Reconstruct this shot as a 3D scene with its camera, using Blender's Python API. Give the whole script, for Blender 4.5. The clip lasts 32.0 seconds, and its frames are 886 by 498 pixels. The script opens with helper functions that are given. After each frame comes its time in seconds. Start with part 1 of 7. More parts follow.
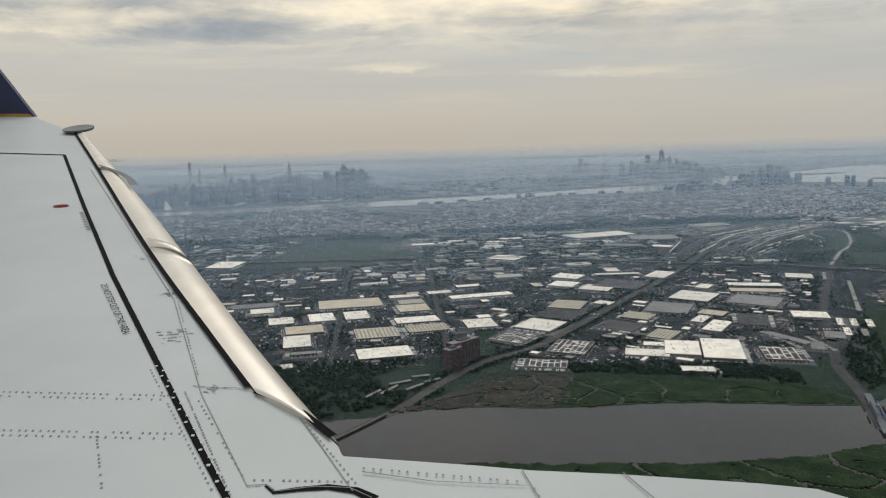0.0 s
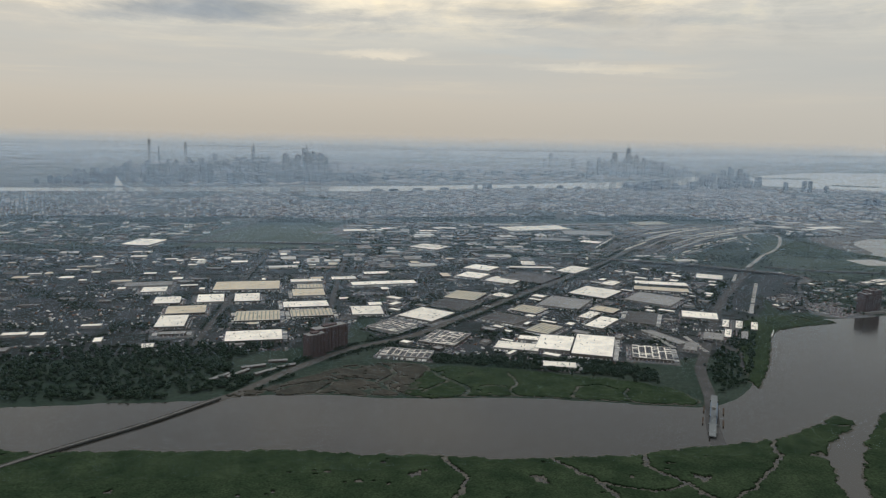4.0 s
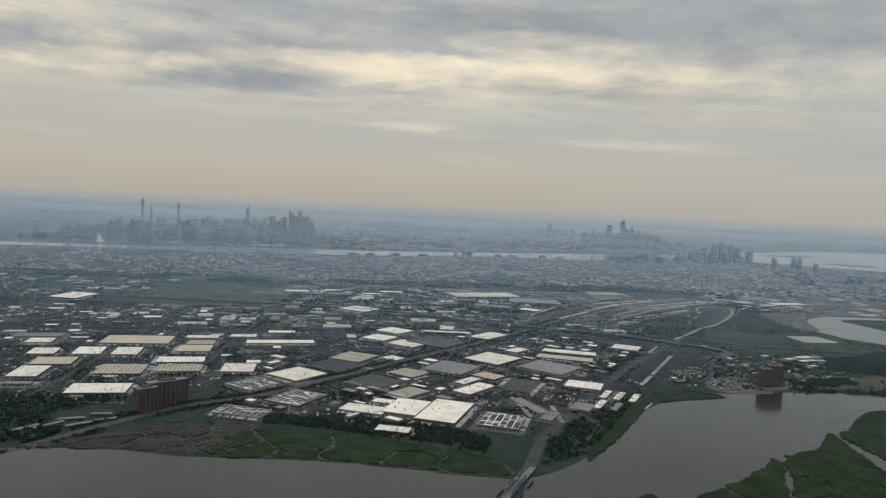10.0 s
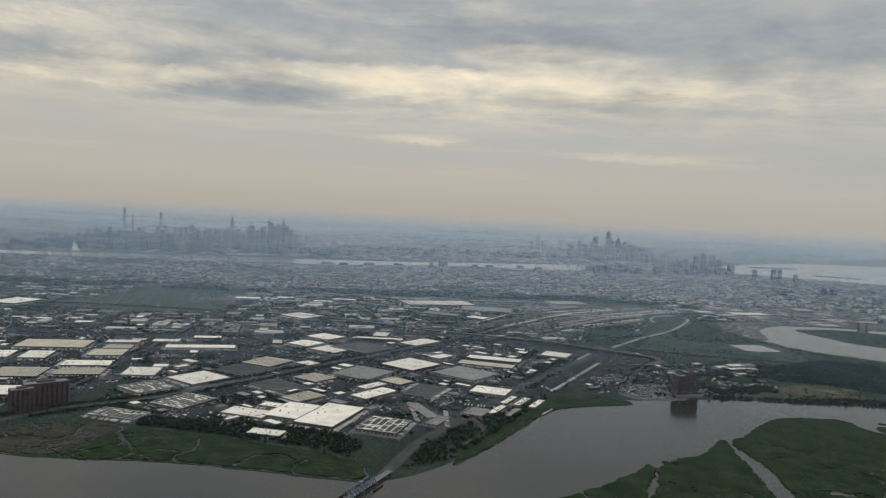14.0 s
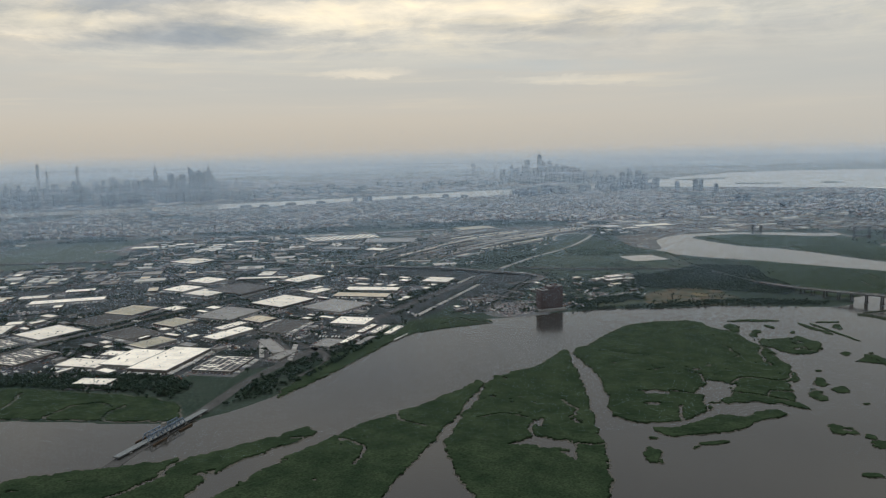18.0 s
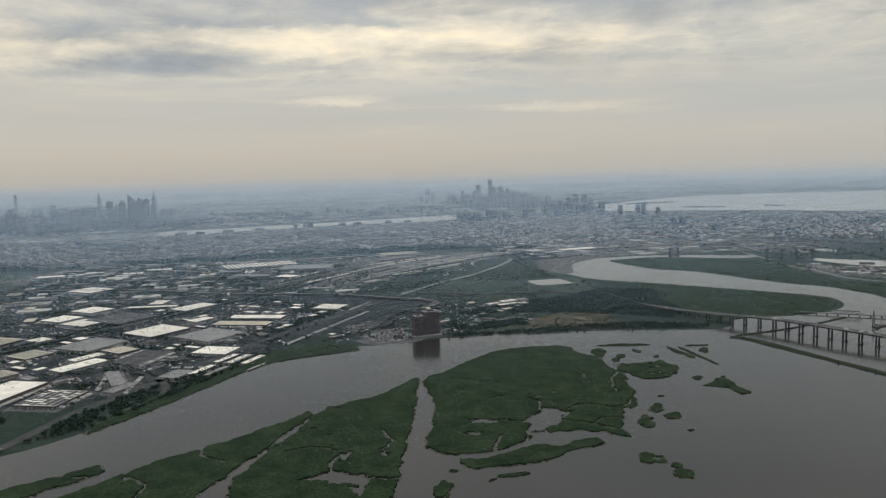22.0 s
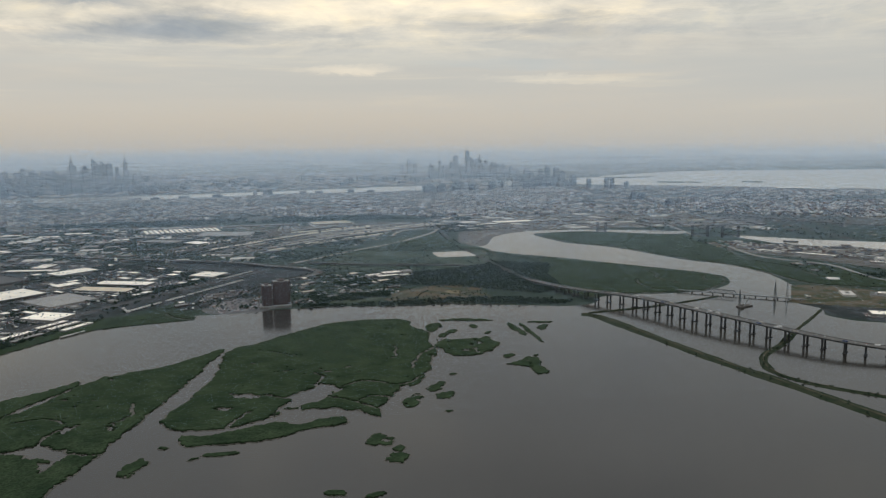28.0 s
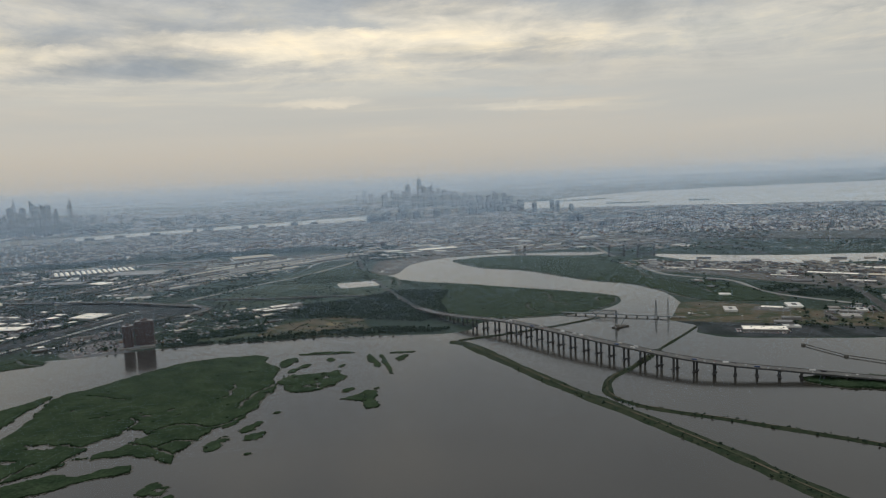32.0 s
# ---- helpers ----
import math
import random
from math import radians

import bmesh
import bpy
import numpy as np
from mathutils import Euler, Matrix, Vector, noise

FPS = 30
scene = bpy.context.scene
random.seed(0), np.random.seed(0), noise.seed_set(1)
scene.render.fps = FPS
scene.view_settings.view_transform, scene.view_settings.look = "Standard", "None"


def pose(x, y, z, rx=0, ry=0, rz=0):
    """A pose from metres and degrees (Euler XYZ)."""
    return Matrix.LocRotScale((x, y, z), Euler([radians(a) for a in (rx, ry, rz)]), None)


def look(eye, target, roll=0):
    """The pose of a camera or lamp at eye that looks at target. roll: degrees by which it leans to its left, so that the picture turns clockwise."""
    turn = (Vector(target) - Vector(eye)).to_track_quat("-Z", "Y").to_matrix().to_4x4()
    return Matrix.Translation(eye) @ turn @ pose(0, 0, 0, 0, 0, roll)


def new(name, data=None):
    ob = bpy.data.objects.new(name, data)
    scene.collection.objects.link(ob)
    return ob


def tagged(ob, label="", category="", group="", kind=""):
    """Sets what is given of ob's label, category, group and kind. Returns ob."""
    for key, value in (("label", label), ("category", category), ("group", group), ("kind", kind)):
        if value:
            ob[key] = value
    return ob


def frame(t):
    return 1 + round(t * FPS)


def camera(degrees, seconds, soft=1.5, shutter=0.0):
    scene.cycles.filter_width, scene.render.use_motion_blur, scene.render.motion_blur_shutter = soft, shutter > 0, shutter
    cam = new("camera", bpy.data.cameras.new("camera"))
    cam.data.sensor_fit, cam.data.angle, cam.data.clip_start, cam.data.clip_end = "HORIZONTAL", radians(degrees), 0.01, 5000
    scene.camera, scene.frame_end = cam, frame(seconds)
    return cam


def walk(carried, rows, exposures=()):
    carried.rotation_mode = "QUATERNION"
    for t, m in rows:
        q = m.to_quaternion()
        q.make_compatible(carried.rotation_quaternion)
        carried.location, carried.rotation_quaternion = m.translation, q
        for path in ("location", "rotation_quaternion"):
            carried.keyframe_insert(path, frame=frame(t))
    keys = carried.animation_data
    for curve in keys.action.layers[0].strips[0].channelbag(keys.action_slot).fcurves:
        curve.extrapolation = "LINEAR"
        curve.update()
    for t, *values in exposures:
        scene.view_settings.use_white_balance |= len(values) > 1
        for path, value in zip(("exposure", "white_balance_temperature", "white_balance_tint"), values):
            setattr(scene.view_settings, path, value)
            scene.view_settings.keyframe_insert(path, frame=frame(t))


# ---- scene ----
cam = camera(61.62, 32.0, 1.15)
SPEED, HEIGHT, SINK = 20.0, 151.00, -1.0391  # metres a second, metres, metres a second


def eye(t):
    """The eye on its straight glide: along x, sinking about three degrees."""
    s = t - 16
    return SPEED * t + 0.02334 * (s * s - 256), 0.00358 * (s * s - 256), HEIGHT + SINK * t


# seconds, and the turn of the camera in degrees
ROWS = [
    (0.0, 81.70, 1.47, -6.53), (0.5, 81.25, 1.25, -6.61), (1.0, 81.04, 0.95, -6.79), (1.5, 81.20, 0.68, -6.95),
    (2.0, 81.47, 0.31, -6.99), (2.5, 81.66, -0.06, -6.98), (4.5, 80.80, -1.39, -7.51), (5.0, 82.07, -0.85, -8.38),
    (5.5, 83.63, -0.02, -9.59), (6.0, 85.06, 0.45, -10.66), (6.5, 85.63, 0.34, -10.93), (7.0, 85.64, -0.27, -10.26),
    (7.5, 85.58, -1.12, -8.93), (8.0, 85.61, -1.69, -7.55), (8.5, 85.71, -1.95, -6.48), (9.0, 85.75, -2.00, -5.82),
    (9.5, 85.90, -2.25, -5.45), (10.0, 86.26, -2.67, -5.27), (10.5, 86.84, -3.08, -5.16), (11.0, 87.36, -3.33, -5.10),
    (11.5, 87.72, -3.27, -5.08), (12.0, 87.84, -3.00, -5.11), (12.5, 87.71, -2.77, -5.16), (13.0, 87.40, -2.70, -5.16),
    (13.5, 87.15, -2.72, -5.00), (14.0, 87.21, -2.85, -4.72), (14.5, 87.75, -2.86, -4.39), (16.5, 88.43, -0.40, -4.57),
    (17.0, 86.60, 0.46, -5.62), (17.5, 84.22, 1.03, -6.96), (18.0, 82.15, 1.17, -8.38), (18.5, 81.23, 1.11, -9.52),
    (19.0, 82.19, 1.06, -10.05), (19.5, 83.26, 1.30, -10.22), (20.0, 84.07, 1.62, -10.20), (20.5, 84.33, 1.89, -10.12),
    (21.0, 84.18, 1.93, -10.12), (21.5, 84.07, 1.77, -10.28), (22.0, 84.11, 1.50, -10.43), (22.5, 84.34, 1.28, -10.51),
    (23.0, 84.52, 1.16, -10.42), (23.5, 84.45, 1.16, -10.13), (24.0, 84.16, 1.25, -9.86), (24.5, 83.75, 1.25, -9.63),
    (25.0, 83.41, 1.27, -9.56), (25.5, 83.23, 1.18, -9.50), (27.5, 82.34, 0.35, -9.36), (28.0, 81.95, 0.45, -9.56),
    (28.5, 81.92, 0.69, -9.78), (29.0, 82.29, 0.98, -10.01), (29.5, 82.82, 1.27, -10.25), (30.0, 83.20, 1.47, -10.50),
    (30.5, 83.43, 1.69, -10.78), (31.0, 83.56, 1.88, -11.07), (31.5, 83.77, 2.20, -11.38), (32.0, 84.11, 2.52, -11.51),
]
EXPOSURES = [(0.0, 0.2), (2.0, 0.15), (4.5, 0.25), (6.0, 0.1), (10.0, 0.05), (14.0, 0.02), (16.5, 0.05), (18.5, 0.3), (20.0, 0.22), (23.0, 0.2), (25.5, 0.22), (28.5, 0.27), (30.0, 0.22), (32.0, 0.18)]
walk(cam, [(t, pose(*eye(t), rx, ry, rz)) for t, rx, ry, rz in ROWS], EXPOSURES)

# The whole place is built to one reduced scale, about a quarter, as the far shore lies twelve kilometres off.
RND = random.Random(7)


# ---- world, sun ----
def nodes_of(owner):
    owner.use_nodes = True
    tree = owner.node_tree
    tree.nodes.clear()
    return tree, tree.nodes, tree.links


def ramp(nodes, stops, interpolation="LINEAR"):
    n = nodes.new("ShaderNodeValToRGB")
    n.color_ramp.interpolation = interpolation
    while len(n.color_ramp.elements) < len(stops):
        n.color_ramp.elements.new(0.5)
    for e, (at, col) in zip(n.color_ramp.elements, stops):
        e.position = at
        e.color = (*col, 1) if not isinstance(col, (int, float)) else (col, col, col, 1)
    return n


SUN_AZ, SUN_EL = radians(-4), radians(56)  # the sun stands ahead and high, veiled by cloud
world = bpy.data.worlds.new("overcast_sky")
scene.world = world
tree, N, L = nodes_of(world)
out = N.new("ShaderNodeOutputWorld")
bg = N.new("ShaderNodeBackground")
sky = N.new("ShaderNodeTexSky")
sky.sky_type, sky.sun_disc = "NISHITA", False
sky.sun_elevation, sky.sun_rotation = SUN_EL, SUN_AZ
sky.dust_density, sky.air_density = 6.0, 1.5
skyk = N.new("ShaderNodeMix")
skyk.data_type, skyk.blend_type = "RGBA", "MULTIPLY"
skyk.inputs[0].default_value = 1
skyk.inputs[7].default_value = (0.1, 0.1, 0.1, 1)
L.new(sky.outputs[0], skyk.inputs[6])
co = N.new("ShaderNodeTexCoord")
sep = N.new("ShaderNodeSeparateXYZ")
L.new(co.outputs["Generated"], sep.inputs[0])
# the cloud sheet's colour by elevation (sine)
sheet = ramp(N, [(0.0, (0.455, 0.415, 0.355)), (0.05, (0.51, 0.47, 0.405)), (0.087, (0.50, 0.475, 0.425)), (0.14, (0.54, 0.51, 0.455)), (0.175, (0.62, 0.57, 0.485)), (0.205, (0.55, 0.53, 0.48)), (0.24, (0.42, 0.43, 0.435)), (0.32, (0.38, 0.40, 0.42)), (0.6, (0.60, 0.62, 0.65)), (1.0, (0.74, 0.77, 0.81))])
L.new(sep.outputs[2], sheet.inputs[0])


def stretched_noise(scale, sz, detail, rough, dist=0.0, off=(0, 0, 0)):
    m = N.new("ShaderNodeMapping")
    m.inputs["Scale"].default_value = (1, 1, sz)
    m.inputs["Location"].default_value = off
    L.new(co.outputs["Generated"], m.inputs[0])
    n = N.new("ShaderNodeTexNoise")
    n.inputs["Scale"].default_value, n.inputs["Detail"].default_value = scale, detail
    n.inputs["Roughness"].default_value, n.inputs["Distortion"].default_value = rough, dist
    L.new(m.outputs[0], n.inputs["Vector"])
    return n


def mixed(a, b, fac, blend="MIX"):
    m = N.new("ShaderNodeMix")
    m.data_type, m.blend_type = "RGBA", blend
    for socket, value in ((m.inputs[6], a), (m.inputs[7], b), (m.inputs[0], fac)):
        if isinstance(value, tuple):
            socket.default_value = (*value, 1)
        elif isinstance(value, (int, float)):
            socket.default_value = value
        else:
            L.new(value, socket)
    return m.outputs[2]


def times(a, b):
    m = N.new("ShaderNodeMath")
    m.operation = "MULTIPLY"
    for socket, value in ((m.inputs[0], a), (m.inputs[1], b)):
        if isinstance(value, (int, float)):
            socket.default_value = value
        else:
            L.new(value, socket)
    return m.outputs[0]


high = ramp(N, [(0.15, 0.0), (0.215, 1.0)])
low = ramp(N, [(0.10, 0.0), (0.15, 1.0), (0.21, 1.0), (0.30, 0.45)])
faint = ramp(N, [(0.03, 0.0), (0.075, 1.0), (0.15, 1.0), (0.2, 0.0)])
for r in (high, low, faint):
    L.new(sep.outputs[2], r.inputs[0])
n1 = stretched_noise(2.6, 4.2, 7, 0.58, 0.35, (0.3, 0.1, 0.4))
dark = ramp(N, [(0.40, 0.0), (0.56, 1.0)])
n2 = stretched_noise(3.6, 5.5, 9, 0.66, 0.5, (1.7, 0.5, 0.2))
lit = ramp(N, [(0.45, 0.0), (0.60, 1.0)])
n3 = stretched_noise(2.2, 11, 5, 0.55, 0.15, (0.9, 0.2, 0.8))
bands = ramp(N, [(0.42, 0.0), (0.60, 1.0)])
n4 = stretched_noise(4.2, 4.0, 6, 0.6, 0.3, (2.2, 1.1, 0.9))
lens = ramp(N, [(0.56, 0.0), (0.66, 1.0)])
for n, r in ((n1, dark), (n2, lit), (n3, bands), (n4, lens)):
    L.new(n.outputs[0], r.inputs[0])
side = ramp(N, [(0.1, 0.0), (0.75, 1.0)])
L.new(sep.outputs[0], side.inputs[0])
c = mixed(sheet.outputs[0], (0.44, 0.445, 0.425), times(times(bands.outputs[0], faint.outputs[0]), 0.6))
c = mixed(c, (0.95, 0.84, 0.64), times(times(lit.outputs[0], low.outputs[0]), 0.62))
c = mixed(c, (0.33, 0.355, 0.38), times(times(dark.outputs[0], high.outputs[0]), 0.85))
c = mixed(c, (0.33, 0.36, 0.385), times(times(lens.outputs[0], low.outputs[0]), 0.4))
c = mixed(c, (0.43, 0.44, 0.425), times(side.outputs[0], 0.5))


def sum_of(kind, a, b):
    m = N.new("ShaderNodeMath")
    m.operation = kind
    for socket, value in ((m.inputs[0], a), (m.inputs[1], b)):
        if isinstance(value, (int, float)):
            socket.default_value = value
        else:
            L.new(value, socket)
    return m.outputs[0]


# single clouds of the sheet: place as x/y and z/y, half width and height, colour, density
wisp, curl = stretched_noise(9, 3.0, 6, 0.62, 0.3, (0.4, 0.2, 0.7)), stretched_noise(16, 3.5, 6, 0.68, 0.4, (3.1, 0.8, 0.3))
across = sum_of("ADD", sum_of("DIVIDE", sep.outputs[0], sep.outputs[1]), times(sum_of("SUBTRACT", wisp.outputs[0], 0.5), 0.11))
upward = sum_of("ADD", sum_of("DIVIDE", sep.outputs[2], sep.outputs[1]), times(sum_of("SUBTRACT", curl.outputs[0], 0.5), 0.024))
ahead = ramp(N, [(0.3, 0.0), (0.5, 1.0)])
L.new(sep.outputs[1], ahead.inputs[0])
tuft = ramp(N, [(0.36, 0.25), (0.62, 1.0)])
shred = stretched_noise(7, 4.0, 5, 0.56, 0.4, (1.2, 2.4, 0.6))
L.new(shred.outputs[0], tuft.inputs[0])
SLATE, CREAM, PEARL = (0.29, 0.325, 0.36), (0.88, 0.78, 0.61), (0.47, 0.475, 0.455)
for cu, cv, cw, ch, tone, dense in ((0.08, 0.13, 0.26, 0.022, PEARL, 0.6), (0.617, 0.19, 0.16, 0.04, PEARL, 0.7), (0.181, 0.262, 0.6, 0.03, SLATE, 0.75), (-0.012, 0.196, 0.28, 0.016, (0.36, 0.385, 0.405), 0.8), (-0.415, 0.182, 0.17, 0.02, SLATE, 0.8), (-0.316, 0.160, 0.15, 0.011, CREAM, 0.85), (0.06, 0.178, 0.2, 0.011, CREAM, 0.85), (0.235, 0.212, 0.1, 0.018, CREAM, 0.7), (0.36, 0.190, 0.16, 0.010, CREAM, 0.55),
                                    (-0.157, 0.149, 0.085, 0.017, SLATE, 0.9), (-0.274, 0.139, 0.055, 0.009, SLATE, 0.7), (0.496, 0.157, 0.075, 0.006, (0.36, 0.385, 0.395), 0.7), (0.329, 0.106, 0.15, 0.007, (0.43, 0.46, 0.46), 0.6), (0.046, 0.096, 0.05, 0.005, (0.72, 0.65, 0.53), 0.7), (0.338, 0.087, 0.09, 0.005, (0.66, 0.61, 0.51), 0.6), (-0.1, 0.105, 0.25, 0.006, (0.50, 0.50, 0.46), 0.4)):
    du = sum_of("DIVIDE", sum_of("SUBTRACT", across, cu), cw)
    dv = sum_of("DIVIDE", sum_of("SUBTRACT", upward, cv), ch)
    dist2 = sum_of("ADD", times(du, du), times(dv, dv))
    body = ramp(N, [(0.0, 1.0), (1.0, 0.0)], "EASE")
    L.new(times(dist2, 0.4), body.inputs[0])
    c = mixed(c, tone, times(times(times(body.outputs[0], ahead.outputs[0]), dense), tuft.outputs[0]))
veil = stretched_noise(5.5, 4.4, 5, 0.52, 0.4, (0.6, 3.3, 1.4))
veiled = ramp(N, [(0.34, (0.80, 0.82, 0.85)), (0.5, (1.0, 1.0, 1.0)), (0.66, (1.10, 1.08, 1.03))])
L.new(veil.outputs[0], veiled.inputs[0])
c = mixed(c, veiled.outputs[0], times(low.outputs[0], 0.85), "MULTIPLY")
flock = stretched_noise(11, 3.0, 8, 0.64, 0.5, (2.6, 0.4, 1.9))
flocked = ramp(N, [(0.36, (0.84, 0.865, 0.895)), (0.5, (1.0, 1.0, 1.0)), (0.62, (1.14, 1.10, 1.02))])
L.new(flock.outputs[0], flocked.inputs[0])
c = mixed(c, flocked.outputs[0], times(low.outputs[0], 0.8), "MULTIPLY")
thread = stretched_noise(3.4, 16.0, 7, 0.6, 0.35, (0.2, 1.6, 3.1))
threads = ramp(N, [(0.40, (0.97, 0.98, 0.99)), (0.55, (1.0, 1.0, 1.0)), (0.66, (1.10, 1.07, 1.02))])
L.new(thread.outputs[0], threads.inputs[0])
c = mixed(c, threads.outputs[0], faint.outputs[0], "MULTIPLY")
c = mixed(c, skyk.outputs[2], 0.05)
L.new(c, bg.inputs[0])
bg.inputs[1].default_value = 1.02
L.new(bg.outputs[0], out.inputs[0])

sun_data = bpy.data.lights.new("sun", "SUN")
sun_data.energy, sun_data.angle, sun_data.color = 0.9, radians(45), (1.0, 0.96, 0.90)
sun = new("sun", sun_data)
sun.matrix_world = look((0, 0, 600), (-1000 * math.sin(-SUN_AZ), -1000 * math.cos(SUN_AZ), 600 - 1000 * math.tan(SUN_EL)))


# ---- materials ----
MATS = {}


def mat(name, col, col2=None, rough=0.9, scale=0.3, fine=3.0, metal=0.0, bump=0.15, vary=0.0, spec=0.06, contrast=(0.35, 0.65), island=0.0, grain_tones=(0.78, 1.18)):
    """A surface: two tones in a broad noise, a fine grain over it, and relief. vary: by object; island: by loose piece."""
    if name in MATS:
        return MATS[name]
    m = bpy.data.materials.new(name)
    MATS[name] = m
    t, n, l = nodes_of(m)
    o = n.new("ShaderNodeOutputMaterial")
    b = n.new("ShaderNodeBsdfPrincipled")
    l.new(b.outputs[0], o.inputs[0])
    b.inputs["Roughness"].default_value, b.inputs["Metallic"].default_value = rough, metal
    b.inputs["Specular IOR Level"].default_value = spec
    tc = n.new("ShaderNodeTexCoord")
    broad = n.new("ShaderNodeTexNoise")
    broad.inputs["Scale"].default_value, broad.inputs["Detail"].default_value = scale, 5
    grain = n.new("ShaderNodeTexNoise")
    grain.inputs["Scale"].default_value, grain.inputs["Detail"].default_value = fine, 4
    for x in (broad, grain):
        l.new(tc.outputs["Object"], x.inputs["Vector"])
    col2 = col2 or tuple(v * 0.7 for v in col)
    r = ramp(n, [(contrast[0], col), (contrast[1], col2)])
    l.new(broad.outputs[0], r.inputs[0])
    g = ramp(n, [(0.3, grain_tones[0]), (0.7, grain_tones[1])])
    l.new(grain.outputs[0], g.inputs[0])
    mx = n.new("ShaderNodeMix")
    mx.data_type, mx.blend_type = "RGBA", "MULTIPLY"
    mx.inputs[0].default_value = 1
    l.new(r.outputs[0], mx.inputs[6])
    l.new(g.outputs[0], mx.inputs[7])
    last = mx.outputs[2]
    for amount, kind in ((vary, "ShaderNodeObjectInfo"), (island, "ShaderNodeNewGeometry")):
        if amount:
            info = n.new(kind)
            mr = n.new("ShaderNodeMapRange")
            mr.inputs[3].default_value, mr.inputs[4].default_value = 1 - amount, 1 + amount
            l.new(info.outputs["Random" if kind.endswith("Info") else "Random Per Island"], mr.inputs[0])
            m2 = n.new("ShaderNodeMix")
            m2.data_type, m2.blend_type = "RGBA", "MULTIPLY"
            m2.inputs[0].default_value = 1
            l.new(last, m2.inputs[6])
            l.new(mr.outputs[0], m2.inputs[7])
            last = m2.outputs[2]
    l.new(last, b.inputs["Base Color"])
    if bump:
        bp = n.new("ShaderNodeBump")
        bp.inputs["Strength"].default_value = bump
        l.new(grain.outputs[0], bp.inputs["Height"])
        l.new(bp.outputs[0], b.inputs["Normal"])
    return m


def island_palette(name, cols, rough=0.8):
    """A palette from which every loose piece of a mesh takes one colour."""
    m = bpy.data.materials.new(name)
    t, n, l = nodes_of(m)
    o = n.new("ShaderNodeOutputMaterial")
    b = n.new("ShaderNodeBsdfPrincipled")
    l.new(b.outputs[0], o.inputs[0])
    b.inputs["Roughness"].default_value = rough
    b.inputs["Specular IOR Level"].default_value = 0.08
    g = n.new("ShaderNodeNewGeometry")
    r = ramp(n, [(i / len(cols), c) for i, c in enumerate(cols)], "CONSTANT")
    l.new(g.outputs["Random Per Island"], r.inputs[0])
    tc = n.new("ShaderNodeTexCoord")
    grain = n.new("ShaderNodeTexNoise")
    grain.inputs["Scale"].default_value = 1.5
    l.new(tc.outputs["Object"], grain.inputs["Vector"])
    gr = ramp(n, [(0.3, 0.75), (0.7, 1.2)])
    l.new(grain.outputs[0], gr.inputs[0])
    mx = n.new("ShaderNodeMix")
    mx.data_type, mx.blend_type = "RGBA", "MULTIPLY"
    mx.inputs[0].default_value = 1
    l.new(r.outputs[0], mx.inputs[6])
    l.new(gr.outputs[0], mx.inputs[7])
    l.new(mx.outputs[2], b.inputs["Base Color"])
    MATS[name] = m
    return m


def water_mat(name, col, rough, scale, spec=0.4, chop=0.25):
    m = bpy.data.materials.new(name)
    t, n, l = nodes_of(m)
    o = n.new("ShaderNodeOutputMaterial")
    b = n.new("ShaderNodeBsdfPrincipled")
    l.new(b.outputs[0], o.inputs[0])
    b.inputs["Roughness"].default_value, b.inputs["IOR"].default_value = rough, 1.33
    b.inputs["Specular IOR Level"].default_value = spec
    tc = n.new("ShaderNodeTexCoord")
    silt = n.new("ShaderNodeTexNoise")
    silt.inputs["Scale"].default_value, silt.inputs["Detail"].default_value = 0.012, 6
    l.new(tc.outputs["Object"], silt.inputs["Vector"])
    r = ramp(n, [(0.3, tuple(v * 0.8 for v in col)), (0.7, tuple(v * 1.2 for v in col))])
    l.new(silt.outputs[0], r.inputs[0])
    l.new(r.outputs[0], b.inputs["Base Color"])
    ripple = n.new("ShaderNodeTexNoise")
    ripple.inputs["Scale"].default_value, ripple.inputs["Detail"].default_value = scale, 5
    l.new(tc.outputs["Object"], ripple.inputs["Vector"])
    bp = n.new("ShaderNodeBump")
    bp.inputs["Strength"].default_value, bp.inputs["Distance"].default_value = chop, 0.3
    l.new(ripple.outputs[0], bp.inputs["Height"])
    l.new(bp.outputs[0], b.inputs["Normal"])
    MATS[name] = m
    return m


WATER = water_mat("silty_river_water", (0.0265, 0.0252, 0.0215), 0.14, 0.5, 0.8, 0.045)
# The pale base colour stands in for bright sky reflected on far water.
FARWATER = water_mat("bay_water_painted_sheen", (0.30, 0.28, 0.235), 0.16, 0.2, 1.0, 0.06)
EARTH = mat("scrub_and_earth", (0.020, 0.037, 0.028), (0.038, 0.054, 0.044), scale=0.03, fine=0.5, grain_tones=(0.55, 1.4))
URBAN = mat("town_ground", (0.10, 0.10, 0.095), (0.05, 0.055, 0.045), scale=0.02, fine=0.3)
ASPHALT = mat("old_asphalt", (0.021, 0.029, 0.029), (0.048, 0.054, 0.060), scale=0.06, fine=0.7, contrast=(0.44, 0.56), grain_tones=(0.6, 1.35))
ROAD = mat("road_asphalt", (0.055, 0.057, 0.059), (0.085, 0.086, 0.086), scale=0.1, fine=1.5)
MARSH = mat("green_reed_marsh", (0.013, 0.027, 0.013), (0.029, 0.047, 0.024), scale=0.07, fine=1.1, bump=0.6, contrast=(0.34, 0.66), grain_tones=(0.55, 1.45))
SPARSE = mat("sparse_brown_reeds", (0.038, 0.040, 0.034), (0.058, 0.055, 0.047), scale=0.09, fine=1.2, bump=0.5, contrast=(0.4, 0.6), grain_tones=(0.6, 1.4))
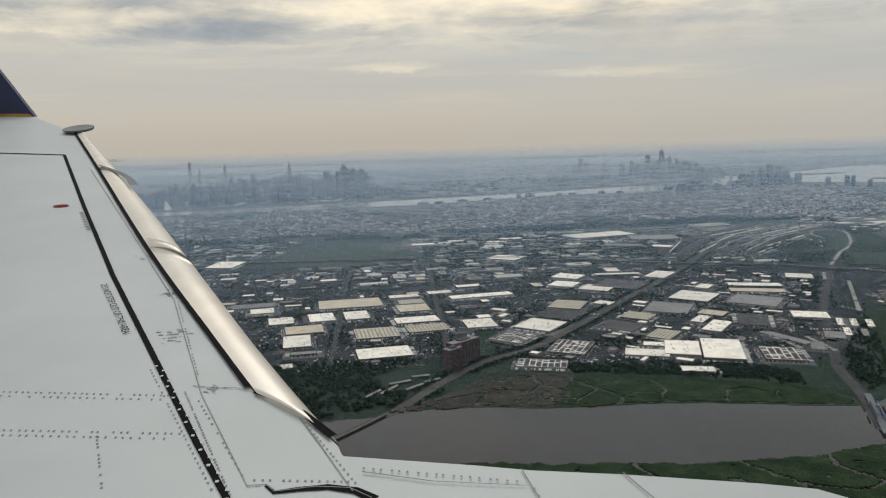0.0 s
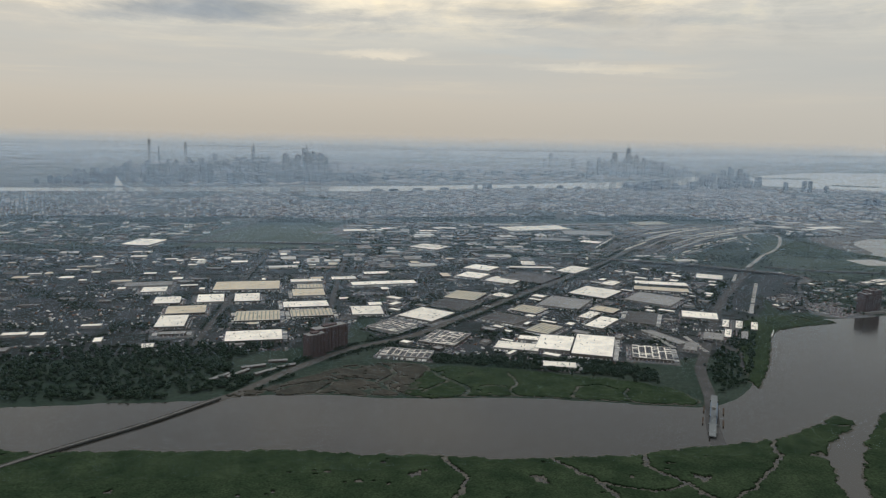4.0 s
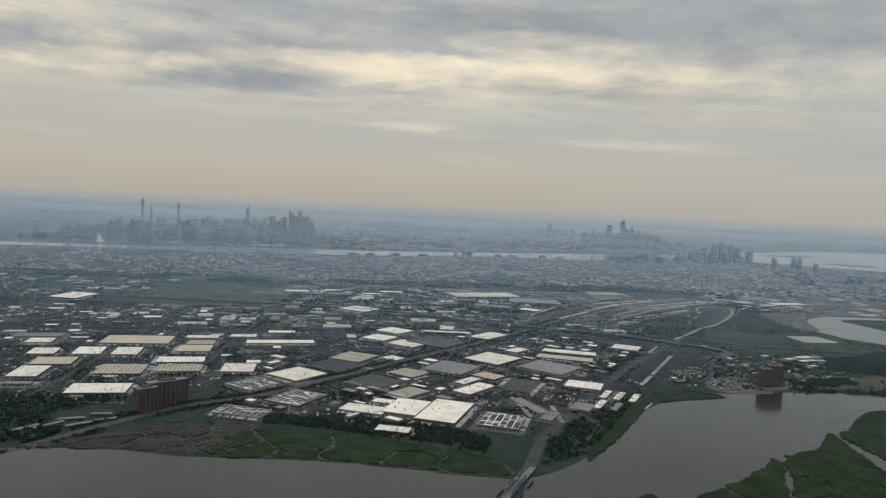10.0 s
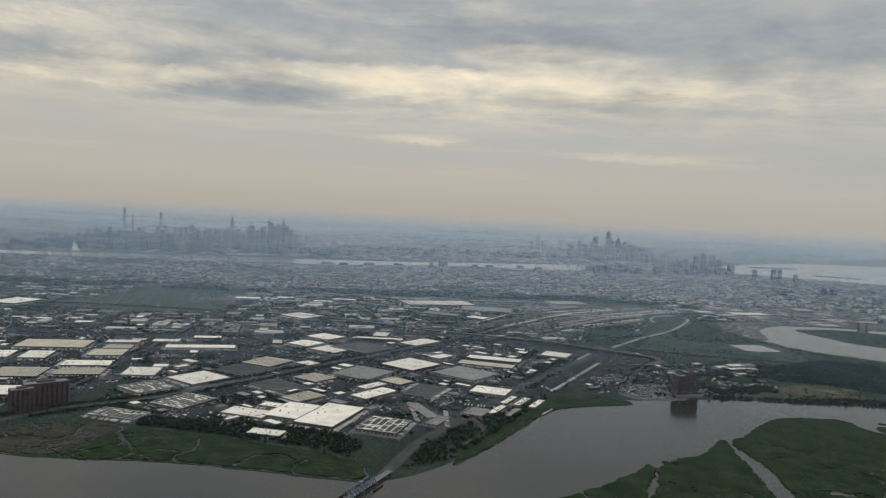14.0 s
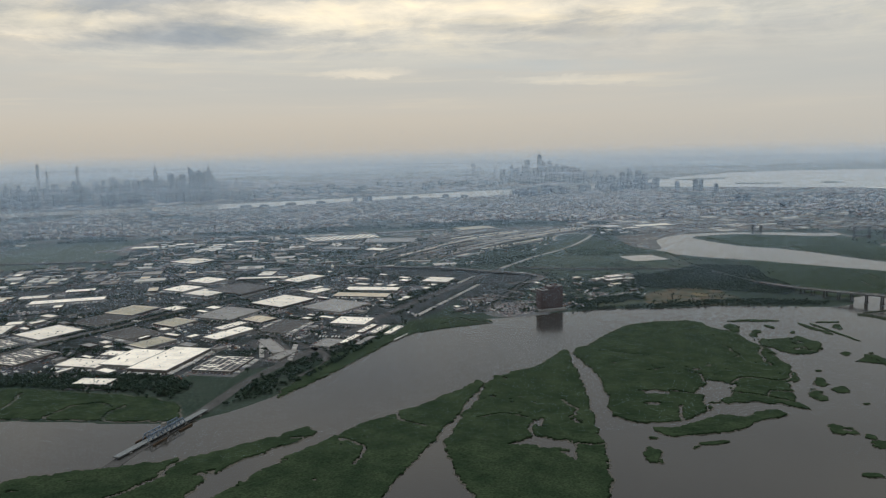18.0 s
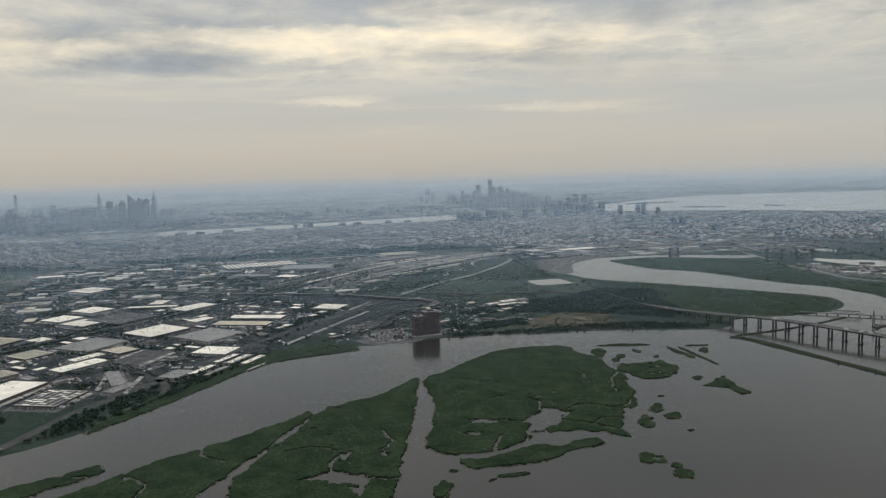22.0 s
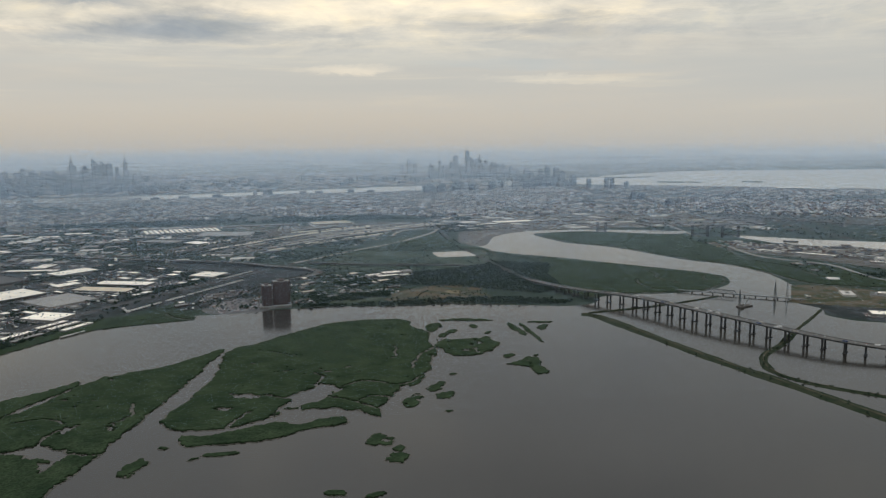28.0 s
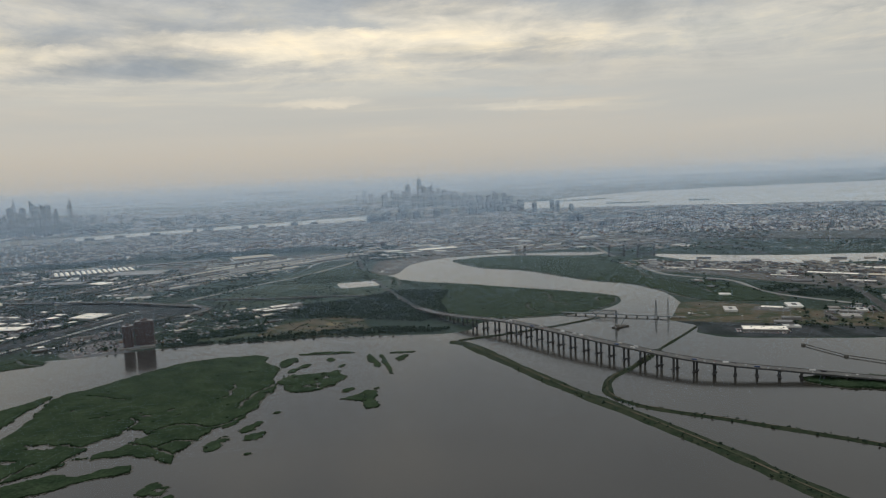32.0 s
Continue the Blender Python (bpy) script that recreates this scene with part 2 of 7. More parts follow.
WETMUD = mat("wet_brown_mud", (0.060, 0.057, 0.046), (0.036, 0.038, 0.028), scale=0.2, fine=1.5, rough=0.6, spec=0.3)
MEADOW = mat("meadow_grass", (0.048, 0.066, 0.046), (0.060, 0.076, 0.055), scale=0.02, fine=0.5)
SAND = mat("bare_fill_soil", (0.105, 0.09, 0.066), (0.045, 0.055, 0.034), scale=0.07, fine=0.6, contrast=(0.42, 0.58))
LEAF = mat("summer_foliage", (0.019, 0.036, 0.027), (0.032, 0.050, 0.035), scale=0.4, fine=2.5, bump=0.3, island=0.22)
BARK = mat("bark", (0.08, 0.06, 0.045), scale=2)
WHITE_ROOF = mat("white_roof_membrane", (0.93, 0.88, 0.77), (0.74, 0.70, 0.62), scale=0.14, fine=1.2, vary=0.12, rough=0.6, grain_tones=(0.9, 1.08), contrast=(0.45, 0.7))
CREAM_ROOF = mat("tan_roof_gravel", (0.62, 0.55, 0.42), (0.52, 0.46, 0.36), scale=0.12, fine=1.2, vary=0.08)
GREY_ROOF = mat("grey_roof_felt", (0.20, 0.20, 0.20), (0.27, 0.27, 0.26), scale=0.12, fine=1.2, vary=0.2)
DARK_ROOF = mat("dark_roof_felt", (0.07, 0.07, 0.072), (0.10, 0.10, 0.10), scale=0.12, fine=1.2, vary=0.2)
WALL = mat("pale_warehouse_wall", (0.26, 0.255, 0.24), (0.20, 0.195, 0.185), scale=0.3, fine=2, vary=0.25)
WALL_DARK = mat("brown_warehouse_wall", (0.11, 0.10, 0.09), (0.08, 0.075, 0.07), scale=0.3, fine=2, vary=0.25)
LOT = mat("pale_parking_asphalt", (0.085, 0.09, 0.095), (0.12, 0.122, 0.122), scale=0.08, fine=1.0, vary=0.35)
PARAPET = mat("metal_parapet", (0.62, 0.61, 0.58), scale=0.5, rough=0.5)
SOLAR = mat("solar_panel_glass", (0.045, 0.052, 0.066), (0.06, 0.066, 0.08), scale=0.8, rough=0.5, spec=0.15, bump=0.0)
SKYLIGHT = mat("dirty_skylight", (0.16, 0.19, 0.16), (0.24, 0.26, 0.22), scale=0.6, rough=0.3)
UNIT = mat("galvanised_roof_unit", (0.5, 0.5, 0.49), scale=0.8, rough=0.45, metal=0.3, vary=0.3)
DOOR = mat("loading_door_paint", (0.55, 0.55, 0.53), scale=0.6, vary=0.3)
BRICK = mat("red_brick_slab", (0.125, 0.098, 0.10), (0.098, 0.079, 0.082), scale=0.4, fine=3)
WINDOW = mat("dark_window_glass", (0.03, 0.035, 0.045), scale=1.0, rough=0.2, spec=0.5, bump=0)
BRICK_TRIM = mat("pale_balcony_concrete", (0.12, 0.09, 0.085), scale=0.5)
CONCRETE = mat("weathered_concrete", (0.17, 0.17, 0.16), (0.11, 0.11, 0.105), scale=0.25, fine=2)
OLD_CONCRETE = mat("sooty_old_concrete", (0.075, 0.078, 0.08), (0.05, 0.052, 0.055), scale=0.25, fine=2)
STEEL = mat("grey_painted_steel", (0.17, 0.19, 0.20), scale=0.6, rough=0.5, metal=0.4)
TOWER = mat("hazy_tower_facade", (0.05, 0.063, 0.082), (0.035, 0.045, 0.06), scale=0.05, fine=0.5, vary=0.35, rough=0.5)
TOWER_PALE = mat("pale_tower_facade", (0.22, 0.225, 0.225), (0.17, 0.175, 0.18), scale=0.05, fine=0.5, vary=0.25)
RAIL = mat("rail_ballast", (0.040, 0.040, 0.039), (0.065, 0.064, 0.060), scale=0.1, fine=1)
HOUSE = island_palette("house_row_colours", [(0.10, 0.10, 0.105), (0.30, 0.28, 0.26), (0.16, 0.13, 0.12), (0.5, 0.49, 0.47), (0.22, 0.22, 0.22), (0.13, 0.135, 0.14), (0.38, 0.35, 0.31), (0.62, 0.61, 0.58), (0.18, 0.12, 0.10), (0.46, 0.44, 0.40), (0.05, 0.055, 0.06)])
CARS = island_palette("car_paint_colours", [(0.6, 0.6, 0.6), (0.08, 0.08, 0.09), (0.35, 0.36, 0.38), (0.75, 0.75, 0.74), (0.03, 0.03, 0.035), (0.25, 0.05, 0.04), (0.06, 0.09, 0.18), (0.4, 0.38, 0.34)], 0.35)
# Haze put into colour: opaque strands, blue when near and paler far off.
HAZE = mat("painted_near_haze", (0.52, 0.71, 0.91), (0.52, 0.71, 0.91), rough=1.0, bump=0, spec=0, scale=0.01)
HAZE_RIM = mat("painted_horizon_haze", (0.74, 0.775, 0.805), (0.74, 0.775, 0.805), rough=1.0, bump=0, spec=0, scale=0.01)
HAZE_FAR = mat("painted_far_haze", (0.73, 0.79, 0.85), (0.73, 0.79, 0.85), rough=1.0, bump=0, spec=0, scale=0.01)


# ---- mesh helpers ----
class Mesh:
    """Collects corners and faces, to be linked as one mesh object."""

    def __init__(self):
        self.v, self.f = [], []

    def add(self, verts, faces):
        k = len(self.v)
        self.v += verts
        self.f += [tuple(i + k for i in face) for face in faces]
        return self

    def box(self, cx, cy, z0, sx, sy, sz, ang=0.0, taper=1.0, bottom=False):
        ca, sa = math.cos(radians(ang)), math.sin(radians(ang))
        pts = []
        for z, k in ((z0, 1.0), (z0 + sz, taper)):
            for ux, uy in ((-1, -1), (1, -1), (1, 1), (-1, 1)):
                x, y = ux * sx / 2 * k, uy * sy / 2 * k
                pts.append((cx + x * ca - y * sa, cy + x * sa + y * ca, z))
        faces = [(4, 5, 6, 7), (0, 1, 5, 4), (1, 2, 6, 5), (2, 3, 7, 6), (3, 0, 4, 7)]
        return self.add(pts, faces + ([(3, 2, 1, 0)] if bottom else []))

    def prism(self, ring, z0, z1):
        n = len(ring)
        self.add([(x, y, z0) for x, y in ring] + [(x, y, z1) for x, y in ring],
                 [tuple(range(n, 2 * n))] + [(i, (i + 1) % n, n + (i + 1) % n, n + i) for i in range(n)])
        return self

    def cylinder(self, cx, cy, z0, z1, r0, r1, n=10):
        ring = [(math.cos(2 * math.pi * i / n), math.sin(2 * math.pi * i / n)) for i in range(n)]
        return self.add([(cx + r0 * a, cy + r0 * b, z0) for a, b in ring] + [(cx + r1 * a, cy + r1 * b, z1) for a, b in ring],
                        [tuple(range(n, 2 * n))] + [(i, (i + 1) % n, n + (i + 1) % n, n + i) for i in range(n)])

    def beam(self, a, b, w):
        a, b = Vector(a), Vector(b)
        d = (b - a).normalized()
        s = d.cross(Vector((0, 0, 1)) if abs(d.z) < 0.95 else Vector((1, 0, 0))).normalized() * w / 2
        u = s.cross(d).normalized() * w / 2
        pts = [tuple(p + q) for p in (a, b) for q in (s + u, s - u, -s - u, -s + u)]
        return self.add(pts, [(0, 1, 2, 3), (7, 6, 5, 4), (0, 4, 5, 1), (1, 5, 6, 2), (2, 6, 7, 3), (3, 7, 4, 0)])

    def data(self, name):
        me = bpy.data.meshes.new(name)
        me.from_pydata(self.v, [], self.f)
        me.update()
        return me


def part(name, shape, material, parent=None, label=""):
    """One mesh object, under a thing or a part."""
    me = shape.data(name) if isinstance(shape, Mesh) else shape
    if material and not me.materials:
        me.materials.append(material)
    ob = new(name, me)
    ob.parent = parent
    return tagged(ob, label)


def thing(name, x, y, z, ang, label, category, group=""):
    ob = new(name)
    ob.empty_display_size = 0.5
    ob.matrix_basis = pose(x, y, z, 0, 0, ang)
    return tagged(ob, label, category, group)


def curve_through(pts, step, closed=False):
    """Points at about equal steps on a smooth line through pts."""
    P = [Vector((*p, 0)) if len(p) == 2 else Vector(p) for p in pts]
    n = len(P)
    got = []
    for i in range(n if closed else n - 1):
        if closed:
            a, b, c, d = P[(i - 1) % n], P[i], P[(i + 1) % n], P[(i + 2) % n]
        else:
            a, b, c, d = P[max(i - 1, 0)], P[i], P[i + 1], P[min(i + 2, n - 1)]
        k = max(1, int((c - b).length / step))
        for j in range(k):
            t = j / k
            got.append(0.5 * ((2 * b) + (c - a) * t + (2 * a - 5 * b + 4 * c - d) * t * t + (3 * b - a - 3 * c + d) * t ** 3))
    if not closed:
        got.append(P[-1])
    return got


def ragged(pts, step, amp, seed, fq=1.0):
    """A closed outline with an uneven, eroded edge."""
    ring = curve_through(pts, step, True)
    res = []
    for p in ring:
        dx = dy = 0.0
        for k, f in ((1.0, 0.11), (0.55, 0.42), (0.34, 1.3)):
            q = Vector((p.x * f * fq + seed * 7.3, p.y * f * fq, seed + 5 * f))
            dx += k * noise.noise(q)
            dy += k * noise.noise(q + Vector((31, 17, 0)))
        res.append((p.x + amp * dx, p.y + amp * dy))
    return res


def sheet_of(name, ring, z, material, label, category="ground"):
    ob = part(name, Mesh().add([(x, y, z) for x, y in ring], [tuple(range(len(ring)))]), material)
    return tagged(ob, label, category, kind="structure")


def ribbon(pts, width, z, step=6, closed=False, thick=0.0):
    """A strip along a line; pts may carry heights."""
    line = curve_through(pts, step, closed)
    m = Mesh()
    n = len(line)
    v, f = [], []
    for i, p in enumerate(line):
        d = (line[min(i + 1, n - 1)] - line[max(i - 1, 0)])
        d.z = 0
        d.normalize()
        s = Vector((-d.y, d.x, 0)) * width / 2
        zz = z + p.z
        v += [(p.x + s.x, p.y + s.y, zz), (p.x - s.x, p.y - s.y, zz)]
        if thick:
            v += [(p.x - s.x, p.y - s.y, zz - thick), (p.x + s.x, p.y + s.y, zz - thick)]
    k = 4 if thick else 2
    for i in range(n - 1):
        a, b = i * k, (i + 1) * k
        if thick:
            f += [(a + j, a + (j + 1) % 4, b + (j + 1) % 4, b + j) for j in range(4)]
        else:
            f.append((a, a + 1, b + 1, b))
    m.add(v, f)
    return m, line


TAKEN = []  # plan rectangles that hold a building: x, y, half width, half depth, cos, sin


def take(x, y, w, d, ang):
    TAKEN.append((x, y, w / 2, d / 2, math.cos(radians(ang)), math.sin(radians(ang))))


def is_free(x, y, margin=1.0):
    for cx, cy, hw, hd, ca, sa in TAKEN:
        dx, dy = x - cx, y - cy
        if abs(dx) + abs(dy) > 1.5 * (hw + hd + margin):
            continue
        if abs(dx * ca + dy * sa) < hw + margin and abs(-dx * sa + dy * ca) < hd + margin:
            return False
    return True


def inside(ring, X, Y):
    """Which of the points lie in the outline."""
    hit = np.zeros(len(X), bool)
    n = len(ring)
    for i in range(n):
        (x1, y1), (x2, y2) = ring[i], ring[(i + 1) % n]
        cond = (y1 > Y) != (y2 > Y)
        if y1 != y2:
            hit ^= cond & (X < (x2 - x1) * (Y - y1) / (y2 - y1) + x1)
    return hit


# ---- ground and water ----
ground = Mesh()
gx, gy = np.linspace(-7000, 8000, 31), np.concatenate([np.linspace(-3000, 3400, 17), np.linspace(3500, 5200, 18)])


def far_rise(y):
    """The land beyond the city swells a little towards the horizon."""
    t = min(max((y - 3400) / 1500, 0), 1)
    return 36 * t * t * (3 - 2 * t)


ground.add([(float(x), float(y), far_rise(y)) for y in gy for x in gx],
           [(j * 31 + i, j * 31 + i + 1, (j + 1) * 31 + i + 1, (j + 1) * 31 + i) for j in range(len(gy) - 1) for i in range(30)])
tagged(part("ground", ground, EARTH), "dark scrubby ground that runs flat to the horizon", "ground", kind="structure")

FAR_BANK = [(-900, 330), (-400, 372), (-120, 392), (-21, 396), (5, 397), (26, 402), (67, 400), (101, 392), (175, 387), (251, 369), (274, 366), (290, 372), (310, 389), (361, 451), (394, 504), (426, 523), (459, 531), (468, 533), (466, 548),
            (482, 548), (510, 555), (541, 558), (571, 560), (610, 553), (659, 550), (709, 535), (744, 526), (764, 532)]
PENINSULA = [(777, 552), (803, 558), (840, 554), (879, 562), (911, 590), (919, 627), (890, 667), (848, 715), (825, 739), (797, 768), (764, 804), (743, 855), (768, 924), (814, 983), (851, 1001), (931, 998), (1050, 950)]
SPIT = [(1019, 924), (926, 977), (869, 975), (842, 956), (858, 870), (887, 836), (906, 798), (933, 716), (956, 683), (965, 654), (966, 611), (951, 556), (940, 539), (921, 518), (918, 480), (909, 458), (922, 438), (954, 424), (1007, 403), (1150, 360), (1500, 260)]
RIVER = ragged(FAR_BANK + PENINSULA + SPIT + [(1900, -900), (-900, -900)], 5, 1.2, 1)
sheet_of("river_water", RIVER, 0.10, WATER, "broad silty brown tidal river, nearly calm", "water")
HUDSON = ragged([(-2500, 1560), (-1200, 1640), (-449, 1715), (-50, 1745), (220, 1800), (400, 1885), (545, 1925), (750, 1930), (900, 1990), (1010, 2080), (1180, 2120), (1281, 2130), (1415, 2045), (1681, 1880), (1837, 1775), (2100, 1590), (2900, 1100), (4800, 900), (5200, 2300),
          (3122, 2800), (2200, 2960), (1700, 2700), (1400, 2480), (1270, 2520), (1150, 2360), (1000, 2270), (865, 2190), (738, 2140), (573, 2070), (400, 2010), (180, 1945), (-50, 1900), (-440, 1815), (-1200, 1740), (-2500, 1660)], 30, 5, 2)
sheet_of("hudson_water", HUDSON, 0.3, FARWATER, "wide river and harbour before the far city, sky reflection painted pale grey", "water")
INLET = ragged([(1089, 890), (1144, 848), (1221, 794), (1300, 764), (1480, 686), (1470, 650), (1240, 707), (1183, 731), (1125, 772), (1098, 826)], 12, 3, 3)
sheet_of("inlet_water", INLET, 0.25, FARWATER, "inlet water behind the freight yards, sky reflection painted pale", "water")
POND = ragged([(682, 823), (690, 825), (718, 827), (723, 825), (726, 796), (727, 789), (720, 786), (692, 785), (686, 787), (683, 800)], 4, 1.2, 4)
# The pond's raised base colour also imitates reflected sky, less strongly.
sheet_of("pond_water", POND, 0.2, water_mat("pond_water_painted_sheen", (0.15, 0.14, 0.12), 0.14, 0.3, 0.9, 0.05), "small rectangular pond among reeds, sky reflection painted pale", "water")
URBAN_RING = [(-2500, 1180), (-300, 1185), (100, 1190), (420, 1230), (700, 1260), (800, 1180), (1000, 1150), (1300, 1000), (2000, 600), (3500, 300), (3600, 900), (2900, 1090), (2100, 1580), (1837, 1765), (1681, 1870), (1415, 2035), (1281, 2120), (1180, 2110), (1010, 2070), (900, 1980), (750, 1920), (545, 1915), (400, 1875), (220, 1790), (-50, 1735), (-449, 1705), (-2500, 1550)]
sheet_of("town_ground", ragged(URBAN_RING, 40, 8, 5), 0.06, URBAN, "grey streets and yards of a dense low town")
sheet_of("city_ground", ragged([(-2500, 1670), (-440, 1825), (400, 2020), (865, 2200), (1150, 2370), (1270, 2530), (1400, 2490), (1700, 2710), (2600, 3300), (2600, 3500), (-2500, 3500)], 60, 8, 6), 0.07, URBAN, "hazy grey ground of the far city")
sheet_of("meadow", ragged([(560, 745), (640, 712), (700, 724), (742, 760), (746, 850), (728, 880), (716, 960), (690, 1000), (640, 935), (590, 850)], 10, 4, 17), 0.09, mat("reed_meadow", (0.034, 0.055, 0.042), (0.056, 0.074, 0.056), scale=0.025, fine=0.6, contrast=(0.4, 0.6), grain_tones=(0.7, 1.25)), "green reed meadow behind the river bend")
sheet_of("meadow", ragged([(-120, 930), (-60, 905), (-1, 915), (50, 960), (80, 1035), (60, 1120), (-30, 1135), (-90, 1110), (-112, 1020)], 10, 4, 7), 0.08, MEADOW, "open green marsh meadow behind the warehouses")


# ---- marsh islands, dikes ----
def value_noise(X, Y, seed):
    """Smooth lattice noise from -1 to 1 for arrays of places."""
    xi, yi = np.floor(X), np.floor(Y)
    fx, fy = X - xi, Y - yi
    fx, fy = fx * fx * (3 - 2 * fx), fy * fy * (3 - 2 * fy)

    def lattice(i, j):
        v = np.sin(i * 127.1 + j * 311.7 + seed * 74.7) * 43758.5453
        return (v - np.floor(v)) * 2 - 1
    a, b, c, d = lattice(xi, yi), lattice(xi + 1, yi), lattice(xi, yi + 1), lattice(xi + 1, yi + 1)
    return (a * (1 - fx) + b * fx) * (1 - fy) + (c * (1 - fx) + d * fx) * fy


def layered(X, Y, scale, seed, octaves=3):
    total, k = 0.0, 1.0
    for o in range(octaves):
        total = total + k * value_noise(X * scale, Y * scale, seed + o)
        k, scale = k * 0.55, scale * 2.2
    return total


def quick_mesh(name, V, Q, material):
    """A mesh of quads from arrays, with unused corners left out."""
    used = np.unique(Q)
    back = np.zeros(len(V), np.int32)
    back[used] = np.arange(len(used))
    V, Q = V[used], back[Q]
    me = bpy.data.meshes.new(name)
    me.vertices.add(len(V))
    me.vertices.foreach_set("co", V.astype(np.float32).ravel())
    me.loops.add(Q.size)
    me.loops.foreach_set("vertex_index", Q.astype(np.int32).ravel())
    me.polygons.add(len(Q))
    me.polygons.foreach_set("loop_start", np.arange(0, Q.size, 4, dtype=np.int32))
    me.update()
    me.validate()
    me.materials.append(material)
    return me


def grown(mask, n):
    for _ in range(n):
        g = mask.copy()
        g[1:] |= mask[:-1]
        g[:-1] |= mask[1:]
        g[:, 1:] |= mask[:, :-1]
        g[:, :-1] |= mask[:, 1:]
        mask = g
    return mask


def reeds(pts, seed, cell=0.6, amp=1.3, wet=(), creeks=(), high=0.65, patchy=9.0, base=0.0, mud_z=0.15, cover=None):
    """Reed bed and mud rim of a marsh, with ponds and creeks cut through to the water: two meshes about the centre."""
    line = [(p.x, p.y) for p in curve_through(pts, 5, True)]
    xs, ys = [p[0] for p in line], [p[1] for p in line]
    cx, cy = sum(xs) / len(xs), sum(ys) / len(ys)
    gx, gy = np.arange(min(xs) - 4, max(xs) + 4, cell), np.arange(min(ys) - 4, max(ys) + 4, cell)
    rs = np.random.RandomState(seed)
    X, Y = np.meshgrid(gx, gy)
    shape = X.shape
    X, Y = X + rs.uniform(-0.3, 0.3, shape) * cell, Y + rs.uniform(-0.3, 0.3, shape) * cell
    WX = amp * (layered(X, Y, 0.12, seed) + 0.5 * value_noise(X * 0.9, Y * 0.9, seed + 3))
    WY = amp * (layered(X, Y, 0.12, seed + 20) + 0.5 * value_noise(X * 0.9, Y * 0.9, seed + 23))
    solid = inside(line, (X + WX).ravel(), (Y + WY).ravel()).reshape(shape)
    for pond in wet:
        solid &= ~inside(list(pond), (X + 1.5 * WX).ravel(), (Y + 1.5 * WY).ravel()).reshape(shape)
    for run, width in creeks:
        way = curve_through(run, 3)
        for a, b in zip(way[:-1], way[1:]):
            d = b - a
            n = max(d.length_squared, 1e-6)
            PX, PY = X + 0.8 * WX - a.x, Y + 0.8 * WY - a.y
            t = np.clip((PX * d.x + PY * d.y) / n, 0, 1)
            solid &= np.hypot(PX - t * d.x, PY - t * d.y) > width / 2
    solid &= layered(X, Y, 0.17, seed + 40) + 0.35 * layered(X, Y, 0.03, seed + 50, 1) < patchy
    Z = base + 0.1 + high * (0.8 + 0.28 * layered(X, Y, 0.55, seed + 60) + 0.2 * layered(X, Y, 0.12, seed + 70, 2))
    ny, nx = shape
    idx = np.arange(ny * nx).reshape(shape)
    full = solid[:-1, :-1] & solid[1:, :-1] & solid[:-1, 1:] & solid[1:, 1:]
    corner = np.stack([idx[:-1, :-1], idx[:-1, 1:], idx[1:, 1:], idx[1:, :-1]], -1)
    V = np.stack([(X - cx).ravel(), (Y - cy).ravel(), Z.ravel()], 1)
    low = V.copy()
    low[:, 2] = base
    quads = [corner[full]]
    pad = np.pad(full, 1)
    k = ny * nx
    for dy, dx, i, j in ((-1, 0, 0, 1), (0, 1, 1, 2), (1, 0, 2, 3), (0, -1, 3, 0)):
        edge = full & ~pad[1 + dy:pad.shape[0] - 1 + dy, 1 + dx:pad.shape[1] - 1 + dx]
        e = corner[edge]
        quads.append(np.stack([e[:, j], e[:, i], e[:, i] + k, e[:, j] + k], 1))
    bed = quick_mesh("reed_bed", np.concatenate([V, low]), np.concatenate(quads), cover or MARSH)
    rim = grown(full, 2) & (layered(X, Y, 0.3, seed + 80)[:-1, :-1] > -0.15)
    flat = V.copy()
    flat[:, 2] = mud_z
    mud = quick_mesh("mud_bank", flat, corner[rim], WETMUD)
    return bed, mud, cx, cy


def marsh_island(pts, seed, label, amp=1.3, cell=0.6, high=0.65, wet=(), creeks=(), patchy=1.32):
    bed, mud, cx, cy = reeds(pts, seed, cell, amp, wet, creeks, high, patchy)
    ob = thing("marsh_island", cx, cy, 0, 0, label, "island", "marsh islands in the river")
    part("reed_bed", bed, None, ob)
    part("mud_bank", mud, None, ob, "wet brown mud at the water's edge")


def reed_bank(pts, seed, label, creeks=(), cell=0.8, patchy=1.35, wet=(), amp=1.3, cover=None):
    bed, mud, cx, cy = reeds(pts, seed, cell, amp, wet, creeks, 0.5, patchy, 0.04, 0.17, cover)
    ob = part("reed_bank", bed, None)
    ob.location = (cx, cy, 0)
    tagged(ob, label, "ground", kind="structure")
    ob = part("mud_shore", mud, None)
    ob.location = (cx, cy, 0)
    tagged(ob, "wet brown mud between the reeds", "ground", kind="structure")


